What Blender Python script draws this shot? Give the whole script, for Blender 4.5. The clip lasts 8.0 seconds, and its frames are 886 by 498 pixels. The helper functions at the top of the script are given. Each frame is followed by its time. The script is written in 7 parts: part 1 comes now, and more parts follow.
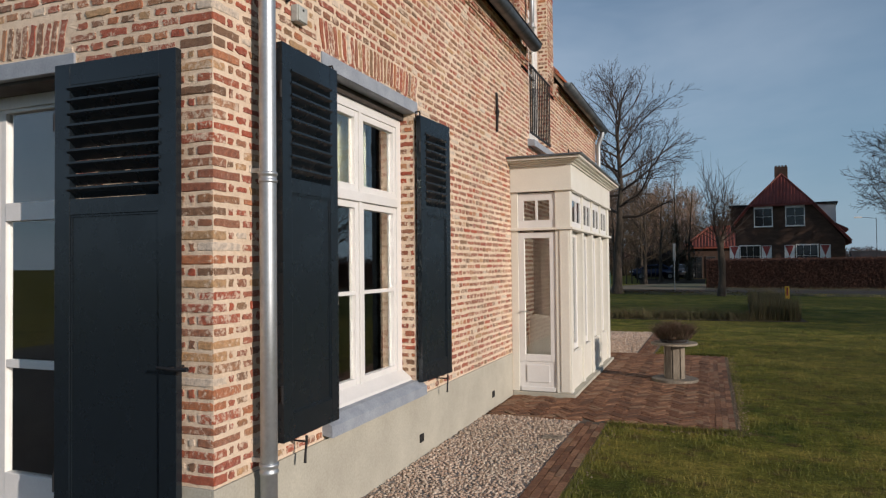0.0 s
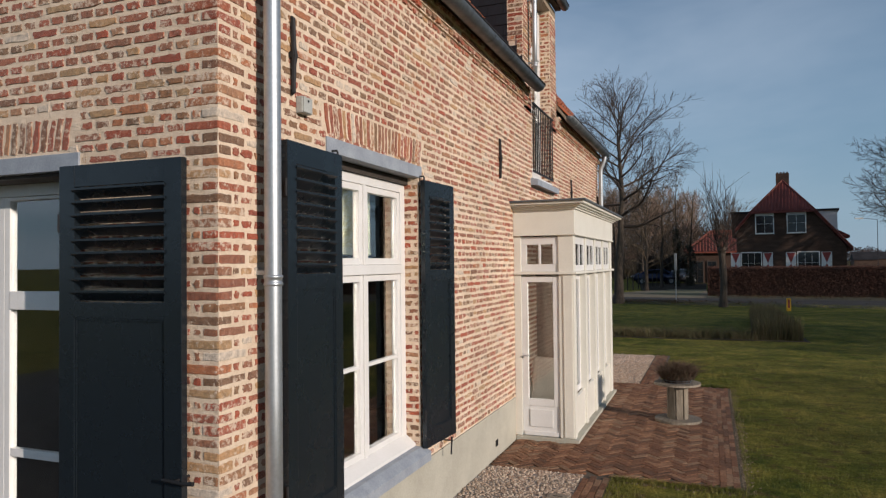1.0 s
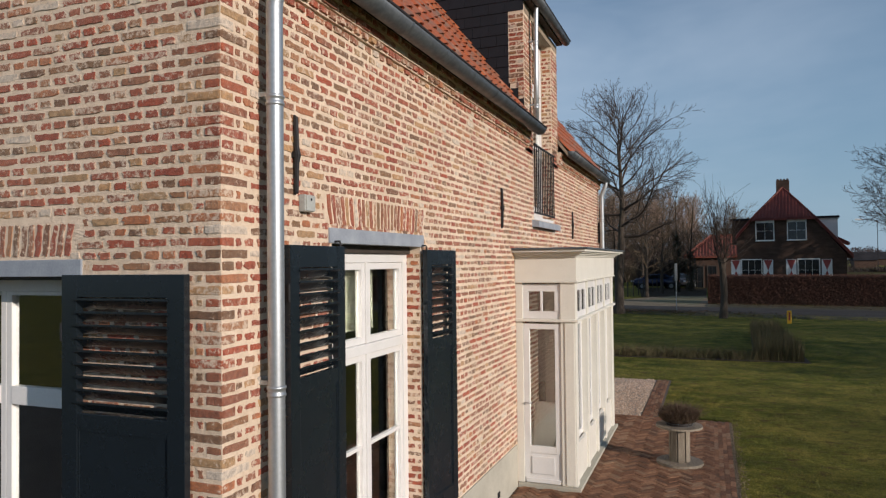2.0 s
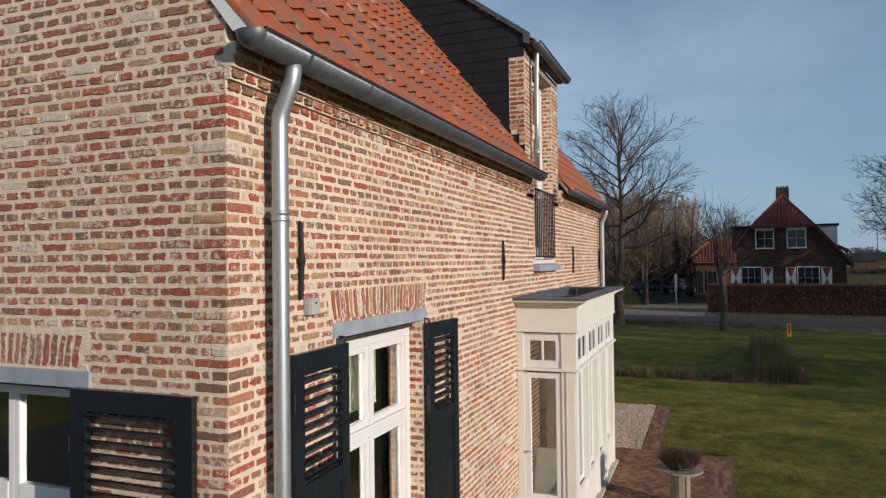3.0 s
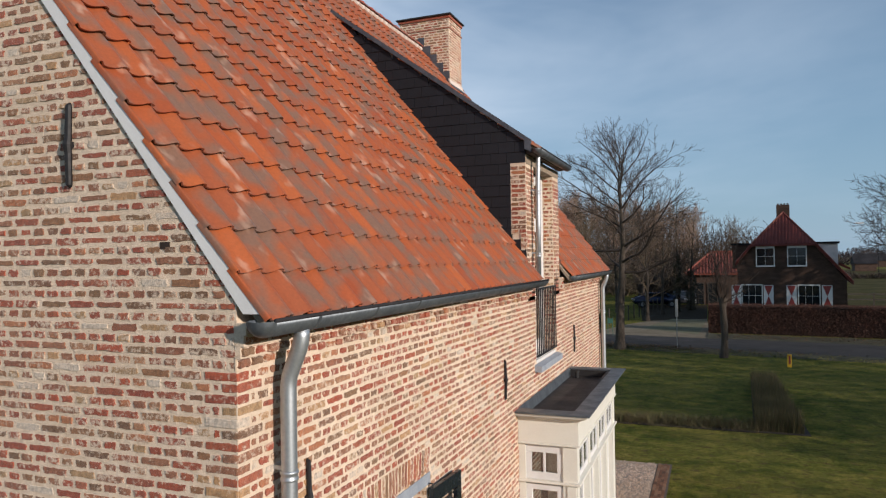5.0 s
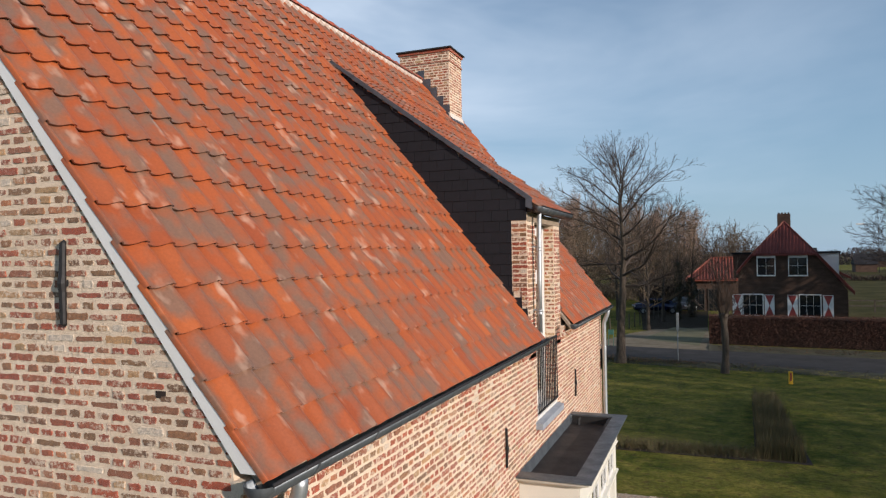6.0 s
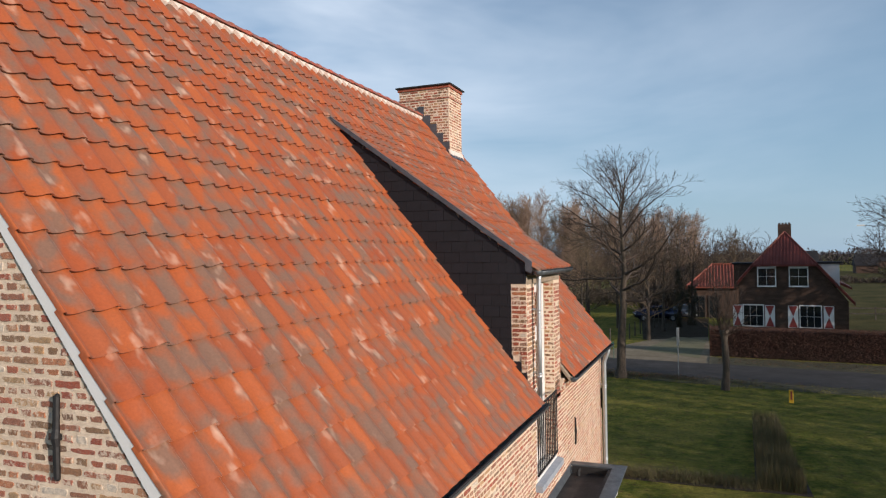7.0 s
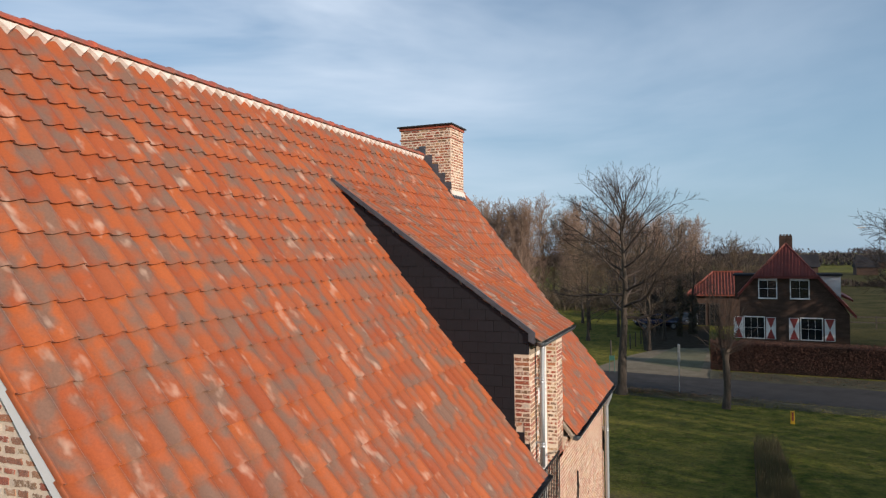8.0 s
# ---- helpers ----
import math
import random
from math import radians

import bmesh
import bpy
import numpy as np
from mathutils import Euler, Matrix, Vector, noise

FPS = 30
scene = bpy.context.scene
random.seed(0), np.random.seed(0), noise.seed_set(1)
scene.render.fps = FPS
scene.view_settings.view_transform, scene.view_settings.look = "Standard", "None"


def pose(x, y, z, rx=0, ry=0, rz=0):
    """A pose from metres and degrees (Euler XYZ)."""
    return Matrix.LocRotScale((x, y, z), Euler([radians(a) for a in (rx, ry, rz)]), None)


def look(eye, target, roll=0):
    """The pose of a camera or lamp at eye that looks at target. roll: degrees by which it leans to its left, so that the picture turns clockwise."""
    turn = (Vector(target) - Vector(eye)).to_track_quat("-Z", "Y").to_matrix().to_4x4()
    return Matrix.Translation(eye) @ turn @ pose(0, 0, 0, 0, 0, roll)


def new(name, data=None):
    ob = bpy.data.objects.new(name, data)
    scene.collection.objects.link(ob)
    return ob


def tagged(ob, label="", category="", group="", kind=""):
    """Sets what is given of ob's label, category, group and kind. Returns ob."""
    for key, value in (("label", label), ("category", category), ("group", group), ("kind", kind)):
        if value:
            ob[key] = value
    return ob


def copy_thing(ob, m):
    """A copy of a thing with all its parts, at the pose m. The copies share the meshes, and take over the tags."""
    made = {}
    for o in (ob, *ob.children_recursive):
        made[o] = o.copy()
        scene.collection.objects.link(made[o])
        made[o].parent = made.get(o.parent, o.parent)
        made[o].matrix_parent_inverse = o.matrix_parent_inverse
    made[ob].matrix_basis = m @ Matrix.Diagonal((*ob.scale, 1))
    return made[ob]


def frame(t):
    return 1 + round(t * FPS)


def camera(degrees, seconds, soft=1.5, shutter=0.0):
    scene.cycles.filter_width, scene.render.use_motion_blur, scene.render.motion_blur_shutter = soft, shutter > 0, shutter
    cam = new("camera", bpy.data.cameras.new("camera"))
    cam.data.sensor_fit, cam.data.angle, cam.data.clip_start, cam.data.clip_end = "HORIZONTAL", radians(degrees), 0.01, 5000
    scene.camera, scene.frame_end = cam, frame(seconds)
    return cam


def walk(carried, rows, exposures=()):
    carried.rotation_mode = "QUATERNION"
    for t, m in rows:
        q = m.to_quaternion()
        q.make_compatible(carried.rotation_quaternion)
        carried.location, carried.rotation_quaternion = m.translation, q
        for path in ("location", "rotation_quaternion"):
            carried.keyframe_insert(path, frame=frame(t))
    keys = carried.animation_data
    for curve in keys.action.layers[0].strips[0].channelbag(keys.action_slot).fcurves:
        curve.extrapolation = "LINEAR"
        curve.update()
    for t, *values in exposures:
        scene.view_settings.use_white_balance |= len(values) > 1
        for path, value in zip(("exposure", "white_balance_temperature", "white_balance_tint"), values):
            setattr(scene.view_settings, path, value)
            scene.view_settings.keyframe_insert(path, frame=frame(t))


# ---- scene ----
cam = camera(65.9, 8.0, 1.25)
PATH = [
    (0, (2.333, -2.795, 1.645), (1.608, -0.932, 1.691), -0.6),
    (0.5, (2.341, -2.8, 1.929), (1.615, -0.937, 1.974), -0.6),
    (1, (2.308, -2.799, 2.209), (1.581, -0.936, 2.252), -0.6),
    (1.5, (2.293, -2.793, 2.511), (1.566, -0.93, 2.552), -0.6),
    (3, (2.299, -2.859, 3.441), (1.573, -0.996, 3.478), -0.7),
    (3.5, (2.314, -2.892, 3.797), (1.587, -1.029, 3.833), -0.7),
    (4, (2.327, -2.933, 4.154), (1.599, -1.07, 4.189), -0.8),
    (4.5, (2.341, -2.98, 4.519), (1.613, -1.117, 4.552), -0.8),
    (6, (2.326, -2.912, 5.723), (1.597, -1.05, 5.749), -0.9),
    (6.5, (2.34, -2.89, 6.158), (1.61, -1.028, 6.181), -0.9),
    (7, (2.34, -2.868, 6.618), (1.61, -1.007, 6.638), -0.9),
    (7.5, (2.337, -2.836, 7.103), (1.606, -0.974, 7.12), -0.8),
    (8, (2.298, -2.814, 7.596), (1.567, -0.952, 7.609), -0.8),
]
walk(cam, [(t, look(eye, target, roll)) for t, eye, target, roll in PATH], [(0.0, -0.30, 6680, 11), (1.5, -0.24, 6620, 11), (3.5, -0.17, 6540, 10), (4.5, -0.12, 6540, 10), (6.5, 0.13, 6700, 11), (8.0, 0.14, 6800, 11)])

# ---- light ----
SUN_AZ, SUN_EL = 24.5, 15.5   # degrees from +x towards -y; above the horizon
to_sun = Vector((math.cos(radians(SUN_EL)) * math.cos(radians(SUN_AZ)), -math.cos(radians(SUN_EL)) * math.sin(radians(SUN_AZ)), math.sin(radians(SUN_EL))))
sun_data = bpy.data.lights.new("sun", "SUN")
sun_data.energy, sun_data.angle, sun_data.color = 4.75, radians(0.6), (1.0, 0.895, 0.815)
sun_ob = new("sun", sun_data)
sun_ob.matrix_world = look(to_sun * 60, (0, 0, 0))

world = bpy.data.worlds.new("sky")
scene.world = world
world.use_nodes = True
wn, wl = world.node_tree.nodes, world.node_tree.links
wn.clear()
sky = wn.new("ShaderNodeTexSky")
sky.sky_type, sky.sun_disc = "NISHITA", False
sky.sun_elevation, sky.sun_rotation = radians(SUN_EL), radians(90 + SUN_AZ)
sky.air_density, sky.dust_density, sky.ozone_density = 1.0, 0.15, 3.0
wtc = wn.new("ShaderNodeTexCoord")
wmap = wn.new("ShaderNodeMapping")
wmap.inputs["Scale"].default_value = (1.0, 1.0, 4.5)
wmap.inputs["Location"].default_value = (0.35, 0.1, -0.6)
wnoise = wn.new("ShaderNodeTexNoise")
wnoise.inputs["Scale"].default_value, wnoise.inputs["Detail"].default_value, wnoise.inputs["Roughness"].default_value = 1.5, 5.0, 0.55
wnoise.inputs["Distortion"].default_value = 0.4
wramp = wn.new("ShaderNodeValToRGB")
wramp.color_ramp.elements[0].position, wramp.color_ramp.elements[1].position = 0.40, 0.80
wramp.color_ramp.elements[1].color = (0.85, 0.85, 0.85, 1)
# the veil of cloud thickens towards the west
wwest = wn.new("ShaderNodeMapRange")
wwest.inputs["From Min"].default_value, wwest.inputs["From Max"].default_value = 0.30, -0.50
wwest.inputs["To Min"].default_value, wwest.inputs["To Max"].default_value = 0.12, 1.15
wveil = wn.new("ShaderNodeMath")
wveil.operation = "MULTIPLY"
# pale blue winter haze that thins out with height
wsep = wn.new("ShaderNodeSeparateXYZ")
whaze = wn.new("ShaderNodeValToRGB")
whaze.color_ramp.elements[0].position, whaze.color_ramp.elements[1].position = 0.0, 0.34
whaze.color_ramp.elements[0].color, whaze.color_ramp.elements[1].color = (0.84, 0.84, 0.84, 1), (0.22, 0.22, 0.22, 1)
wmix0 = wn.new("ShaderNodeMixRGB")
wmix0.inputs[2].default_value = (2.60, 4.10, 5.80, 1)
wmix = wn.new("ShaderNodeMixRGB")
wmix.inputs[2].default_value = (5.9, 7.0, 8.5, 1)
wbg = wn.new("ShaderNodeBackground")
wbg.inputs["Strength"].default_value = 0.11
wout = wn.new("ShaderNodeOutputWorld")
wl.new(wtc.outputs["Generated"], wmap.inputs["Vector"])
wl.new(wtc.outputs["Generated"], wsep.inputs["Vector"])
wl.new(wsep.outputs["Z"], whaze.inputs["Fac"])
wl.new(wmap.outputs["Vector"], wnoise.inputs["Vector"])
wl.new(wnoise.outputs["Fac"], wramp.inputs["Fac"])
wl.new(whaze.outputs["Color"], wmix0.inputs[0])
wl.new(sky.outputs["Color"], wmix0.inputs[1])
wl.new(wsep.outputs["X"], wwest.inputs["Value"])
wl.new(wramp.outputs["Color"], wveil.inputs[0])
wl.new(wwest.outputs["Result"], wveil.inputs[1])
wl.new(wveil.outputs[0], wmix.inputs[0])
wl.new(wmix0.outputs["Color"], wmix.inputs[1])
wl.new(wmix.outputs["Color"], wbg.inputs["Color"])
wl.new(wbg.outputs["Background"], wout.inputs["Surface"])


# ---- materials ----
def node_mat(name):
    m = bpy.data.materials.new(name)
    m.use_nodes = True
    n, l = m.node_tree.nodes, m.node_tree.links
    return m, n, l, n["Principled BSDF"]


def noise_node(n, l, scale, detail=4.0, rough=0.55, stretch=None):
    geo = n.new("ShaderNodeNewGeometry")
    tex = n.new("ShaderNodeTexNoise")
    tex.inputs["Scale"].default_value, tex.inputs["Detail"].default_value, tex.inputs["Roughness"].default_value = scale, detail, rough
    if stretch:
        mp = n.new("ShaderNodeMapping")
        mp.inputs["Scale"].default_value = stretch
        l.new(geo.outputs["Position"], mp.inputs["Vector"])
        l.new(mp.outputs["Vector"], tex.inputs["Vector"])
    else:
        l.new(geo.outputs["Position"], tex.inputs["Vector"])
    return tex.outputs["Fac"]


def ramp_node(n, l, fac, stops, constant=False):
    r = n.new("ShaderNodeValToRGB")
    cr = r.color_ramp
    if constant:
        cr.interpolation = "CONSTANT"
    while len(cr.elements) < len(stops):
        cr.elements.new(0.5)
    for e, (p, c) in zip(cr.elements, stops):
        e.position, e.color = p, (*c, 1) if len(c) == 3 else c
    l.new(fac, r.inputs["Fac"])
    return r.outputs["Color"]


def mix_node(n, l, fac, a, b, how="MIX"):
    m = n.new("ShaderNodeMixRGB")
    m.blend_type = how
    for slot, v in ((0, fac), (1, a), (2, b)):
        if isinstance(v, (int, float)):
            m.inputs[slot].default_value = v
        elif isinstance(v, tuple):
            m.inputs[slot].default_value = (*v, 1)
        else:
            l.new(v, m.inputs[slot])
    return m.outputs["Color"]


def random_node(n, l):
    """One random number per piece, whether it is an object of its own or an island of a joined mesh."""
    oi, geo = n.new("ShaderNodeObjectInfo"), n.new("ShaderNodeNewGeometry")
    add, fr = n.new("ShaderNodeMath"), n.new("ShaderNodeMath")
    add.operation, fr.operation = "ADD", "FRACT"
    l.new(oi.outputs["Random"], add.inputs[0])
    l.new(geo.outputs["Random Per Island"], add.inputs[1])
    l.new(add.outputs[0], fr.inputs[0])
    return fr.outputs[0]


def bump_node(n, l, bsdf, height, strength, distance):
    b = n.new("ShaderNodeBump")
    b.inputs["Strength"].default_value, b.inputs["Distance"].default_value = strength, distance
    l.new(height, b.inputs["Height"])
    l.new(b.outputs["Normal"], bsdf.inputs["Normal"])


def surf(name, dark, light, scale=3.0, rough=0.6, metal=0.0, bump=0.2, bump_scale=60.0, bump_size=0.004, fine=0.25, vary=0.0, spec=0.5, stretch=None):
    """A plain surface with stains at a large scale, grain at a small one and some fine relief."""
    m, n, l, b = node_mat(name)
    big = noise_node(n, l, scale, 5.0, 0.6, stretch)
    small = noise_node(n, l, bump_scale, 3.0, 0.6, stretch)
    col = ramp_node(n, l, big, [(0.3, dark), (0.7, light)])
    col = mix_node(n, l, fine, col, mix_node(n, l, 1.0, col, ramp_node(n, l, small, [(0.25, (0.3, 0.3, 0.3)), (0.75, (1.5, 1.5, 1.5))]), "MULTIPLY"))
    if vary:
        rnd = random_node(n, l)
        lo, hi = 1 - vary, 1 + vary
        col = mix_node(n, l, 1.0, col, ramp_node(n, l, rnd, [(0.0, (lo, lo, lo)), (1.0, (hi, hi, hi))]), "MULTIPLY")
    l.new(col, b.inputs["Base Color"])
    rr = ramp_node(n, l, big, [(0.3, (min(1, rough + 0.08),) * 3), (0.7, (max(0.02, rough - 0.08),) * 3)])
    l.new(rr, b.inputs["Roughness"])
    b.inputs["Metallic"].default_value = metal
    b.inputs["Specular IOR Level"].default_value = spec
    if bump:
        bump_node(n, l, b, small, bump, bump_size)
    return m


def brick_material(name, tones, mortar, smear=(0.56, 0.66), uneven=0.0, graze_sheen=0.0):
    """Old hand-made bricks in mixed fired tones, smeared with lime, some of them more than others."""
    m, n, l, b = node_mat(name)
    rnd = random_node(n, l)
    step = 1.0 / len(tones)
    col = ramp_node(n, l, rnd, [(i * step, c) for i, c in enumerate(tones)], True)
    mottle = noise_node(n, l, 38.0, 5.0, 0.65)
    col = mix_node(n, l, 0.7, col, mix_node(n, l, 1.0, col, ramp_node(n, l, mottle, [(0.28, (0.38, 0.36, 0.36)), (0.72, (1.55, 1.5, 1.4))]), "MULTIPLY"))
    lime = noise_node(n, l, 30.0, 6.0, 0.72)
    times, fr, add = n.new("ShaderNodeMath"), n.new("ShaderNodeMath"), n.new("ShaderNodeMath")
    times.operation, fr.operation, add.operation = "MULTIPLY", "FRACT", "MULTIPLY_ADD"
    times.inputs[1].default_value, add.inputs[1].default_value = 37.7, uneven
    l.new(rnd, times.inputs[0])
    l.new(times.outputs[0], fr.inputs[0])
    l.new(fr.outputs[0], add.inputs[0])
    l.new(lime, add.inputs[2])
    mask = ramp_node(n, l, add.outputs[0], [(smear[0], (0, 0, 0)), (smear[1], (0.9, 0.9, 0.9))])
    col = mix_node(n, l, mask, col, mortar)
    l.new(col, b.inputs["Base Color"])
    b.inputs["Roughness"].default_value = 0.88
    b.inputs["Specular IOR Level"].default_value = 0.25
    # sheen added to brighten and pale the face at grazing view
    b.inputs["Sheen Weight"].default_value, b.inputs["Sheen Roughness"].default_value = graze_sheen, 0.5
    b.inputs["Sheen Tint"].default_value = (1.0, 0.88, 0.76, 1)
    bump_node(n, l, b, mix_node(n, l, 0.5, lime, noise_node(n, l, 130.0, 5.0, 0.7)), 1.0, 0.011)
    return m


def mortar_material(name, dark, light):
    m, n, l, b = node_mat(name)
    big, mid, small = noise_node(n, l, 1.3, 4.0), noise_node(n, l, 14.0, 5.0, 0.65), noise_node(n, l, 120.0, 4.0, 0.7)
    col = ramp_node(n, l, mid, [(0.3, dark), (0.68, light)])
    col = mix_node(n, l, 1.0, col, ramp_node(n, l, big, [(0.3, (0.86, 0.85, 0.82)), (0.7, (1.06, 1.06, 1.06))]), "MULTIPLY")
    l.new(col, b.inputs["Base Color"])
    b.inputs["Roughness"].default_value = 0.95
    b.inputs["Specular IOR Level"].default_value = 0.2
    # same added sheen, lifting the mortar where it is seen at a slant
    b.inputs["Sheen Weight"].default_value, b.inputs["Sheen Roughness"].default_value = 0.26, 0.5
    b.inputs["Sheen Tint"].default_value = (1.0, 0.88, 0.76, 1)
    # trowel and brush strokes, pits and lumps
    stroke = noise_node(n, l, 30.0, 5.0, 0.7, (1.0, 1.0, 2.2))
    pits = ramp_node(n, l, noise_node(n, l, 75.0, 4.0, 0.7), [(0.30, (0.82, 0.78, 0.72)), (0.46, (1.0, 1.0, 1.0)), (0.75, (1.05, 1.05, 1.05))])
    l.new(mix_node(n, l, 1.0, col, pits, "MULTIPLY"), b.inputs["Base Color"])
    h = mix_node(n, l, 0.22, mix_node(n, l, 0.4, mid, stroke), small)
    bump_node(n, l, b, h, 1.0, 0.022)
    return m


def tile_material(name, reds, smoke, shine_streaks=True):
    """Clay pantiles: orange red, smoked grey in soft patches, here and there worn, with satin highlights painted as
    pale streaks.
    """
    m, n, l, b = node_mat(name)
    rnd = random_node(n, l)
    step = 1.0 / len(reds)
    col = ramp_node(n, l, rnd, [(i * step, c) for i, c in enumerate(reds)])
    patch = noise_node(n, l, 5.0, 3.0, 0.5, (0.72, 1.0, 0.72))
    shift = n.new("ShaderNodeMath")
    shift.operation = "MULTIPLY_ADD"
    shift.inputs[1].default_value, shift.inputs[2].default_value = 0.03, -0.015
    l.new(rnd, shift.inputs[0])
    summed = n.new("ShaderNodeMath")
    summed.operation = "ADD"
    l.new(patch, summed.inputs[0])
    l.new(shift.outputs[0], summed.inputs[1])
    mask = ramp_node(n, l, summed.outputs[0], [(0.45, (0, 0, 0)), (0.63, (0.84, 0.84, 0.84))])
    col = mix_node(n, l, mask, col, smoke)
    grain = noise_node(n, l, 55.0, 5.0, 0.65)
    col = mix_node(n, l, 0.5, col, mix_node(n, l, 1.0, col, ramp_node(n, l, grain, [(0.28, (0.66, 0.64, 0.61)), (0.72, (1.3, 1.28, 1.25))]), "MULTIPLY"))
    if shine_streaks:
        # pale streaks in the colour stand for satin highlights on worn clay
        worn = noise_node(n, l, 7.0, 3.0, 0.5, (0.5, 1.0, 0.5))
        wmask = ramp_node(n, l, worn, [(0.61, (0, 0, 0)), (0.80, (0.72, 0.72, 0.72))])
        col = mix_node(n, l, wmask, col, (0.60, 0.42, 0.31))
    l.new(col, b.inputs["Base Color"])
    l.new(ramp_node(n, l, patch, [(0.35, (0.62,) * 3), (0.65, (0.42,) * 3)]), b.inputs["Roughness"])
    b.inputs["Specular IOR Level"].default_value = 0.45
    # sheen added so that the slope brightens towards grazing view
    b.inputs["Sheen Weight"].default_value, b.inputs["Sheen Roughness"].default_value = 0.14, 0.45
    b.inputs["Sheen Tint"].default_value = (1.0, 0.80, 0.68, 1)
    bump_node(n, l, b, grain, 0.35, 0.003)
    return m


def glass_material(name, tint=(0.92, 0.96, 0.95)):
    m, n, l, b = node_mat(name)
    b.inputs["Base Color"].default_value = (*tint, 1)
    b.inputs["Transmission Weight"].default_value = 1.0
    b.inputs["Roughness"].default_value = 0.0
    b.inputs["IOR"].default_value = 1.9
    return m


def leaf_material(name, tones, rough=0.7):
    m, n, l, b = node_mat(name)
    rnd = random_node(n, l)
    step = 1.0 / len(tones)
    col = ramp_node(n, l, rnd, [(i * step, c) for i, c in enumerate(tones)])
    col = mix_node(n, l, 0.6, col, mix_node(n, l, 1.0, col, ramp_node(n, l, noise_node(n, l, 0.6, 3.0), [(0.3, (0.6, 0.62, 0.5)), (0.7, (1.4, 1.3, 1.2))]), "MULTIPLY"))
    l.new(col, b.inputs["Base Color"])
    b.inputs["Roughness"].default_value = rough
    b.inputs["Specular IOR Level"].default_value = 0.25
    return m


MORTAR_COL = (0.63, 0.50, 0.385)
OLD_TONES = [(0.307, 0.068, 0.037), (0.248, 0.104, 0.06), (0.336, 0.089, 0.048), (0.432, 0.253, 0.126), (0.276, 0.12, 0.07), (0.356, 0.075, 0.037), (0.367, 0.231, 0.122), (0.282, 0.065, 0.039), (0.195, 0.092, 0.056), (0.396, 0.161, 0.08), (0.248, 0.089, 0.053), (0.317, 0.104, 0.06), (0.374, 0.139, 0.064), (0.322, 0.081, 0.044), (0.298, 0.132, 0.077), (0.216, 0.12, 0.065), (0.287, 0.073, 0.044), (0.36, 0.181, 0.099), (0.263, 0.1, 0.059), (0.178, 0.097, 0.058), (0.327, 0.093, 0.05), (0.263, 0.128, 0.065), (0.298, 0.085, 0.05), (0.571, 0.49, 0.41)]
M_BRICK = brick_material("old_brick", OLD_TONES, MORTAR_COL, (0.600, 0.70), 0.135, 0.30)
M_MORTAR = mortar_material("lime_mortar", (0.655, 0.512, 0.382), (0.79, 0.648, 0.507))
M_TILE = tile_material("clay_pantile", [(0.325, 0.071, 0.020), (0.380, 0.094, 0.024), (0.282, 0.060, 0.018), (0.350, 0.083, 0.021), (0.303, 0.075, 0.025)], (0.172, 0.110, 0.078))
M_RIDGE = tile_material("ridge_clay", [(0.36, 0.075, 0.04), (0.44, 0.09, 0.04), (0.33, 0.07, 0.04)], (0.24, 0.10, 0.07), False)
M_LIME = surf("white_lime_mortar", (0.60, 0.49, 0.42), (0.73, 0.63, 0.55), 6, 0.9, bump=0.4)
M_ZINC = surf("weathered_zinc", (0.10, 0.115, 0.128), (0.17, 0.19, 0.205), 5, 0.48, 0.6, 0.12, 40, 0.002, 0.2)
M_PIPE = surf("zinc_pipe", (0.38, 0.41, 0.43), (0.50, 0.53, 0.55), 4, 0.46, 0.8, 0.08, 50, 0.001, 0.15)
M_LEAD = surf("grey_lead", (0.07, 0.075, 0.088), (0.12, 0.128, 0.145), 6, 0.5, 0.35, 0.3, 25, 0.004)
M_FARROOF = surf("far_dark_roof", (0.022, 0.021, 0.023), (0.04, 0.038, 0.04), 0.5, 0.8, spec=0.1)
M_IRON = surf("black_iron", (0.008, 0.008, 0.009), (0.016, 0.015, 0.016), 20, 0.62, 0.1, 0.3, 90, 0.002)
M_WHITE = surf("white_paint", (0.67, 0.66, 0.635), (0.74, 0.73, 0.71), 3, 0.38, 0, 0.08, 70, 0.001, 0.06)
M_CREAM = surf("cream_paint", (0.69, 0.665, 0.585), (0.75, 0.725, 0.64), 2, 0.42, 0, 0.10, 60, 0.001, 0.08)
M_NAVY = surf("blue_black_paint", (0.0075, 0.0115, 0.0155), (0.011, 0.0165, 0.0215), 4, 0.28, 0, 0.10, 45, 0.001, 0.12)
M_SLATE = surf("black_slate", (0.0045, 0.0045, 0.0065), (0.010, 0.010, 0.0135), 6, 0.6, 0, 0.3, 40, 0.003, 0.3, vary=0.16)
M_BLUESTONE = surf("grey_blue_stone", (0.24, 0.27, 0.31), (0.33, 0.36, 0.40), 7, 0.6, 0, 0.25, 80, 0.002)
M_PLINTH = surf("cement_render", (0.36, 0.34, 0.28), (0.45, 0.43, 0.355), 2.2, 0.85, 0, 0.35, 70, 0.003, 0.18)
M_ROOFING = surf("bitumen", (0.012, 0.011, 0.011), (0.024, 0.021, 0.020), 3, 0.6, 0, 0.5, 150, 0.003)
# near-black plaster and floor: the dimness of the rooms is in the colour
M_PLASTER = surf("dim_room_plaster", (0.03, 0.028, 0.026), (0.045, 0.042, 0.038), 2, 0.9)
M_FLOORWOOD = surf("dim_room_floor", (0.035, 0.026, 0.018), (0.06, 0.043, 0.03), 3, 0.5)
M_BLIND = surf("pale_green_cloth", (0.24, 0.25, 0.19), (0.32, 0.33, 0.25), 9, 0.9, stretch=(1, 1, 8))
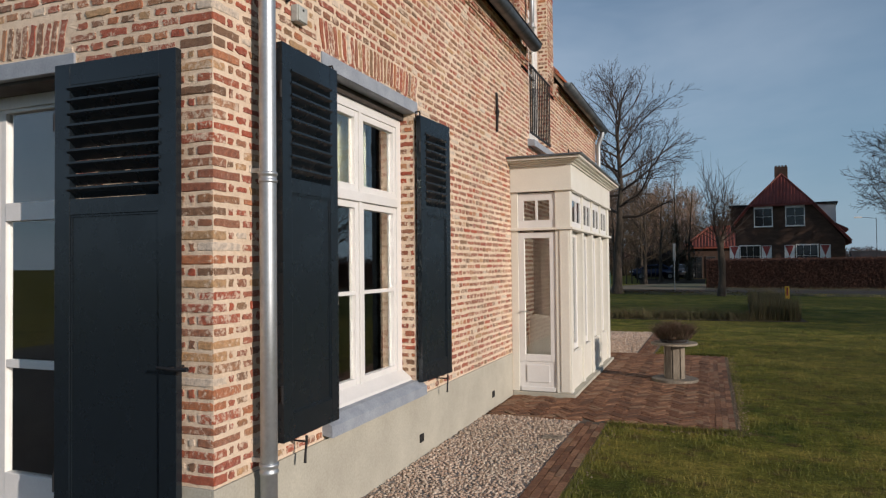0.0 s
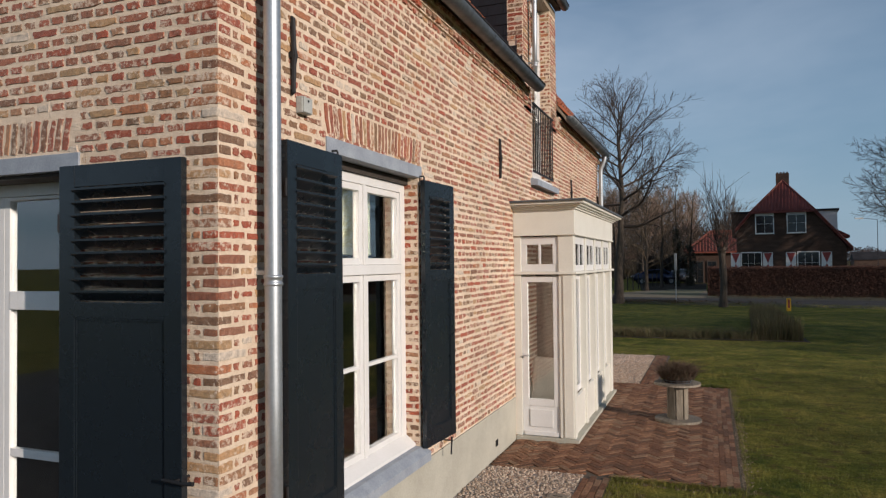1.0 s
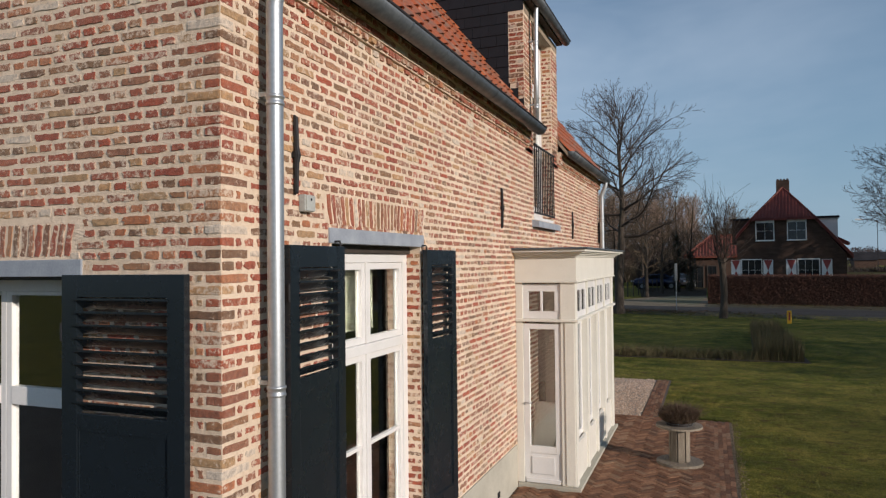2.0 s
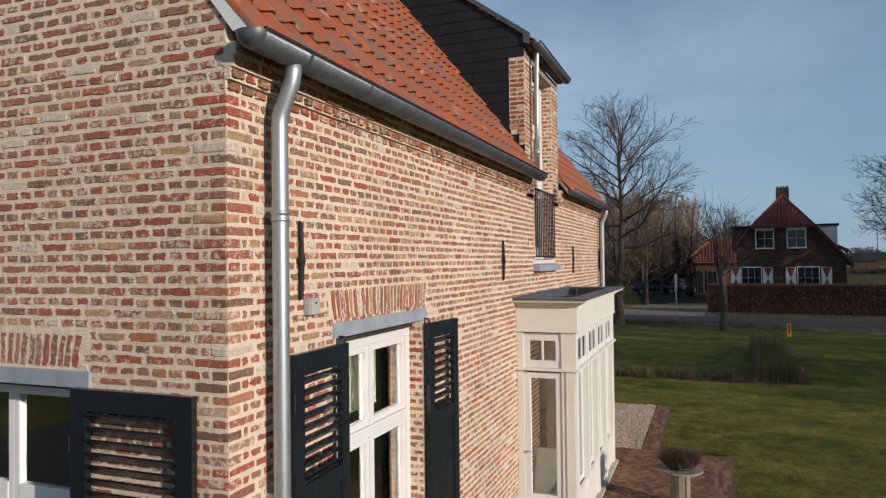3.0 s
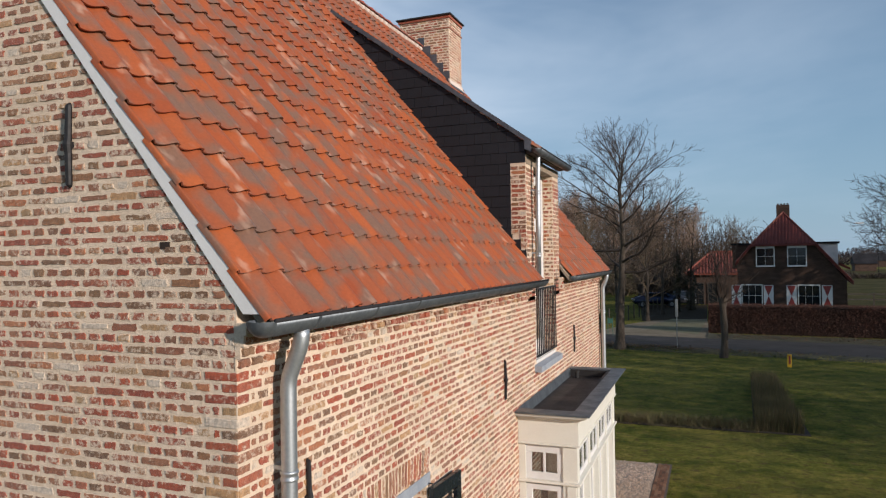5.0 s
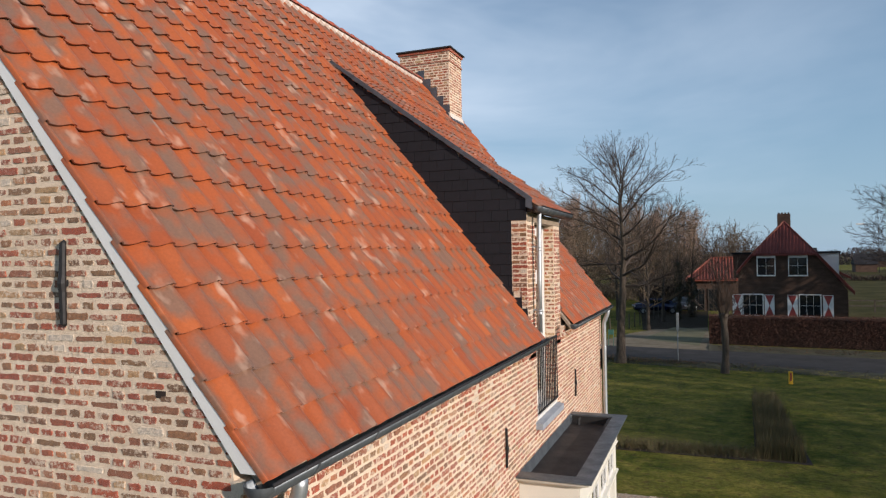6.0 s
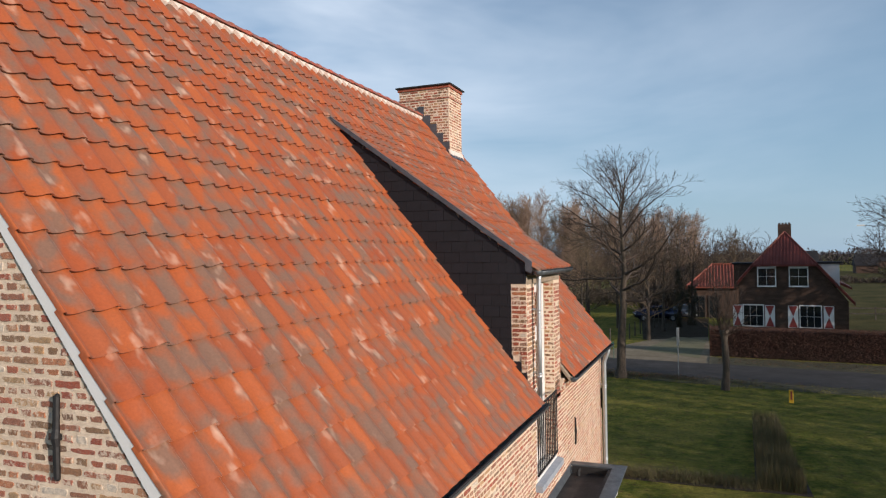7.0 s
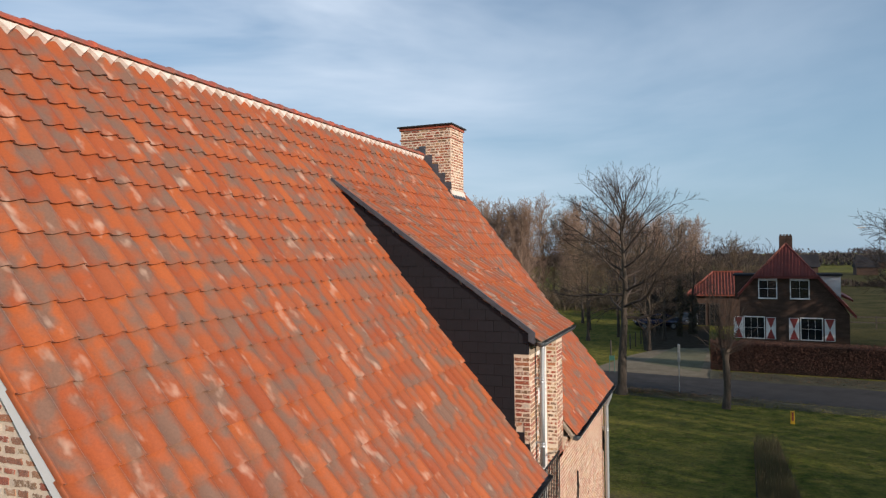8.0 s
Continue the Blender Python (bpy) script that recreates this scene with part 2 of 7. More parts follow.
M_GLASS = glass_material("window_glass")
M_SOFA = surf("cream_upholstery", (0.62, 0.56, 0.48), (0.70, 0.64, 0.56), 8, 0.9, bump=0.4, bump_scale=200)
M_CUSHION = surf("dark_cushion", (0.04, 0.03, 0.03), (0.07, 0.05, 0.045), 8, 0.9)
M_PLASTIC = surf("grey_plastic", (0.34, 0.35, 0.33), (0.42, 0.43, 0.40), 9, 0.5)
M_PEBBLE = leaf_material("pale_gravel", [(0.53, 0.435, 0.36), (0.40, 0.31, 0.25), (0.62, 0.54, 0.46), (0.29, 0.215, 0.17), (0.48, 0.36, 0.285), (0.57, 0.47, 0.39), (0.35, 0.255, 0.20)], 0.75)
M_GRAVELBED = surf("gravel_bed", (0.24, 0.20, 0.17), (0.34, 0.295, 0.255), 25, 0.95, 0, 0.8, 90, 0.01)
M_PAVER = brick_material("red_paver", [(0.165, 0.082, 0.048), (0.215, 0.110, 0.064), (0.130, 0.070, 0.044), (0.26, 0.142, 0.085), (0.18, 0.090, 0.053), (0.24, 0.150, 0.096)], (0.24, 0.19, 0.13), (0.64, 0.8))
M_JOINT = surf("sandy_joint", (0.075, 0.06, 0.045), (0.12, 0.095, 0.07), 12, 0.95, 0, 0.5)
M_OLDWOOD = surf("grey_weathered_wood", (0.17, 0.138, 0.10), (0.29, 0.245, 0.185), 9, 0.8, 0, 0.5, 60, 0.003, 0.4, vary=0.2, stretch=(4, 4, 0.6))
M_LINTELWOOD = surf("sun_bleached_oak", (0.22, 0.17, 0.12), (0.34, 0.27, 0.20), 6, 0.8, 0, 0.5, 50, 0.003, 0.4, stretch=(3, 0.5, 3))
M_DARKWOOD = surf("dark_stained_wood", (0.035, 0.027, 0.022), (0.06, 0.047, 0.038), 6, 0.7, 0, 0.4, 50)
M_BARK = surf("tree_bark", (0.040, 0.030, 0.021), (0.085, 0.063, 0.044), 5, 0.9, 0, 0.8, 28, 0.03, 0.5, stretch=(3, 3, 0.7))
M_TWIG = surf("twig_bark", (0.038, 0.026, 0.019), (0.066, 0.045, 0.032), 1.2, 0.9, 0, 0)
M_SCRUB = surf("dark_scrub", (0.086, 0.060, 0.036), (0.152, 0.106, 0.062), 0.5, 0.9, 0, 0)
# far twigs far paler than M_TWIG: distance haze mixed into the colour
M_FARTWIG = surf("hazed_far_twig", (0.22, 0.145, 0.102), (0.33, 0.225, 0.165), 0.3, 0.9, 0, 0)
# horizon wood: grey haze painted into the bark colour
M_HAZE = surf("hazed_far_wood", (0.070, 0.058, 0.058), (0.11, 0.092, 0.090), 0.05, 0.95, 0, 0, spec=0.05)
M_SHRUB = leaf_material("dormant_twig", [(0.10, 0.080, 0.042), (0.15, 0.107, 0.058), (0.07, 0.064, 0.034), (0.11, 0.105, 0.046)])
M_LITTER = leaf_material("dead_leaf", [(0.10, 0.055, 0.03), (0.16, 0.09, 0.05), (0.06, 0.04, 0.025), (0.05, 0.055, 0.02)], 0.8)
M_DIRT = surf("sandy_dirt", (0.11, 0.085, 0.052), (0.20, 0.158, 0.105), 9, 0.95, 0, 0.7, 70, 0.01, 0.45)
M_GRIT = leaf_material("earth_and_grit", [(0.17, 0.13, 0.09), (0.10, 0.075, 0.05), (0.27, 0.22, 0.17), (0.13, 0.10, 0.065)], 0.9)
M_WORN = surf("worn_grass", (0.095, 0.092, 0.045), (0.15, 0.138, 0.072), 0.8, 0.95, 0, 0.5, 20, 0.02, 0.4)
M_MEADOW = surf("dark_meadow", (0.036, 0.038, 0.012), (0.098, 0.080, 0.030), 0.25, 0.95, 0, 0.6, 4, 0.05, 0.5, spec=0.05)
M_DARKGROUND = surf("dark_ground_for_reflection", (0.018, 0.017, 0.017), (0.034, 0.031, 0.029), 2.5, 0.85, 0, 0.3, 30, 0.004)
M_HEATHER = leaf_material("dry_heather", [(0.10, 0.065, 0.05), (0.07, 0.06, 0.035), (0.13, 0.08, 0.06)])
M_BEECH = leaf_material("dry_beech_leaf", [(0.046, 0.020, 0.014), (0.074, 0.032, 0.021), (0.026, 0.013, 0.010), (0.056, 0.024, 0.016)])
# near black: painted shade in the hedge and wall hole, and dark soil
M_HEDGECORE = surf("hedge_shade_and_soil", (0.018, 0.011, 0.008), (0.035, 0.02, 0.014), 4, 0.95)
M_ASPHALT = surf("asphalt", (0.034, 0.032, 0.031), (0.053, 0.049, 0.047), 0.8, 0.9, 0, 0.5, 60, 0.004, 0.35, spec=0.2)
M_DRIVE = surf("sandy_drive", (0.145, 0.118, 0.080), (0.24, 0.20, 0.142), 0.9, 0.95, 0, 0.5, 30, 0.01, 0.3, spec=0.1)
M_FARBRICK = surf("dark_brown_brick", (0.050, 0.027, 0.017), (0.084, 0.046, 0.030), 1.5, 0.9, 0, 0.6, 9, 0.01, 0.5, stretch=(1, 1, 3))
M_FARTILE = surf("red_far_tile", (0.12, 0.022, 0.015), (0.20, 0.036, 0.023), 1.2, 0.6, 0, 0.3, 20, 0.01, 0.3)
M_ORANGETILE = surf("orange_far_tile", (0.16, 0.036, 0.020), (0.24, 0.058, 0.031), 1.2, 0.6, 0, 0.3, 20, 0.01, 0.3)
M_REDPAINT = surf("red_paint", (0.22, 0.03, 0.024), (0.30, 0.045, 0.036), 3, 0.5)
M_YELLOW = surf("yellow_plastic", (0.62, 0.32, 0.015), (0.72, 0.40, 0.02), 4, 0.5)
M_GALV = surf("galvanised", (0.24, 0.25, 0.25), (0.34, 0.35, 0.35), 6, 0.45, 0.6)
M_CARBLUE = surf("dark_blue_car_paint", (0.008, 0.012, 0.035), (0.012, 0.018, 0.05), 1, 0.15, 0.3, 0)
M_CARGREY = surf("grey_car_paint", (0.035, 0.037, 0.042), (0.05, 0.052, 0.058), 1, 0.25, 0.3, 0)
M_RUBBER = surf("black_rubber", (0.01, 0.01, 0.01), (0.02, 0.02, 0.02), 8, 0.8)
M_CARGLASS = surf("dark_car_glass", (0.01, 0.012, 0.014), (0.015, 0.018, 0.02), 1, 0.06, 0, 0)
M_SOIL = surf("verge_soil", (0.032, 0.030, 0.015), (0.065, 0.058, 0.028), 1.2, 0.95, 0, 0.6, 25, 0.02, 0.5)
# yard earth, darkened in colour for the shadow under the trees
M_YARD = surf("shaded_yard_earth", (0.024, 0.018, 0.011), (0.045, 0.035, 0.022), 1.5, 0.95, 0, 0.6, 25, 0.02, 0.5, spec=0.1)
M_IVY = leaf_material("ivy_leaf", [(0.034, 0.036, 0.016), (0.050, 0.050, 0.022), (0.062, 0.046, 0.026), (0.026, 0.026, 0.014)], 0.6)
M_GREEN = surf("green_paint", (0.03, 0.10, 0.07), (0.05, 0.14, 0.10), 6, 0.5)
M_WOODFENCE = surf("fence_wood", (0.04, 0.032, 0.023), (0.07, 0.057, 0.042), 4, 0.9, 0, 0.4, 30)


def turf_colour(n, l):
    """Winter turf: deep green, olive and straw in patches that also paint in shade and low sun, with mossy and bare
    brown spots.
    """
    big, mid, spot = noise_node(n, l, 0.33, 3.0, 0.6), noise_node(n, l, 1.5, 5.0, 0.62), noise_node(n, l, 3.4, 4.0, 0.65, (1.0, 1.4, 1.0))
    col = ramp_node(n, l, mid, [(0.34, (0.042, 0.062, 0.011)), (0.50, (0.108, 0.112, 0.020)), (0.70, (0.225, 0.182, 0.048))])
    col = mix_node(n, l, ramp_node(n, l, big, [(0.42, (0, 0, 0)), (0.66, (0.6, 0.6, 0.6))]), col, (0.19, 0.160, 0.042))
    return mix_node(n, l, ramp_node(n, l, spot, [(0.54, (0, 0, 0)), (0.68, (0.8, 0.8, 0.8))]), col, (0.085, 0.055, 0.028)), mid


def lawn_material():
    m, n, l, b = node_mat("lawn")
    small, tuft = noise_node(n, l, 38.0, 4.0, 0.7), noise_node(n, l, 8.0, 4.0, 0.7)
    col, mid = turf_colour(n, l)
    col = mix_node(n, l, 1.0, col, ramp_node(n, l, tuft, [(0.3, (0.55, 0.58, 0.5)), (0.7, (1.4, 1.36, 1.3))]), "MULTIPLY")
    col = mix_node(n, l, 1.0, col, ramp_node(n, l, small, [(0.3, (0.45, 0.47, 0.4)), (0.7, (1.5, 1.5, 1.4))]), "MULTIPLY")
    l.new(col, b.inputs["Base Color"])
    b.inputs["Roughness"].default_value = 0.95
    b.inputs["Specular IOR Level"].default_value = 0.1
    bump_node(n, l, b, mix_node(n, l, 0.6, mid, small), 0.9, 0.05)
    return m


def blade_material():
    m, n, l, b = node_mat("grass_blade")
    col, mid = turf_colour(n, l)
    rnd = random_node(n, l)
    col = mix_node(n, l, 1.0, col, ramp_node(n, l, rnd, [(0.0, (0.55, 0.65, 0.5)), (0.7, (1.25, 1.25, 1.1)), (0.9, (1.35, 1.25, 1.15)), (1.0, (1.7, 1.45, 1.4))]), "MULTIPLY")
    l.new(col, b.inputs["Base Color"])
    b.inputs["Roughness"].default_value = 0.65
    b.inputs["Specular IOR Level"].default_value = 0.3
    return m


M_BLADE = blade_material()
M_LAWN = lawn_material()


# ---- building helpers ----
def thing(name, label="", category="", group="", kind="", at=(0, 0, 0)):
    ob = new(name)
    ob.location = at
    bpy.context.view_layer.update()
    return tagged(ob, label, category, group, kind)


def smooth_faces(me, on=True):
    me.polygons.foreach_set("use_smooth", [on] * len(me.polygons))


def part(name, bm, material, parent=None, label="", smooth=False):
    """Links a bmesh (in world metres) as one mesh object, under a thing or a part."""
    bmesh.ops.recalc_face_normals(bm, faces=bm.faces)
    me = bpy.data.meshes.new(name)
    bm.to_mesh(me)
    bm.free()
    me.materials.append(material)
    if smooth:
        smooth_faces(me)
    ob = new(name, me)
    if parent is not None:
        root = parent
        while root.parent is not None:
            root = root.parent
        ob.parent = parent
        ob.location = -root.location if parent is root else (0, 0, 0)
    if label:
        ob["label"] = label
    return ob


def raw(name, verts, faces, material, parent=None, label="", smooth=False, kind=""):
    me = bpy.data.meshes.new(name)
    me.from_pydata(verts, [], faces)
    me.update()
    me.materials.append(material)
    if smooth:
        smooth_faces(me)
    ob = new(name, me)
    if parent is not None:
        ob.parent = parent
    return tagged(ob, label, "", "", kind)


def add_box(bm, x0, x1, y0, y1, z0, z1, bevel=0.0, m=None):
    vs = [bm.verts.new((x, y, z)) for z in (z0, z1) for y in (y0, y1) for x in (x0, x1)]
    fs = [bm.faces.new([vs[i] for i in f]) for f in ((0, 2, 3, 1), (4, 5, 7, 6), (0, 1, 5, 4), (1, 3, 7, 5), (3, 2, 6, 7), (2, 0, 4, 6))]
    if bevel:
        r = bmesh.ops.bevel(bm, geom=list({e for f in fs for e in f.edges}), offset=bevel, segments=2, affect="EDGES", profile=0.6)
        vs = list({v for f in r["faces"] for v in f.verts} | {v for v in vs if v.is_valid})
    if m is not None:
        bmesh.ops.transform(bm, matrix=m, verts=[v for v in vs if v.is_valid])
    return bm


def box(x0, x1, y0, y1, z0, z1, bevel=0.0, m=None):
    return add_box(bmesh.new(), x0, x1, y0, y1, z0, z1, bevel, m)


def prism(points, axis, a, b):
    """A polygon of (p, q) drawn along an axis from a to b: x takes (y, z), y takes (x, z), z takes (x, y)."""
    bm = bmesh.new()
    put = {"x": lambda p, q, s: (s, p, q), "y": lambda p, q, s: (p, s, q), "z": lambda p, q, s: (p, q, s)}[axis]
    lo = [bm.verts.new(put(p, q, a)) for p, q in points]
    hi = [bm.verts.new(put(p, q, b)) for p, q in points]
    bm.faces.new(lo)
    bm.faces.new(hi[::-1])
    k = len(points)
    for i in range(k):
        bm.faces.new((lo[i], hi[i], hi[(i + 1) % k], lo[(i + 1) % k]))
    return bm


def tube(path, radius, sides=12, closed_ends=True, bm=None):
    """A round tube along a list of places; radius may be a list."""
    bm = bm or bmesh.new()
    pts = [Vector(p) for p in path]
    radii = radius if isinstance(radius, (list, tuple)) else [radius] * len(pts)
    rings, side = [], None
    for i, p in enumerate(pts):
        d = (pts[min(i + 1, len(pts) - 1)] - pts[max(i - 1, 0)]).normalized()
        if side is None:
            side = d.orthogonal().normalized()
        side = (side - d * side.dot(d)).normalized()
        up = d.cross(side)
        rings.append([bm.verts.new(p + radii[i] * (math.cos(a) * side + math.sin(a) * up)) for a in (2 * math.pi * k / sides for k in range(sides))])
    for r0, r1 in zip(rings, rings[1:]):
        for k in range(sides):
            bm.faces.new((r0[k], r0[(k + 1) % sides], r1[(k + 1) % sides], r1[k]))
    if closed_ends:
        bm.faces.new(rings[0][::-1])
        bm.faces.new(rings[-1])
    return bm


def lathe(profile, cx, cy, sides=32):
    """A turned body about the upright line through (cx, cy); profile of (radius, z)."""
    bm = bmesh.new()
    rings = [[bm.verts.new((cx + r * math.cos(a), cy + r * math.sin(a), z)) for a in (2 * math.pi * k / sides for k in range(sides))] for r, z in profile]
    for r0, r1 in zip(rings, rings[1:]):
        for k in range(sides):
            bm.faces.new((r0[k], r0[(k + 1) % sides], r1[(k + 1) % sides], r1[k]))
    bm.faces.new(rings[0][::-1])
    bm.faces.new(rings[-1])
    return bm


def wall_core(name, u0, u1, z0, z1, holes, place, material, label):
    """A solid wall of cells round its openings; place(u, v) gives the x and y span of a stretch of wall."""
    us = sorted({u0, u1, *(h[0] for h in holes), *(h[1] for h in holes)})
    bm = bmesh.new()
    for a, b in zip(us, us[1:]):
        cuts = sorted((h[2], h[3]) for h in holes if h[0] < (a + b) / 2 < h[1])
        z = z0
        for lo, hi in cuts + [(z1, z1)]:
            if lo > z + 1e-6:
                add_box(bm, *place(a, b), z, lo)
            z = max(z, hi)
    ob = part(name, bm, material)
    return tagged(ob, label, "wall", "", "structure")


# ---- the house: sizes ----
LEN, DEPTH = 12.65, 7.74          # along y, and across (x from 0 to -DEPTH)
RIDGE_X, PITCH = -3.87, 1.285     # roof: height over run
EAVE_Z = 4.60
COURSE, PLINTH = 0.0622, 0.53
SLOPE = math.hypot(1, PITCH)


def roof_z(x):
    return 4.907 - PITCH * x


WIN = (1.08, 2.55, 0.66, 2.95)            # long-wall window: y, y, z, z
BAYDOOR = (6.75, 8.60, 0.05, 2.45)        # opening behind the glazed bay
BALC = (6.60, 7.86, 3.44, 6.20)           # tall balcony door, cuts the eaves
GDOOR = (-2.66, -1.00, 0.12, 2.76)        # gable doors: x, x, z, z
DORM = (6.17, 8.29)                       # dormer's span along y

wall_east = wall_core("wall_east", 0.32, LEN, 0, EAVE_Z - 0.04, [WIN, BAYDOOR, (BALC[0], BALC[1], BALC[2], 9)], lambda a, b: (-0.32, 0, a, b), M_MORTAR, "long sunlit wall of old mixed red and brown bricks")

bm = bmesh.new()
for x0, x1, z0, z1 in ((-DEPTH, GDOOR[0], 0, EAVE_Z), (GDOOR[1], -0.32, 0, EAVE_Z), (GDOOR[0], GDOOR[1], 0, GDOOR[2]), (GDOOR[0], GDOOR[1], GDOOR[3], EAVE_Z)):
    add_box(bm, x0, x1, 0, 0.32, z0, z1)
add_box(bm, -0.32, 0.0, 0.0, 0.32, 0, EAVE_Z)
peak = prism([(-DEPTH, EAVE_Z), (-0.001, EAVE_Z), (-0.001, roof_z(0) - 0.14), (RIDGE_X, roof_z(RIDGE_X) - 0.14), (-DEPTH, roof_z(0) - 0.14)], "y", 0, 0.32)
me_tmp = bpy.data.meshes.new("tmp")
peak.to_mesh(me_tmp)
peak.free()
bm.from_mesh(me_tmp)
bpy.data.meshes.remove(me_tmp)
wall_south = tagged(part("wall_south", bm, M_MORTAR), "gable wall of old mixed bricks with wide lime joints", "wall", "", "structure")
tagged(part("wall_west", box(-DEPTH, -DEPTH + 0.32, 0.32, LEN, 0, EAVE_Z), M_MORTAR), "plain rear wall of the house", "wall", "", "structure")
tagged(part("wall_north", prism([(-DEPTH + 0.32, 0), (-0.32, 0), (-0.32, EAVE_Z), (-0.002, EAVE_Z), (-0.002, roof_z(0) - 0.14), (RIDGE_X, roof_z(RIDGE_X) - 0.14), (-DEPTH, roof_z(0) - 0.14), (-DEPTH, EAVE_Z), (-DEPTH + 0.32, EAVE_Z)], "y", LEN - 0.32, LEN - 0.002), M_MORTAR), "plain far gable wall of the house", "wall", "", "structure")
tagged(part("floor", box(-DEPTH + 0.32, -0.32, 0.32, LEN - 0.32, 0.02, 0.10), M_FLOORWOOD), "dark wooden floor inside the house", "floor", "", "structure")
tagged(part("ceiling", box(-DEPTH + 0.32, -0.32, 0.32, LEN - 0.32, 3.08, 3.30), M_PLASTER), "plaster ceiling inside the house, coloured near black for a dim room", "ceiling", "", "structure")
tagged(part("wall_inside", box(-2.4, -2.3, 0.32, LEN - 0.32, 0.10, 3.08), M_PLASTER), "plaster wall inside the house, coloured near black for a dim room", "wall", "", "structure")
tagged(part("wall_inside_upper", box(-2.4, -2.3, 0.32, LEN - 0.32, 3.30, 6.6), M_PLASTER), "plaster wall on the upper floor, coloured near black for a dim room", "wall", "", "structure")

# plinth of cement render
for a in ((-0.001, 0.018, -0.018, 5.52), (-0.001, 0.018, 9.06, LEN), (GDOOR[1] + 0.06, -0.0015, -0.018, 0.001), (-DEPTH, GDOOR[0] - 0.06, -0.018, 0.001)):
    tagged(part("plinth", box(*a, -0.05, PLINTH, 0.004), M_PLINTH), "smooth grey-beige cement render along the wall's foot", "plinth", "", "structure")
for y in (2.60, 4.68):
    vent = thing("air_vent", "small dark rectangular air vent in the plinth", "vent", "vents in the plinth", at=(0.018, y, 0.17))
    bm = bmesh.new()
    for a in ((-0.040, 0.040, 0.026, 0.034), (-0.040, 0.040, -0.034, -0.026), (-0.040, -0.033, -0.026, 0.026), (0.033, 0.040, -0.026, 0.026)):
        add_box(bm, 0.016, 0.026, y + a[0], y + a[1], 0.17 + a[2], 0.17 + a[3])
    part("frame", bm, M_IRON, vent)
    part("grille", box(0.017, 0.0205, y - 0.033, y + 0.033, 0.144, 0.196), M_RUBBER, vent, "black slotted grille")


# ---- bricks ----
BRICK_RING = ((-1, -0.62), (-0.94, -1), (-0.62, -1), (-0.3, -1), (0.05, -1), (0.38, -1), (0.68, -1), (0.95, -1), (1, -0.6), (1, 0.1), (1, 0.68), (0.94, 1), (0.6, 1), (0.28, 1), (-0.05, 1), (-0.36, 1), (-0.68, 1), (-0.95, 1), (-1, 0.62), (-1, -0.05))


def brick_shell(rng, w, h, proud):
    """Front and rim of one uneven, worn brick round (0, 0): verts (u, z, d) and faces, seen from +d with u to the right."""
    jit = min(0.0072, 0.15 * h)
    tilt = rng.uniform(-0.0008, 0.0008)
    chip = rng.randrange(40) if rng.random() < 0.5 else -1
    front, back = [], []
    for i, (a, b) in enumerate(BRICK_RING):
        cut = 0.86 if i in (chip, chip + 1) else 1.0
        u, z = a * cut * w / 2 + rng.uniform(-jit, jit), b * cut * h / 2 + rng.uniform(-jit, jit) * 0.6
        front.append((u - 0.0038 * a, z - 0.0036 * b, proud + tilt * a + rng.uniform(-0.0008, 0.0008)))
        back.append((u + 0.001 * a, z + 0.001 * b, min(-0.010, proud - 0.030) if proud < 0.02 else proud - 0.045))
    k = len(front)
    return front + back, [tuple(range(k))] + [(i, i + k, (i + 1) % k + k, (i + 1) % k) for i in range(k)]


def brick_runs(rng, lo, hi, course, shift=0):
    """Spans of bricks in one course: courses of stretchers and of headers take turns."""
    long_one = (course + shift) % 2 == 0
    pitch = 0.222 if long_one else 0.1115
    start = (((course + shift) // 2) % 2) * 0.111 if long_one else 0.0555
    edge = start - pitch * math.ceil((start - lo) / pitch + 1)
    while edge < hi:
        a, b = max(edge, lo), min(edge + pitch, hi)
        if b - a > 0.035:
            yield a, b
        edge += pitch


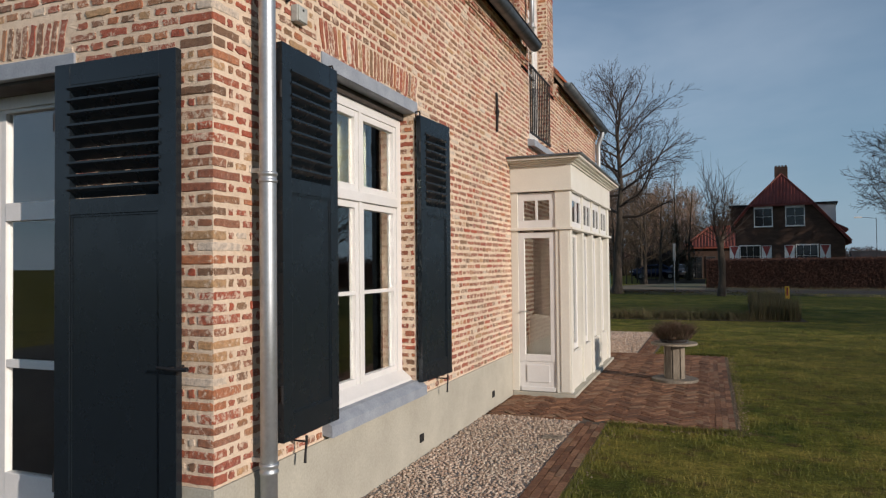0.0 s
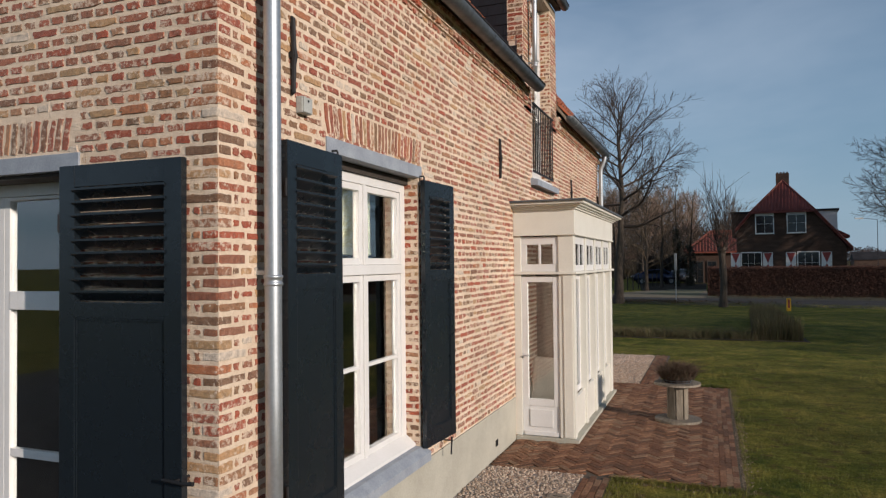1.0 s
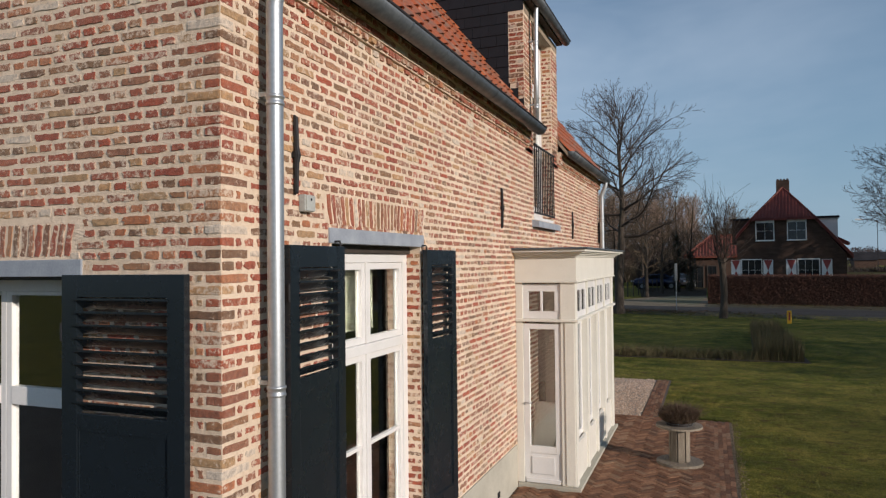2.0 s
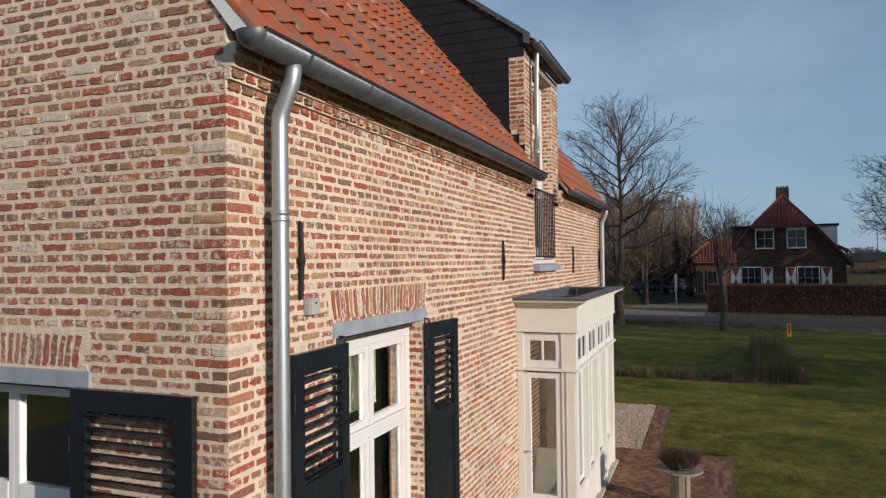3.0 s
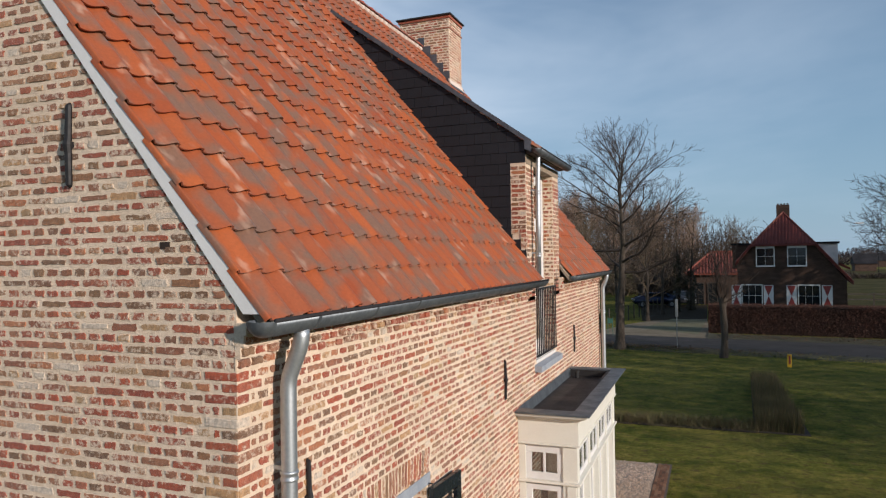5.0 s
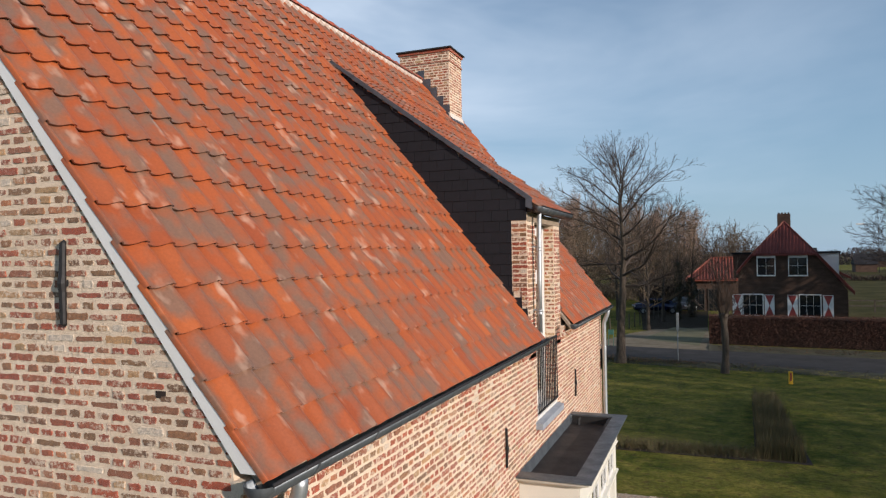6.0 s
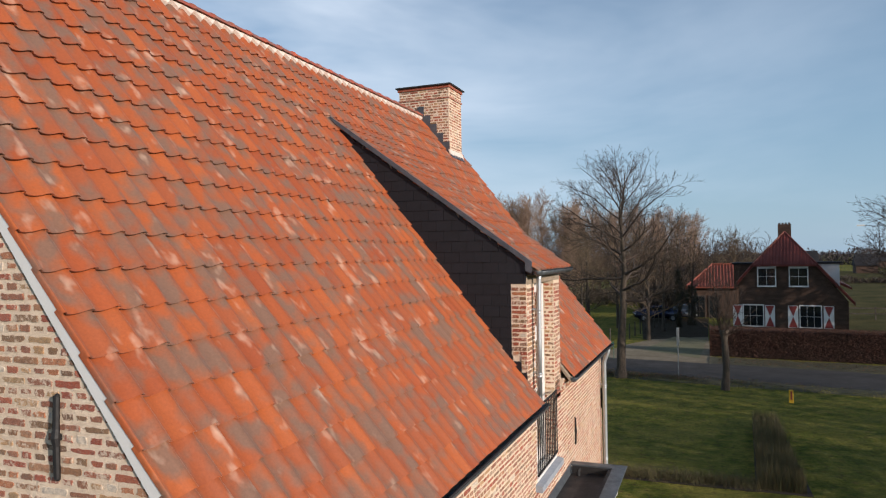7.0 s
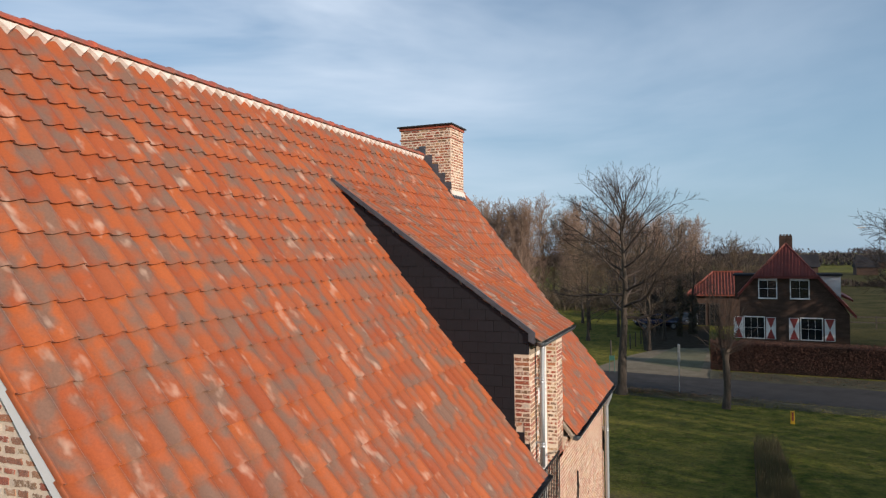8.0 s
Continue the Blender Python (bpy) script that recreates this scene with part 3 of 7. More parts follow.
class BrickField:
    """Bricks on one plane. place(u, z, d) gives world metres; flip where that mirrors the face."""

    def __init__(self, parent, place, flip, seed, keep):
        self.parent, self.place, self.flip, self.keep = parent, place, flip, keep
        self.rng = random.Random(seed)
        self.verts, self.faces, self.single = [], [], 0
        self.shared = {}

    def add(self, u, z, w, h, proud=None, lean=0.0, single=False):
        rng = self.rng
        proud = rng.uniform(0.0015, 0.0075) if proud is None else proud
        if single and self.single < 300:
            key = (round(w, 2), round(h, 2), rng.randrange(7))
            if key not in self.shared:
                vs, fs = brick_shell(rng, w, h, 0.002)
                o = Vector(self.place(0, 0, 0))
                me = bpy.data.meshes.new("brick")
                me.from_pydata([Vector(self.place(*v)) - o for v in vs], [], [f[::-1] for f in fs] if self.flip else fs)
                me.materials.append(M_BRICK)
                self.shared[key] = me
            ob = new("brick", self.shared[key])
            ob.location = self.place(u, z, proud - 0.002)
            ob.parent = self.parent
            self.single += 1
            return
        vs, fs = brick_shell(rng, w, h, proud)
        c, s, base = math.cos(lean), math.sin(lean), len(self.verts)
        self.verts += [self.place(u + c * a + s * b, z - s * a + c * b, d) for a, b, d in vs]
        self.faces += [tuple(base + i for i in (f[::-1] if self.flip else f)) for f in fs]

    def fill(self, z0, z1, spans, shift=0, proud=None, first=0):
        """Courses from z0 to z1; spans(z) gives the free stretches of u at that height."""
        k, z = first, z0
        while z + COURSE <= z1 + 0.02:
            zc = z + COURSE / 2
            for lo, hi in spans(zc):
                for a, b in brick_runs(self.rng, lo, hi, k, shift):
                    joint = self.rng.uniform(0.014, 0.030)
                    w, h = (b - a) * self.rng.uniform(0.965, 1.0) - joint, COURSE - self.rng.uniform(0.014, 0.029)
                    full = abs(b - a - 0.222) < 1e-3 or abs(b - a - 0.1115) < 1e-3
                    uc = (a + b) / 2
                    dz = self.rng.uniform(-0.002, 0.002) + 0.0045 * noise.noise(Vector((uc * 0.9, zc * 2.0, 0.0)))
                    if full and self.keep(uc, zc):
                        self.add(uc, zc + dz, 0.199 if b - a > 0.2 else 0.089, 0.0440, proud, 0.0, True)
                    else:
                        self.add(uc, zc + dz, w, h, proud)
            k, z = k + 1, z + COURSE

    def tight(self, z0, z1, spans):
        """Narrow piers: courses of one or two whole bricks and courses of halves, with thin joints."""
        k, z, rng = 0, z0, self.rng
        while z + COURSE <= z1 + 0.02:
            for lo, hi in spans(z + COURSE / 2):
                count = max(1, round((hi - lo) / 0.215))
                cuts = [lo + (hi - lo) * i / count for i in range(count + 1)]
                if k % 2:
                    cuts = [lo] + [c - (hi - lo) / count / 2 for c in cuts[1:]] + [hi] if count > 1 else [lo, (lo + hi) / 2, hi]
                for a, b in zip(cuts, cuts[1:]):
                    self.add((a + b) / 2, z + COURSE / 2 + rng.uniform(-0.002, 0.002), b - a - rng.uniform(0.006, 0.014), COURSE - rng.uniform(0.009, 0.017))
            k, z = k + 1, z + COURSE

    def done(self, name="brick_facing", material=None):
        return raw(name, self.verts, self.faces, material or M_BRICK, self.parent, "", False, "stuff")


def minus(lo, hi, cuts):
    """The stretch lo to hi without the cuts."""
    out, a = [], lo
    for c0, c1 in sorted(cuts):
        if c0 > a:
            out.append((a, min(c0, hi)))
        a = max(a, c1)
    if a < hi:
        out.append((a, hi))
    return [(p, q) for p, q in out if q - p > 0.03]


def arch_pieces(field, u0, u1, z0, z1, fan):
    """A flat arch of bricks on end, fanning out a little towards its two ends."""
    count = round((u1 - u0) / 0.0575)
    for i in range(count):
        f = (i + 0.5) / count
        lean = (f - 0.5) * 2 * fan
        field.add(u0 + f * (u1 - u0) + math.tan(lean) * (z1 - z0) / 2, (z0 + z1) / 2, 0.0435, z1 - z0 - 0.014, None, lean)


BASE_Z, CORNER_TOP = PLINTH + 0.004, 4.33


def corner_reach(z):
    """How far the corner brick of the course at height z runs along the gable and along the long wall."""
    if not BASE_Z <= z < CORNER_TOP:
        return -0.004, -0.004
    return (0.205, 0.094) if int((z - BASE_Z) / COURSE) % 2 == 0 else (0.094, 0.205)


# long wall: u = y, facing +x
LINT_E = (1.04, 2.60, 2.945, 3.045)
ARCH_E = (1.05, 2.58, 3.055, 3.27)


def spans_east(z):
    cuts = []
    if z < PLINTH + 0.01:
        return []
    if WIN[2] - 0.11 < z < WIN[3]:
        cuts.append((WIN[0] - (0.05 if z < WIN[2] else 0), WIN[1] + (0.05 if z < WIN[2] else 0)))
    if LINT_E[2] - 0.01 < z < LINT_E[3] + 0.005:
        cuts.append((LINT_E[0], LINT_E[1]))
    if ARCH_E[2] < z < ARCH_E[3]:
        w = 0.09 * (z - ARCH_E[2]) / (ARCH_E[3] - ARCH_E[2])
        cuts.append((ARCH_E[0] - w, ARCH_E[1] + w))
    if z < 2.95:
        cuts.append((BAYDOOR[0], BAYDOOR[1]) if z < BAYDOOR[3] else (5.56, 5.561))
    if 3.30 < z < BALC[2] + 0.0:
        cuts.append((6.50, 7.96))
    if z >= BALC[2]:
        cuts.append((BALC[0], BALC[1]))
    return minus(corner_reach(z)[1] + 0.008 if z < CORNER_TOP else -0.004, LEN, cuts)


place_east = lambda u, z, d: (d, u, z)
east = BrickField(wall_east, place_east, False, 3, lambda u, z: u < 2.3 and 3.28 < z < 4.34)
east.fill(PLINTH + 0.004, 4.33, spans_east, 1)
arch_pieces(east, *ARCH_E, 0.22)
# corbelled courses under the gutter
corbel_bm = bmesh.new()
for i, (z, out, jag) in enumerate(((4.332, 0.012, 0.006), (4.394, 0.050, 0.014), (4.456, 0.060, 0.010), (4.518, 0.078, 0.006))):
    for lo, hi in minus(-0.004, LEN, [(BALC[0] - 0.31, BALC[1] + 0.36)]):
        add_box(corbel_bm, -0.01, out - (0.016, 0.024, 0.013, 0.014)[i], lo, hi, z - 0.002 + 0.001 * i, z + COURSE + 0.002)
        field_edge = lo
        while field_edge < hi - 0.05:
            w = min(0.222 if i == 2 else 0.1115, hi - field_edge)
            east.add(field_edge + w / 2, z + COURSE / 2 + east.rng.uniform(-0.004, 0.003), w - east.rng.uniform(0.014, 0.034), COURSE - east.rng.uniform(0.012, 0.026), out + east.rng.uniform(-jag, 0.006))
            field_edge += w
corbel = tagged(part("corbel_bed", corbel_bm, M_MORTAR), "lime-jointed corbel courses under the gutter", "cornice", "", "structure")

# gable: u = -x mirrored, so u = x, facing -y
LINT_S = (GDOOR[0] - 0.06, GDOOR[1] + 0.055, 2.754, 2.85)
ARCH_S = (GDOOR[0], GDOOR[1] - 0.035, 2.86, 3.06)


def spans_south(z):
    cuts = []
    if z < GDOOR[3]:
        cuts.append((GDOOR[0], GDOOR[1]))
    if LINT_S[2] - 0.01 < z < LINT_S[3] + 0.005:
        cuts.append((LINT_S[0], LINT_S[1]))
    if ARCH_S[2] < z < ARCH_S[3]:
        w = 0.08 * (z - ARCH_S[2]) / (ARCH_S[3] - ARCH_S[2])
        cuts.append((ARCH_S[0] - w, ARCH_S[1] + w))
    lo, hi = -5.6, (-corner_reach(z)[0] - 0.008 if z < CORNER_TOP else 0.004)
    if z > 4.72:
        hi = min(hi, (roof_z(0) - 0.14 - z) / PITCH)
        lo = max(lo, 2 * RIDGE_X - hi)
    return minus(lo, hi, cuts)


def corner_bricks():
    """Bricks that turn the corner between gable and long wall, uneven and rounded on their outer edge."""
    rng = random.Random(8)
    z = BASE_Z
    while z + COURSE <= CORNER_TOP + 0.02:
        a, b = corner_reach(z + COURSE / 2)
        g, e = rng.uniform(0.002, 0.007), rng.uniform(0.002, 0.007)
        r = rng.uniform(0.006, 0.016)
        outline = [(-a, 0.02), (-a, -g), (-a * 0.75, -g), (-a * 0.5, -g), (-a * 0.25, -g), (e - 1.2 * r, -g), (e - 0.35 * r, -g + 0.3 * r), (e, -g + 1.2 * r), (e, b * 0.3), (e, b * 0.55), (e, b * 0.8), (e, b), (-0.02, b)]
        lo, hi = z + rng.uniform(0.006, 0.012), z + COURSE - rng.uniform(0.006, 0.012)
        verts, k = [], len(outline)
        for h, inset in ((lo, 0.004), (lo + 0.005, 0.0), (hi - 0.005, 0.0), (hi, 0.004)):
            for x, y in outline:
                verts.append((x - inset + rng.uniform(-0.0012, 0.0012), y + inset + rng.uniform(-0.0012, 0.0012), h + rng.uniform(-0.003, 0.003)))
        faces = [(q * k + i, q * k + (i + 1) % k, (q + 1) * k + (i + 1) % k, (q + 1) * k + i) for q in range(3) for i in range(k)] + [tuple(range(k))[::-1], tuple(range(3 * k, 4 * k))]
        raw("brick", verts, faces, M_BRICK, wall_south)
        z += COURSE


corner_bricks()
place_south = lambda u, z, d: (u, -d, z)
south = BrickField(wall_south, place_south, False, 4, lambda u, z: u > -1.7 and 3.07 < z < 4.5)
south.fill(PLINTH + 0.004, 9.6, spans_south, 0)
arch_pieces(south, *ARCH_S, 0.2)


def reveal(field, y, x0, x1, z0, z1, face, seed, shift=0):
    """Bricks on the cheek of an opening: a short return of the wall, facing along y (face -1 or 1)."""
    f = BrickField(field, (lambda u, z, d: (u, y - d, z)) if face < 0 else (lambda u, z, d: (u, y + d, z)), face > 0, seed, lambda u, z: False)
    f.fill(z0, z1, lambda z: [(x0, x1)], shift)
    return f.done("reveal_bricks")


reveal(wall_east, WIN[1], -0.165, 0.002, WIN[2], WIN[3] - 0.03, -1, 11)
reveal(wall_east, WIN[0], -0.165, 0.002, WIN[2], WIN[3] - 0.03, 1, 12)
reveal(wall_east, BALC[1], -0.20, 0.002, BALC[2] + 0.02, EAVE_Z - 0.06, -1, 13)
east.done()
south.done()

# lintels and sills of grey-blue stone
tagged(part("lintel", box(-0.15, 0.012, *LINT_E[:2], *LINT_E[2:], 0.004), M_BLUESTONE), "grey-blue stone lintel over the window", "lintel", "", "structure")
tagged(part("lintel", box(*LINT_S[:2], -0.012, 0.15, *LINT_S[2:], 0.004), M_BLUESTONE), "grey-blue stone lintel over the gable doors", "lintel", "", "structure")
bm = prism([(-0.16, 0.674), (-0.16, 0.60), (-0.002, 0.56), (0.075, 0.545), (0.075, 0.618), (0.006, 0.664), (-0.05, 0.668)], "y", WIN[0] - 0.05, WIN[1] + 0.05)
tagged(part("window_sill_stone", bm, M_BLUESTONE), "sloping grey-blue stone window sill", "sill", "", "structure")
bm = prism([(-0.18, 3.44), (-0.18, 3.31), (0.10, 3.29), (0.10, 3.375), (-0.02, 3.40)], "y", 6.50, 7.96)
tagged(part("balcony_sill_stone", bm, M_BLUESTONE), "grey-blue stone sill under the balcony door", "sill", "", "structure")


# ---- windows ----
def pane(name, bm, parent):
    ob = part(name, bm, M_GLASS, parent, "clear window glass")
    ob.visible_shadow = False
    return ob


def sash_east(parent, x, y0, y1, z0, z1, stile, bars=(), mat=None, foot=None):
    """A glazed sash facing +x: stiles, rails, glazing bars and panes."""
    mat = mat or M_WHITE
    foot = foot or stile
    for a, b in ((y0, y0 + stile), (y1 - stile, y1)):
        part("stile", box(x - 0.025, x + 0.025, a, b, z0, z1, 0.004), mat, parent)
    for a, b in ((z0, z0 + foot), (z1 - stile, z1)):
        part("rail", box(x - 0.024, x + 0.024, y0 + stile, y1 - stile, a, b, 0.004), mat, parent)
    edges = [z0 + foot, *bars, z1 - stile]
    for z in bars:
        part("glazing_bar", box(x - 0.018, x + 0.020, y0 + stile, y1 - stile, z - 0.014, z + 0.014, 0.003), mat, parent)
    for a, b in zip(edges, edges[1:]):
        pane("pane", box(x - 0.009, x - 0.004, y0 + stile - 0.004, y1 - stile + 0.004, a, b), parent)


WTOP = WIN[3] - 0.065
tagged(part("window_head", box(-0.225, -0.10, WIN[0], WIN[1], WTOP + 0.001, 2.944), M_DARKWOOD), "dark wooden head between lintel and window", "trim", "", "structure")
window_1 = thing("window_1", "white painted casement window with small panes", "window", "", "structure", (-0.17, WIN[0], WIN[2]))
fx = -0.175
for a in ((WIN[0], WIN[0] + 0.076, WIN[2], WTOP), (WIN[1] - 0.086, WIN[1], WIN[2], WTOP), (WIN[0] + 0.076, WIN[1] - 0.086, WTOP - 0.07, WTOP), (WIN[0] + 0.076, WIN[1] - 0.086, WIN[2], WIN[2] + 0.05)):
    part("window_frame", box(fx - 0.05, fx + 0.045, *a, 0.004), M_WHITE, window_1)
ymid = (WIN[0] + WIN[1]) / 2
TRANSOM = 2.17
part("transom", box(fx - 0.05, fx + 0.062, WIN[0] + 0.077, WIN[1] - 0.087, TRANSOM - 0.04, TRANSOM + 0.035, 0.006), M_WHITE, window_1)
part("mullion", box(fx - 0.05, fx + 0.05, ymid - 0.018, ymid + 0.018, WIN[2] + 0.05, TRANSOM - 0.041, 0.004), M_WHITE, window_1)
part("mullion", box(fx - 0.05, fx + 0.05, ymid - 0.018, ymid + 0.018, TRANSOM + 0.036, WTOP - 0.07, 0.004), M_WHITE, window_1)
for a, b in ((WIN[0] + 0.078, ymid - 0.019), (ymid + 0.019, WIN[1] - 0.088)):
    sash_east(window_1, fx + 0.012, a, b, WIN[2] + 0.052, TRANSOM - 0.042, 0.05, (1.44,), None, 0.09)
    sash_east(window_1, fx + 0.012, a, b, TRANSOM + 0.037, WTOP - 0.072, 0.05)
part("drip_board", prism([(fx - 0.04, 0.67), (-0.045, 0.655), (-0.045, 0.69), (fx + 0.045, 0.755), (fx - 0.04, 0.755)], "y", WIN[0] + 0.003, WIN[1] - 0.003), M_WHITE, window_1, "white painted sloping drip board")
blind = thing("window_blind", "pale green cloth blind hanging half-way inside the window", "blind", at=(-0.30, 2.1, 2.9))
part("cloth", box(-0.302, -0.296, WIN[0] + 0.02, 2.22, 2.30, 2.90), M_BLIND, blind)
part("bottom_bar", tube([(-0.299, WIN[0] + 0.02, 2.295), (-0.299, 2.22, 2.295)], 0.010, 8), M_BLIND, blind)

# balcony door
window_2 = thing("window_2", "tall white glazed balcony door with narrow panes", "window", "", "structure", (-0.2, BALC[0], BALC[2]))
bx = -0.205
for a in ((BALC[0], BALC[0] + 0.06, BALC[2], BALC[3] - 0.02), (BALC[1] - 0.06, BALC[1], BALC[2], BALC[3] - 0.02), (BALC[0] + 0.06, BALC[1] - 0.06, BALC[3] - 0.10, BALC[3] - 0.02), (BALC[0] + 0.06, BALC[1] - 0.06, BALC[2], BALC[2] + 0.04)):
    part("window_frame", box(bx - 0.04, bx + 0.04, *a, 0.004), M_WHITE, window_2)
bmid = (BALC[0] + BALC[1]) / 2
part("transom", box(bx - 0.04, bx + 0.055, BALC[0] + 0.061, BALC[1] - 0.061, 5.38, 5.45, 0.006), M_WHITE, window_2)
for a, b in ((BALC[0] + 0.062, bmid - 0.002), (bmid + 0.002, BALC[1] - 0.062)):
    sash_east(window_2, bx + 0.012, a, b, BALC[2] + 0.042, 5.378, 0.075, (4.55,), None, 0.16)
    sash_east(window_2, bx + 0.012, a, b, 5.452, BALC[3] - 0.102, 0.06)
part("threshold", box(bx - 0.02, 0.01, BALC[0] + 0.002, BALC[1] - 0.002, 3.405, 3.445, 0.004), M_WHITE, window_2)

# gable doors
door_1 = thing("door_1", "white painted glazed double doors in the gable", "door", "", "structure", (-1.8, 0.13, GDOOR[2]))
GTOP = GDOOR[3] - 0.027
gy = 0.265
tagged(part("door_head", box(GDOOR[0], GDOOR[1], 0.03, 0.315, GTOP + 0.001, 2.753), M_DARKWOOD), "dark wooden head between lintel and doors", "trim", "", "structure")
for a in ((GDOOR[0], GDOOR[0] + 0.07, GDOOR[2], GTOP), (GDOOR[1] - 0.07, GDOOR[1], GDOOR[2], GTOP)):
    part("door_frame", box(a[0], a[1], gy - 0.045, gy + 0.05, a[2], a[3], 0.004), M_WHITE, door_1)
part("door_frame", box(GDOOR[0] + 0.07, GDOOR[1] - 0.07, gy - 0.045, gy + 0.05, GTOP - 0.075, GTOP, 0.004), M_WHITE, door_1)
part("threshold", box(GDOOR[0] + 0.07, GDOOR[1] - 0.07, gy - 0.10, gy + 0.05, GDOOR[2], GDOOR[2] + 0.05, 0.004), M_BLUESTONE, door_1, "grey stone threshold")
posts = [GDOOR[0] + 0.07, -2.28, -1.872, GDOOR[1] - 0.07]
for i, (a, b) in enumerate(zip(posts, posts[1:])):
    for x0, x1 in ((a, a + 0.05), (b - 0.05, b)):
        part("stile", box(x0 + 0.001, x1 - 0.001, gy - 0.028, gy + 0.028, GDOOR[2] + 0.05, GTOP - 0.076, 0.004), M_WHITE, door_1)
    for z0, z1 in ((GDOOR[2] + 0.051, 0.37), (1.948, 2.063), (2.634, GTOP - 0.077)):
        part("rail", box(a + 0.05, b - 0.05, gy - 0.034, gy + 0.030, z0, z1, 0.005), M_WHITE, door_1)
    part("glazing_bar", box(a + 0.05, b - 0.05, gy - 0.024, gy + 0.02, 1.025, 1.077, 0.004), M_WHITE, door_1)
    for z0, z1 in ((0.37, 1.025), (1.077, 1.948), (2.063, 2.634)):
        pane("pane", box(a + 0.046, b - 0.046, gy - 0.004, gy + 0.002, z0, z1), door_1)


# ---- shutters ----
def shutter(name_label, width, height, louvre, mid, foot, m, slats=9, stile=0.095):
    """A louvred shutter, built flat: u along x from 0, thickness along y (front at -y), z up. louvre: (z0, z1) of the slatted field."""
    root = thing("window_shutter", name_label, "shutter", "blue-black louvred shutters")
    t = 0.042
    l0, l1 = louvre
    for a, b in ((0, stile), (width - stile, width)):
        part("stile", box(a, b, 0, t, 0, height, 0.003), M_NAVY, root)
    for a, b in ((0, foot), (mid, l0), (l1, height)):
        part("rail", box(stile, width - stile, 0.0015, t - 0.0015, a, b, 0.003), M_NAVY, root)
    part("panel", box(stile - 0.003, width - stile + 0.003, 0.012, t - 0.012, foot - 0.003, mid + 0.003), M_NAVY, root)
    bm = bmesh.new()
    for a in ((stile, stile + 0.012, foot, mid), (width - stile - 0.012, width - stile, foot, mid), (stile + 0.012, width - stile - 0.012, foot, foot + 0.012), (stile + 0.012, width - stile - 0.012, mid - 0.012, mid)):
        add_box(bm, a[0], a[1], 0.006, 0.0125, a[2], a[3], 0.002)
    part("panel_moulding", bm, M_NAVY, root)
    gap = (l1 - l0) / slats
    for i in range(slats):
        zc = l0 + (i + 0.5) * gap
        s = 0.5 * gap * 0.62
        bm = prism([(-0.012, zc + s + 0.008), (-0.012, zc + s - 0.004), (t - 0.004, zc - s - 0.006), (t - 0.004, zc - s + 0.006)], "x", stile - 0.012, width - stile + 0.012)
        part("slat", bm, M_NAVY, root)
    for z in (height * 0.12, height * 0.88):
        part("hinge", tube([(-0.008, 0.006, z - 0.05), (-0.008, 0.006, z + 0.05)], 0.008, 8), M_IRON, root, "black iron hinge")
    root.matrix_world = m
    return root


def stand(x, y, z, ux, uy, mirror=False):
    """A pose whose x axis runs along (ux, uy), level, with z up."""
    d = Vector((ux, uy, 0)).normalized()
    back = Vector((-d.y, d.x, 0))
    return Matrix(((d.x, back.x, 0, x), (d.y, back.y, 0, y), (0, 0, 1, z), (0, 0, 0, 1)))


H_E, H_S = 2.265, 2.60
# free edges stand a few centimetres off the wall
shutter("blue-black wooden shutter folded open beside the window", 0.645, H_E, (1.50, 2.135), 1.415, 0.15, stand(0.105, 0.455, 0.655, -0.018, 0.645))
shutter("blue-black wooden shutter standing slightly off the brick wall", 0.59, H_E, (1.50, 2.135), 1.415, 0.15, stand(0.068, 2.53, 0.655, 0.042, 0.585))
shutter("tall blue-black wooden shutter folded open on the gable", 0.845, H_S, (1.857, 2.48), 1.77, 0.18, stand(-1.018, -0.072, 0.165, 1, 0), 9, 0.112)


def shutter_hook(x, y, z, along):
    """A black iron hook that holds a shutter open."""
    h = thing("shutter_hook", "black iron shutter catch fixed to the wall", "hook", "shutter catches", at=(x, y, z))
    if along == "y":
        part("pin", tube([(-0.01, y, z), (x + 0.05, y, z)], 0.006, 8), M_IRON, h)
        part("tongue", tube([(x + 0.05, y, z + 0.035), (x + 0.05, y, z), (x + 0.048, y - 0.008, z - 0.06), (x + 0.05, y - 0.018, z - 0.12)], [0.008, 0.008, 0.007, 0.009], 8), M_IRON, h)
    else:
        part("pin", tube([(x, 0.01, z), (x, -0.11, z)], 0.007, 8), M_IRON, h)
        part("tongue", tube([(x - 0.07, -0.11, z + 0.004), (x, -0.11, z), (x + 0.06, -0.112, z - 0.003), (x + 0.12, -0.108, z + 0.002)], [0.007, 0.009, 0.008, 0.012], 8), M_IRON, h)
    return h


shutter_hook(0.07, 0.66, 0.62, "y")
shutter_hook(0.07, 2.98, 0.62, "y")
shutter_hook(-0.19, -0.05, 1.14, "x")
for y in (1.10, 2.55):
    hk = thing("lintel_hook", "small black iron hook under the lintel", "hook", "lintel hooks", at=(0.03, y, 2.95))
    part("hook", tube([(0.0, y, 2.955), (0.05, y, 2.955), (0.055, y, 2.94), (0.05, y, 2.90)], 0.007, 8), M_IRON, hk)


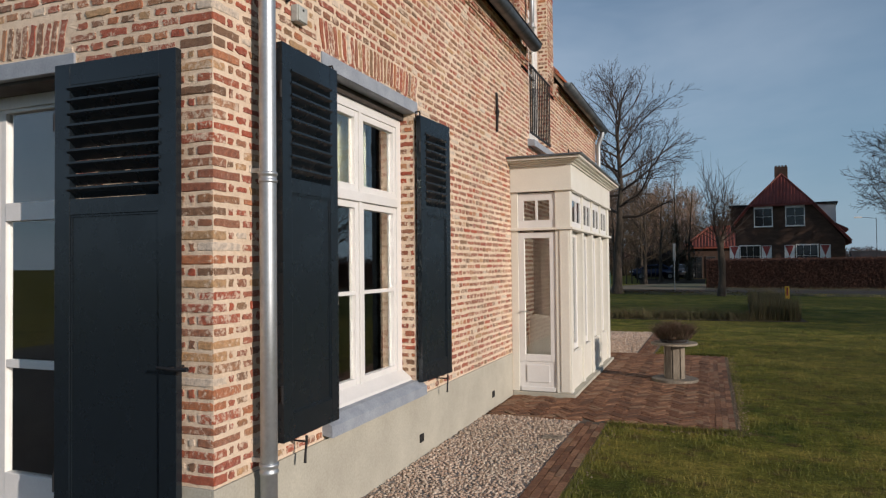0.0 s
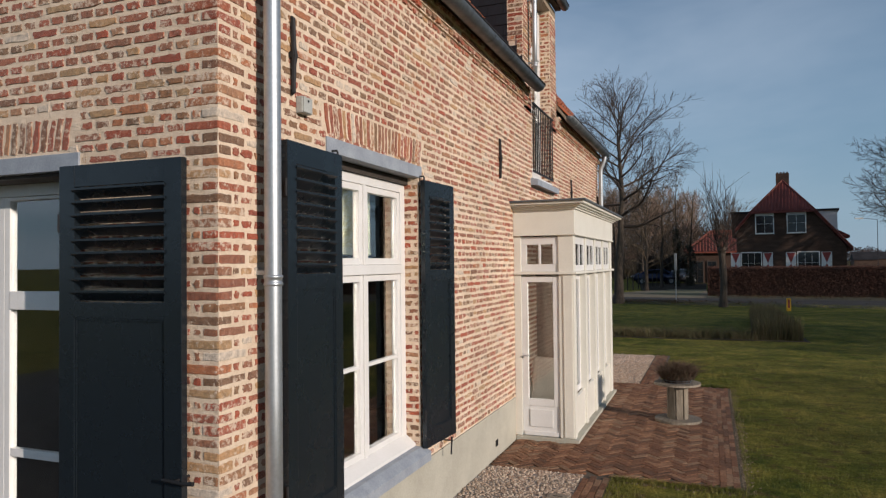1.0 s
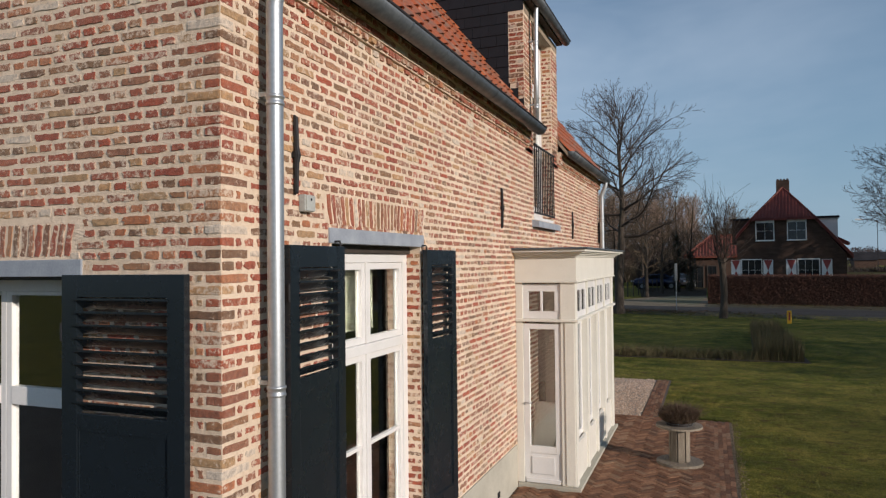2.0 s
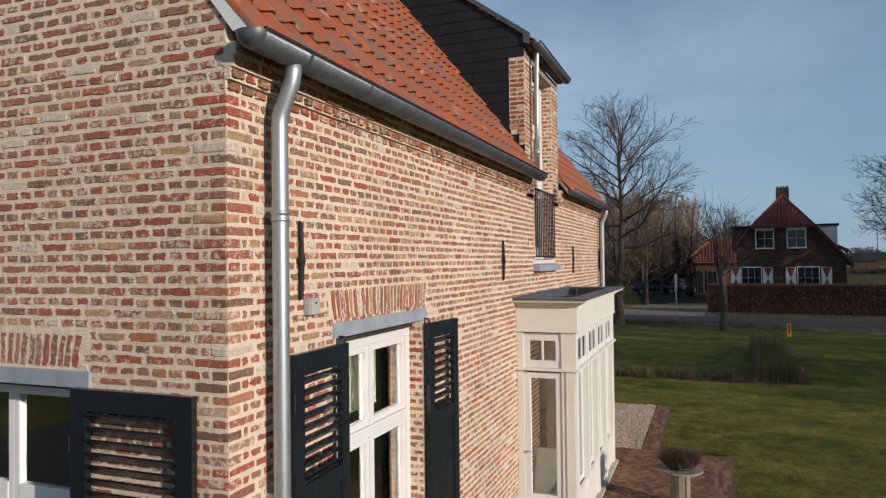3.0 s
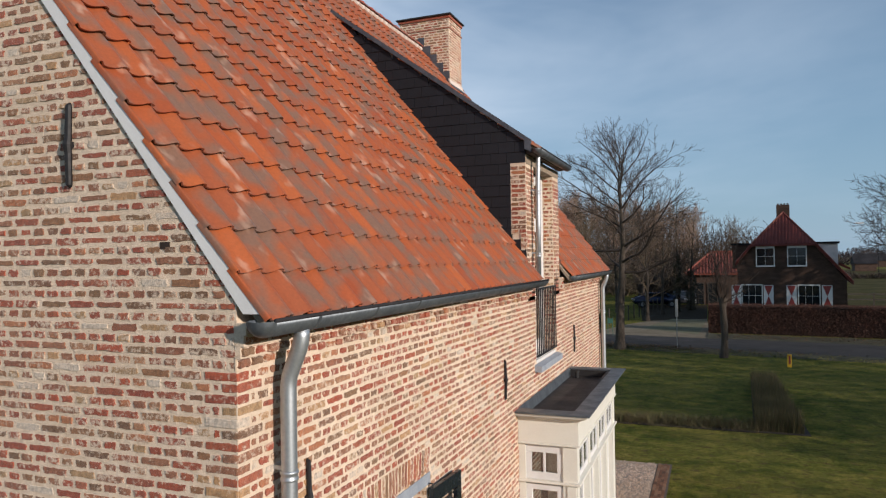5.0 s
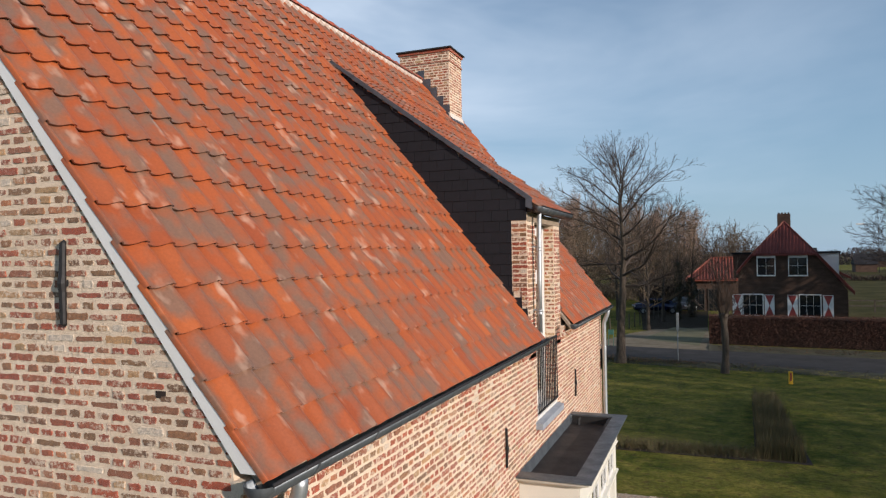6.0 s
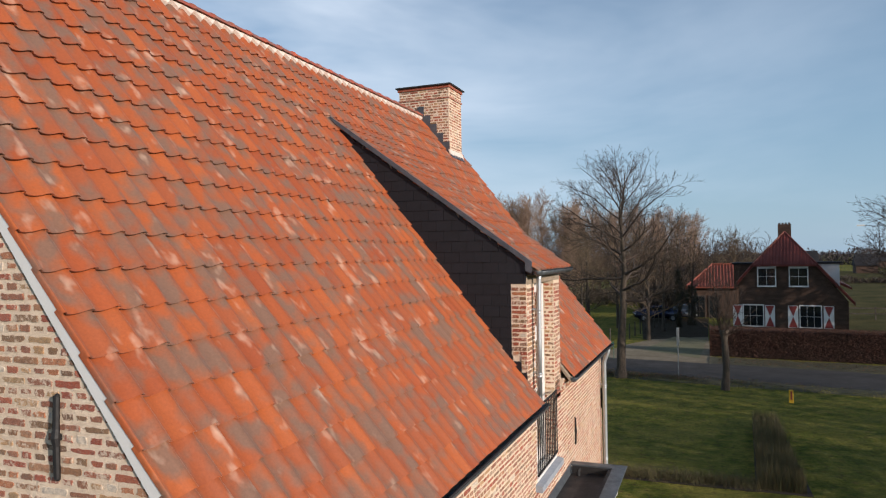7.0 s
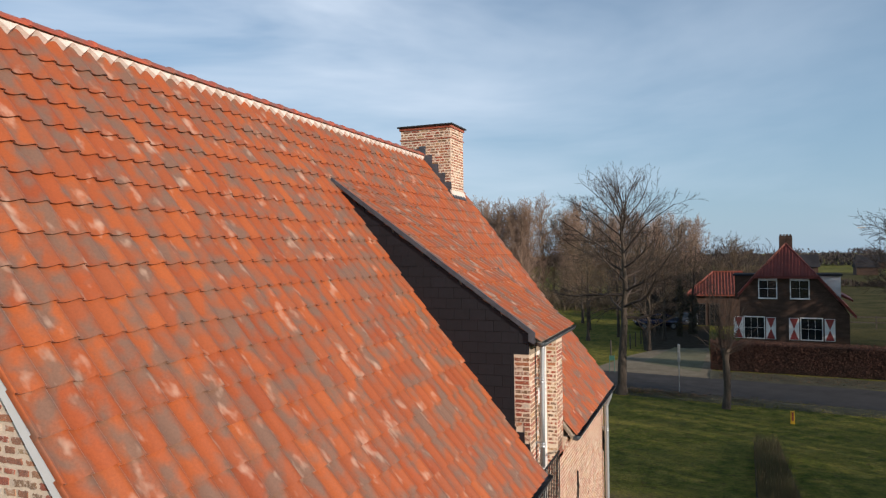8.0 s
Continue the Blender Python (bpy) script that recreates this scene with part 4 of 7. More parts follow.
# ---- iron wall anchors ----
def anchor(x, y, z0, z1, face):
    an = thing("wall_anchor", "long black iron wall anchor on the bricks", "wall anchor", "iron wall anchors", at=(x, y, (z0 + z1) / 2))
    zm = (z0 + z1) / 2
    path = [(0.0, z0), (0.012, z0 + 0.01), (0.016, zm - 0.05), (0.022, zm), (0.016, zm + 0.05), (0.012, z1 - 0.01), (0.0, z1)]
    widths = [0.009, 0.015, 0.0165, 0.021, 0.0165, 0.015, 0.009]
    if face == "x":
        part("bar", tube([(0.008 + p, y, z) for p, z in path], widths, 8), M_IRON, an)
        part("eye", box(0.0, 0.036, y - 0.022, y + 0.022, zm - 0.02, zm + 0.02, 0.006), M_IRON, an)
    else:
        part("bar", tube([(x, -0.008 - p, z) for p, z in path], [w * 1.25 for w in widths], 8), M_IRON, an)
        part("eye", box(x - 0.0225, x + 0.0225, -0.034, 0.0, zm - 0.02, zm + 0.02, 0.006), M_IRON, an)


anchor(0, 0.645, 3.225, 3.69, "x")
anchor(0, 4.96, 3.21, 3.68, "x")
anchor(0, 9.41, 3.205, 3.69, "x")
anchor(0, 12.5, 3.205, 3.65, "x")
anchor(-1.178, 0, 5.365, 5.855, "y")

jb = thing("junction_box", "small grey plastic junction box on the brick wall", "box", at=(0.03, 0.75, 3.17))
part("case", box(0.002, 0.05, 0.695, 0.80, 3.125, 3.228, 0.008), M_PLASTIC, jb)
part("lid", box(0.0505, 0.058, 0.70, 0.795, 3.13, 3.223, 0.003), M_PLASTIC, jb)
part("screw", tube([(0.0585, 0.748, 3.20), (0.061, 0.748, 3.20)], 0.008, 10), M_IRON, jb)
nest = thing("putlog_hole", "missing half brick in the gable, its shade a dark plate", "hole", at=(-0.47, 0, 5.0))
# no real hollow: a near-black plate on the face paints the hole's shade
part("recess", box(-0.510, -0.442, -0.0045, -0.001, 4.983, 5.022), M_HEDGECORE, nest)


# ---- gutters and pipes ----
def gutter(y0, y1, x, z, r, label, brackets=0.72):
    """A half-round zinc gutter with a beaded front lip, closed ends, straps and joints."""
    g = thing("gutter", label, "gutter", "zinc gutters", at=(x, y0, z))
    bm = bmesh.new()
    arc = [math.pi + math.pi * k / 12 for k in range(13)]
    outer = [(x + r * math.cos(a), z + r * math.sin(a)) for a in arc]
    inner = [(x + (r - 0.004) * math.cos(a), z + (r - 0.004) * math.sin(a) + 0.0005) for a in arc]
    loop = outer + inner[::-1]
    rows = [[bm.verts.new((p, y, q)) for p, q in loop] for y in (y0, y1)]
    k = len(loop)
    for i in range(k):
        bm.faces.new((rows[0][i], rows[1][i], rows[1][(i + 1) % k], rows[0][(i + 1) % k]))
    bm.faces.new(rows[0])
    bm.faces.new(rows[1][::-1])
    part("trough", bm, M_ZINC, g, "", True)
    for sgn, ye in ((-1, y0), (1, y1)):
        bm = bmesh.new()
        grid = []
        for b in range(7):
            t = b / 6 * math.pi / 2
            grid.append([bm.verts.new((x + r * math.cos(a) * math.cos(t), ye + sgn * 0.075 * math.sin(t), z + r * math.sin(a) * math.cos(t))) for a in arc])
        for g0, g1 in zip(grid, grid[1:]):
            for i in range(12):
                bm.faces.new((g0[i], g0[i + 1], g1[i + 1], g1[i]))
        bmesh.ops.remove_doubles(bm, verts=bm.verts, dist=0.0004)
        part("end_cap", bm, M_ZINC, g, "", True)
    part("lip", tube([(x + r - 0.002, y0 - 0.012, z + 0.004), (x + r - 0.002, y1 + 0.012, z + 0.005)], 0.0115, 8), M_FARROOF, g, "dark rolled front edge", True)
    y = y0 + 0.42
    while y < y1 - 0.1:
        bm = bmesh.new()
        for dy in (-0.014, 0.014):
            for a in arc:
                bm.verts.new((x + (r + 0.003) * math.cos(a), y + dy + 0.02 * math.sin(a), z + (r + 0.003) * math.sin(a)))
        bm.verts.ensure_lookup_table()
        for i in range(12):
            bm.faces.new((bm.verts[i], bm.verts[i + 1], bm.verts[i + 14], bm.verts[i + 13]))
        part("strap", bm, M_ZINC, g, "", True)
        y += brackets
    return g


gutter(-0.04, 6.22, 0.195, 4.60, 0.088, "weathered grey zinc gutter along the eaves")
gutter(8.36, LEN + 0.02, 0.195, 4.60, 0.088, "weathered grey zinc gutter on the far eaves")
gutter(6.16, 8.28, 0.165, 6.395, 0.07, "small grey zinc gutter under the dormer roof")


def downpipe(path, r, collars, label, clips=()):
    d = thing("downpipe", label, "downpipe", "zinc downpipes", at=path[-1])
    part("pipe", tube(path, r, 20), M_PIPE, d, "", True)
    x, y = path[-1][0], path[-1][1]
    for z in collars:
        prof = [(r, z - 0.032), (r + 0.006, z - 0.028), (r + 0.006, z - 0.016), (r + 0.002, z - 0.012), (r + 0.002, z + 0.008), (r + 0.007, z + 0.012), (r + 0.007, z + 0.024), (r, z + 0.028)]
        part("collar", lathe(prof, x, y, 24), M_PIPE, d, "", True)
    for z in clips:
        part("wall_clip", box(0, x - r + 0.004, y - 0.012, y + 0.012, z - 0.012, z + 0.012), M_PIPE, d)
    return d


PX, PY = 0.105, 0.315
bend = [(0.195, PY, 4.53), (0.195, PY, 4.485), (0.190, PY, 4.45), (0.178, PY, 4.41), (0.150, PY, 4.345), (0.128, PY, 4.295), (0.112, PY, 4.255), (0.105, PY, 4.21), (PX, PY, 4.16)]
downpipe(bend + [(PX, PY, 2.9), (PX, PY, 1.5), (PX, PY, 0.0)], 0.046, (0.562, 2.13, 3.702), "shiny grey zinc downpipe with collars near the corner", (0.60, 2.17, 3.74))
part_y = 12.42
bend2 = [(0.195, part_y, 4.53), (0.195, part_y, 4.485), (0.178, part_y, 4.41), (0.150, part_y, 4.345), (0.118, part_y, 4.27), (PX, part_y, 4.21)]
downpipe(bend2 + [(PX, part_y, 2.0), (PX, part_y, 0.0)], 0.046, (0.56, 2.13, 3.70), "zinc downpipe at the far end of the wall", (3.74,))
downpipe([(0.118, 6.43, 6.37), (0.112, 6.43, 6.28), (0.105, 6.43, 6.0), (0.10, 6.43, 5.4), (0.10, 6.43, 4.66)], 0.034, (5.83, 4.95), "thin zinc pipe from the dormer gutter", (5.86, 4.98))


# ---- roof ----
PROFILE = [(0.0, 0.017), (0.018, 0.010), (0.036, 0.004), (0.056, 0.0), (0.078, -0.001), (0.100, 0.002), (0.120, 0.008), (0.138, 0.017), (0.155, 0.027), (0.170, 0.034), (0.186, 0.036), (0.202, 0.033), (0.214, 0.024)]


VERGE_PROFILE = [(0.0, 0.010), (0.003, 0.022), (0.010, 0.026), (0.022, 0.019)] + PROFILE[2:]


def tile_shape(length=0.36, lift=0.030, thick=0.012, line=PROFILE, rim=0.018):
    """One pantile: u across, v up the slope from its nose, w out of the roof."""
    vs, fs, k = [], [], len(line)
    for v, up in ((0.0, lift), (length * 0.5, lift * 0.55), (length, 0.0)):
        vs += [(u, v, w + up) for u, w in line]
    vs += [(u, 0.0, w + lift) for u, w in line] + [(u, 0.004, w + lift - thick) for u, w in line]
    for r in (0, k):
        fs += [(r + i, r + i + 1, r + k + i + 1, r + k + i) for i in range(k - 1)]
    n0 = 3 * k
    fs += [(n0 + k + i, n0 + k + i + 1, n0 + i + 1, n0 + i) for i in range(k - 1)]
    # left and right rims
    vs += [(line[0][0], 0.0, line[0][1] + lift - rim), (line[0][0], length, line[0][1] - rim), (line[-1][0], 0.0, line[-1][1] + lift - thick), (line[-1][0], length, line[-1][1] - thick)]
    m0 = 5 * k
    fs += [(0, k, 2 * k, m0 + 1, m0), (k - 1, m0 + 2, m0 + 3, 3 * k - 1, 2 * k - 1)]
    return vs, fs


class TileField:
    def __init__(self, parent, origin, up, out, seed, keep):
        self.parent, self.keep = parent, keep
        self.rng = random.Random(seed)
        self.o, self.up, self.out = Vector(origin), Vector(up).normalized(), Vector(out).normalized()
        self.turn = Matrix(((0, self.up.x, self.out.x), (1, self.up.y, self.out.y), (0, self.up.z, self.out.z)))
        self.shapes = [tile_shape(), tile_shape(line=VERGE_PROFILE, rim=0.020)]
        self.meshes = []
        for vs, fs in self.shapes:
            me = bpy.data.meshes.new("roof_tile")
            me.from_pydata(vs, [], fs)
            me.materials.append(M_TILE)
            smooth_faces(me)
            self.meshes.append(me)
        self.verts, self.faces, self.single = [], [], 0

    def add(self, y, v, verge=0):
        rng = self.rng
        m = Matrix.Translation(self.o + Vector((0, y, 0)) + self.up * (v + rng.uniform(-0.004, 0.004)) + self.out * rng.uniform(-0.002, 0.003)) @ self.turn.to_4x4() @ pose(0, 0, 0, rng.uniform(-0.4, 0.4), rng.uniform(-0.7, 0.7), rng.uniform(-0.7, 0.7))
        if self.keep(y, v) and self.single < 300:
            ob = new("roof_tile", self.meshes[verge])
            ob.matrix_world = m
            ob.parent = self.parent
            self.single += 1
            return
        base = len(self.verts)
        self.verts += [m @ Vector(p) for p in self.shapes[verge][0]]
        self.faces += [tuple(base + i for i in f) for f in self.shapes[verge][1]]

    def done(self):
        return raw("roof_tiles", self.verts, self.faces, M_TILE, self.parent, "", True, "stuff")


roof = thing("roof", "steep roof of orange-red smoked clay pantiles", "roof", "", "structure")
sl = SLOPE
up_main, out_main = (-1 / sl, 0, PITCH / sl), (PITCH / sl, 0, 1 / sl)
# boards under the tiles, open where the balcony door cuts the eaves
def slab(y0, y1, x_lo, x_hi, drop0, drop1):
    return prism([(x_lo, roof_z(x_lo) - drop0), (x_hi, roof_z(x_hi) - drop0), (x_hi, roof_z(x_hi) - drop1), (x_lo, roof_z(x_lo) - drop1)], "y", y0, y1)


for y0, y1, a, b in ((0.02, DORM[0] + 0.02, 0.16, RIDGE_X), (DORM[1] - 0.02, LEN - 0.01, 0.16, RIDGE_X), (DORM[0] + 0.02, DORM[1] - 0.02, -2.55, RIDGE_X)):
    part("roof_boards", slab(y0, y1, a, b, 0.11, 0.17), M_LINTELWOOD, roof)
part("rear_slope", prism([(RIDGE_X, roof_z(RIDGE_X) - 0.03), (RIDGE_X, roof_z(RIDGE_X) - 0.15), (2 * RIDGE_X - 0.2, roof_z(0.2) - 0.15), (2 * RIDGE_X - 0.2, roof_z(0.2) - 0.03)], "y", -0.03, LEN + 0.03), M_TILE, roof, "rear slope of red clay tiles")
GAUGE = 0.1905 * sl
nose0 = (0.225, -0.0205, roof_z(0.225))
tiles = TileField(roof, Vector(nose0) - Vector(out_main) * 0.058, up_main, out_main, 21, lambda y, v: y < 4.3 and 0.0 <= v < 4.9)
for k in range(22):
    v = k * GAUGE
    x = 0.225 - v / sl
    for c in range(64):
        y = c * 0.2
        if DORM[0] - 0.16 < y - 0.035 < DORM[1] - 0.07 and x > -2.81:
            continue
        if v + 0.2 > (0.225 - RIDGE_X) * sl:
            continue
        tiles.add(y, v, 1 if c == 0 else 0)
tiles.done()

# ridge: half-round tiles on a scalloped bed of white mortar
rz = roof_z(RIDGE_X)
bm = bmesh.new()
for side in (1,):
    y = -0.03
    top, low = [], []
    while y < LEN + 0.03:
        f = ((y + 0.035) / 0.2) % 1.0
        saw = 1.0 - abs(2.0 * ((f - 0.4) % 1.0) - 1.0)
        drop = 0.172 - 0.085 * saw - 0.012 * math.sin(y * 7.0)
        p = Vector((RIDGE_X, y, rz)) - Vector(up_main) * drop + Vector(out_main) * (0.002 + 0.026 * saw)
        q = Vector((RIDGE_X, y, rz - 0.015))
        low.append((bm.verts.new(p), bm.verts.new(p - Vector(out_main) * 0.07)))
        top.append((bm.verts.new(q + Vector((0.05, 0, 0))), bm.verts.new(q - Vector((0, 0, 0.12)))))
        y += 0.025
    for i in range(len(top) - 1):
        for a, b, c, d in ((top[i][0], top[i + 1][0], low[i + 1][0], low[i][0]), (low[i][0], low[i + 1][0], low[i + 1][1], low[i][1]), (low[i][1], low[i + 1][1], top[i + 1][1], top[i][1])):
            bm.faces.new((a, b, c, d))
part("ridge_mortar", bm, M_LIME, roof, "scalloped bed of white mortar under the ridge")
y, i = -0.06, 0
while y < LEN + 0.02:
    arc = [math.pi * k / 8 for k in range(9)]
    bm = bmesh.new()
    rings = []
    for yy, r, lift in ((y, 0.107, 0.016), (y + 0.05, 0.107, 0.014), (y + 0.058, 0.102, 0.011), (y + 0.42, 0.098, 0.004)):
        rings.append([bm.verts.new((RIDGE_X + r * math.cos(a), yy, rz - 0.05 + lift + r * 0.78 * math.sin(a))) for a in arc])
    for r0, r1 in zip(rings, rings[1:]):
        for k in range(8):
            bm.faces.new((r0[k], r0[k + 1], r1[k + 1], r1[k]))
    bm.faces.new(rings[0])
    part("ridge_tile", bm, M_RIDGE, roof, "", True)
    y += 0.38

# white verge board along the gable
bargeboard = thing("bargeboard", "white painted verge board under the gable tiles", "bargeboard", "", "structure")
part("board", prism([(0.155, roof_z(0.155) - 0.075), (RIDGE_X, rz - 0.075), (RIDGE_X, rz - 0.205), (0.055, roof_z(0.055) - 0.205)], "y", -0.016, -0.001), M_WHITE, bargeboard)
part("board", prism([(2 * RIDGE_X - 0.155, roof_z(0.155) - 0.075), (RIDGE_X, rz - 0.075), (RIDGE_X, rz - 0.207), (2 * RIDGE_X - 0.055, roof_z(0.055) - 0.207)], "y", -0.016, -0.001), M_WHITE, bargeboard)

# ---- dormer ----
DP = 0.725
dsl = math.hypot(1, DP)


def dorm_z(x):
    return 6.58 - DP * x


dormer = thing("dormer", "tall wall dormer with black slate cheeks and brick piers", "dormer", "", "structure")
up_d, out_d = (-1 / dsl, 0, DP / dsl), (DP / dsl, 0, 1 / dsl)
dtiles = TileField(dormer, Vector((0.20, 6.125, dorm_z(0.20))) - Vector(out_d) * 0.066, up_d, out_d, 22, lambda y, v: True)
for k in range(13):
    v = k * 0.31
    x = 0.20 - v / dsl
    if x < -2.82:
        continue
    for c in range(11):
        dtiles.add(c * 0.2, v)
dtiles.done()
part("roof_boards", prism([(0.16, dorm_z(0.16) - 0.06), (-2.5, dorm_z(-2.5) - 0.06), (-2.5, dorm_z(-2.5) - 0.13), (0.16, dorm_z(0.16) - 0.13)], "y", 6.174, 8.30), M_LINTELWOOD, dormer)
for y0, y1 in ((6.172, 6.23), (8.23, 8.288)):
    part("cheek_wall", prism([(-0.24, 4.95), (-0.24, dorm_z(-0.24) - 0.13), (-2.75, dorm_z(-2.75) - 0.13), (-2.7, roof_z(-2.7) - 0.06)], "y", y0, y1), M_SLATE, dormer, "dark slate-clad cheek")
# slates of the near cheek
rng = random.Random(5)
row_h, z, r = 0.15, 4.87, 0
while z < 8.6:
    def right_end(q):
        if q < 5.06:
            return -0.01
        if q < 5.24:
            return -0.082
        if q < 6.22:
            return -0.215
        if q < 6.44:
            return -0.002
        return min(0.0, (6.58 - q) / DP - 0.08)

    def left_end(q):
        return (4.907 - q) / PITCH - 0.03

    z1 = z + row_h - 0.004
    re = min(right_end(z + 0.03), right_end(z1 - 0.03)) if z < 6.4 else None
    edge = -3.6 - (0.115 if r % 2 else 0.0)
    while edge < 0.1:
        a, b = edge, edge + 0.23 - 0.003
        pts = []
        for q in (z, z1):
            hi = re if re is not None else right_end(q)
            pts.append((max(a, left_end(q)), min(b, hi), q))
        (a0, b0, q0), (a1, b1, q1) = pts
        if b0 - a0 > 0.01 or b1 - a1 > 0.01:
            if a1 > b1 and z > 6.3:
                q1 = max(q0 + 0.004, 6.58 - DP * (a0 + 0.08))
                a1 = b1 = a0
            b0, b1 = max(b0, a0 + 0.001), max(b1, a1 + 0.001)
            t0, t1 = 6.155 + rng.uniform(-0.002, 0.002), 6.163
            vs = [(a0, t0, q0), (b0, t0, q0), (b1, t1, q1), (a1, t1, q1), (a0, 6.172, q0), (b0, 6.172, q0), (b1, 6.172, q1), (a1, 6.172, q1)]
            raw("slate", vs, [(0, 1, 2, 3), (4, 0, 3, 7), (1, 5, 6, 2), (4, 5, 1, 0), (3, 2, 6, 7)], M_SLATE, dormer)
        edge += 0.23
    z, r = z + row_h, r + 1
# lead edges
part("verge_flashing", prism([(0.09, dorm_z(0.09) + 0.008), (-2.99, dorm_z(-2.99) + 0.008), (-3.02, dorm_z(-2.99) - 0.02), (-2.6, dorm_z(-2.6) - 0.066), (0.0, dorm_z(0.0) - 0.066), (0.0, 6.40), (0.09, 6.36)], "y", 6.118, 6.150), M_LEAD, dormer, "dark grey lead flashing")
part("verge_flashing", prism([(0.09, dorm_z(0.09) - 0.03), (-2.72, dorm_z(-2.72) - 0.03), (-2.72, dorm_z(-2.72) - 0.14), (0.09, dorm_z(0.09) - 0.14)], "y", 8.31, 8.355), M_LEAD, dormer, "dark grey lead flashing")
# brick piers either side of the balcony door
PIER = [(DORM[0], BALC[0]), (BALC[1], DORM[1])]
bm = bmesh.new()
for a, b in PIER:
    add_box(bm, -0.20, 0, a + 0.003, b, EAVE_Z - 0.30, 6.335)
part("pier_core", bm, M_MORTAR, dormer)
fd = BrickField(dormer, place_east, False, 31, lambda u, z: False)
fd.tight(EAVE_Z - 0.24, 6.20, lambda z: PIER)
fd.done("pier_bricks")
fq = BrickField(dormer, lambda u, z, d: (u, 6.1598 - d, z), False, 32, lambda u, z: False)
fq.tight(5.06, 6.21, lambda z: [(-0.085 if z < 5.24 else -0.212, 0.004)])
fq.done("quoin_bricks")
part("quoin_bed", prism([(-0.215, 6.225), (-0.215, 5.245), (-0.083, 5.245), (-0.083, 5.06), (-0.001, 5.06), (-0.001, 6.225)], "y", 6.160, 6.174), M_MORTAR, dormer)
reveal(dormer, BALC[1], -0.165, 0.002, EAVE_Z - 0.05, 6.19, -1, 33)
part("lintel_beam", box(-0.19, 0.008, DORM[0] + 0.01, DORM[1] - 0.01, 6.205, 6.325, 0.008), M_LINTELWOOD, dormer, "weathered oak beam over the balcony door")

part("soffit", box(0.009, 0.100, DORM[0] + 0.005, DORM[1] - 0.005, 6.338, 6.385), M_DARKWOOD, dormer, "dark wooden soffit board")

# balcony railing
rail = thing("balcony_railing", "black iron railing in front of the balcony door", "railing", at=(0.02, 7.2, 3.45))
for z in (3.50, 4.46):
    part("rail", box(0.012, 0.032, BALC[0] - 0.02, BALC[1] + 0.02, z - 0.012, z + 0.012), M_IRON, rail)
nb = 12
for i in range(nb):
    y = BALC[0] + 0.01 + (BALC[1] - BALC[0] - 0.02) * i / (nb - 1)
    part("bar", box(0.015, 0.029, y - 0.010, y + 0.010, 3.512, 4.448), M_IRON, rail)

# ---- chimney ----
chimney = thing("chimney", "square old-brick chimney with corbelled head", "chimney", "", "structure")
CX0, CX1, CY0, CY1 = -4.37, -3.14, 11.60, 12.42
part("stack", box(CX0, CX1, CY0, CY1, 8.6, 10.50), M_MORTAR, chimney)
part("band", box(CX0 - 0.02, CX1 + 0.02, CY0 - 0.02, CY1 + 0.02, 10.20, 10.235), M_BRICK, chimney)
part("band", box(CX0 - 0.03, CX1 + 0.03, CY0 - 0.03, CY1 + 0.03, 10.44, 10.50), M_BRICK, chimney)
part("cap", box(CX0 - 0.07, CX1 + 0.07, CY0 - 0.07, CY1 + 0.07, 10.502, 10.535, 0.006), M_ROOFING, chimney, "thin dark cap slab")
f1 = BrickField(chimney, lambda u, z, d: (u, CY0 - d, z), False, 41, lambda u, z: True)
f1.fill(9.0, 10.44, lambda z: [(CX0, CX1)], 0)
f1.done()
f2 = BrickField(chimney, lambda u, z, d: (CX1 + d, u, z), False, 42, lambda u, z: False)
f2.fill(8.75, 10.44, lambda z: [(CY0, CY1)], 1)
f2.done("brick_side")
for i in range(5):
    x0 = CX1 + 0.01 - 0.155 * (i + 1)
    z0 = roof_z(CX1) + 0.155 * PITCH * i
    part("step_flashing", box(x0, x0 + 0.156, CY0 - 0.016, CY0 - 0.009, z0 - 0.22, z0 + 0.27 + 0.012 * i), M_LEAD, chimney, "black stepped lead flashing")
part("step_flashing", box(-4.05, -3.91, CY0 - 0.016, CY0 - 0.009, 9.75, 10.0), M_LEAD, chimney)
part("mortar_fillet", prism([(CX1 - 0.02, roof_z(CX1) + 0.09), (CX1 + 0.008, roof_z(CX1) + 0.09), (CX1 + 0.045, roof_z(CX1 + 0.045) + 0.02), (CX1 + 0.03, roof_z(CX1 + 0.05) - 0.02)], "y", CY0 - 0.03, CY1 + 0.02), M_LIME, chimney, "rough white mortar fillet")
for i in range(5):
    y = CY0 - 0.03 + 0.17 * i
    part("lead_flap", prism([(CX1 + 0.02, roof_z(CX1 + 0.02) + 0.035), (CX1 + 0.10, roof_z(CX1 + 0.10) + 0.022), (CX1 + 0.10, roof_z(CX1 + 0.10) + 0.012), (CX1 + 0.01, roof_z(CX1 + 0.02) + 0.02)], "y", y, y + 0.11), M_LEAD, chimney, "dark lead flap")

# ---- glazed bay ----
bay = thing("glazed_bay", "cream painted flat-roofed glazed bay with panelled door", "bay window", "", "structure", (0.4, 7.3, 0))
BX, BY0, BY1 = 0.755, 5.57, 9.02
part("base", box(0.019, BX + 0.045, BY0 - 0.05, BY1 + 0.05, 0.0, 0.055, 0.006), M_PLINTH, bay, "grey stone base course")
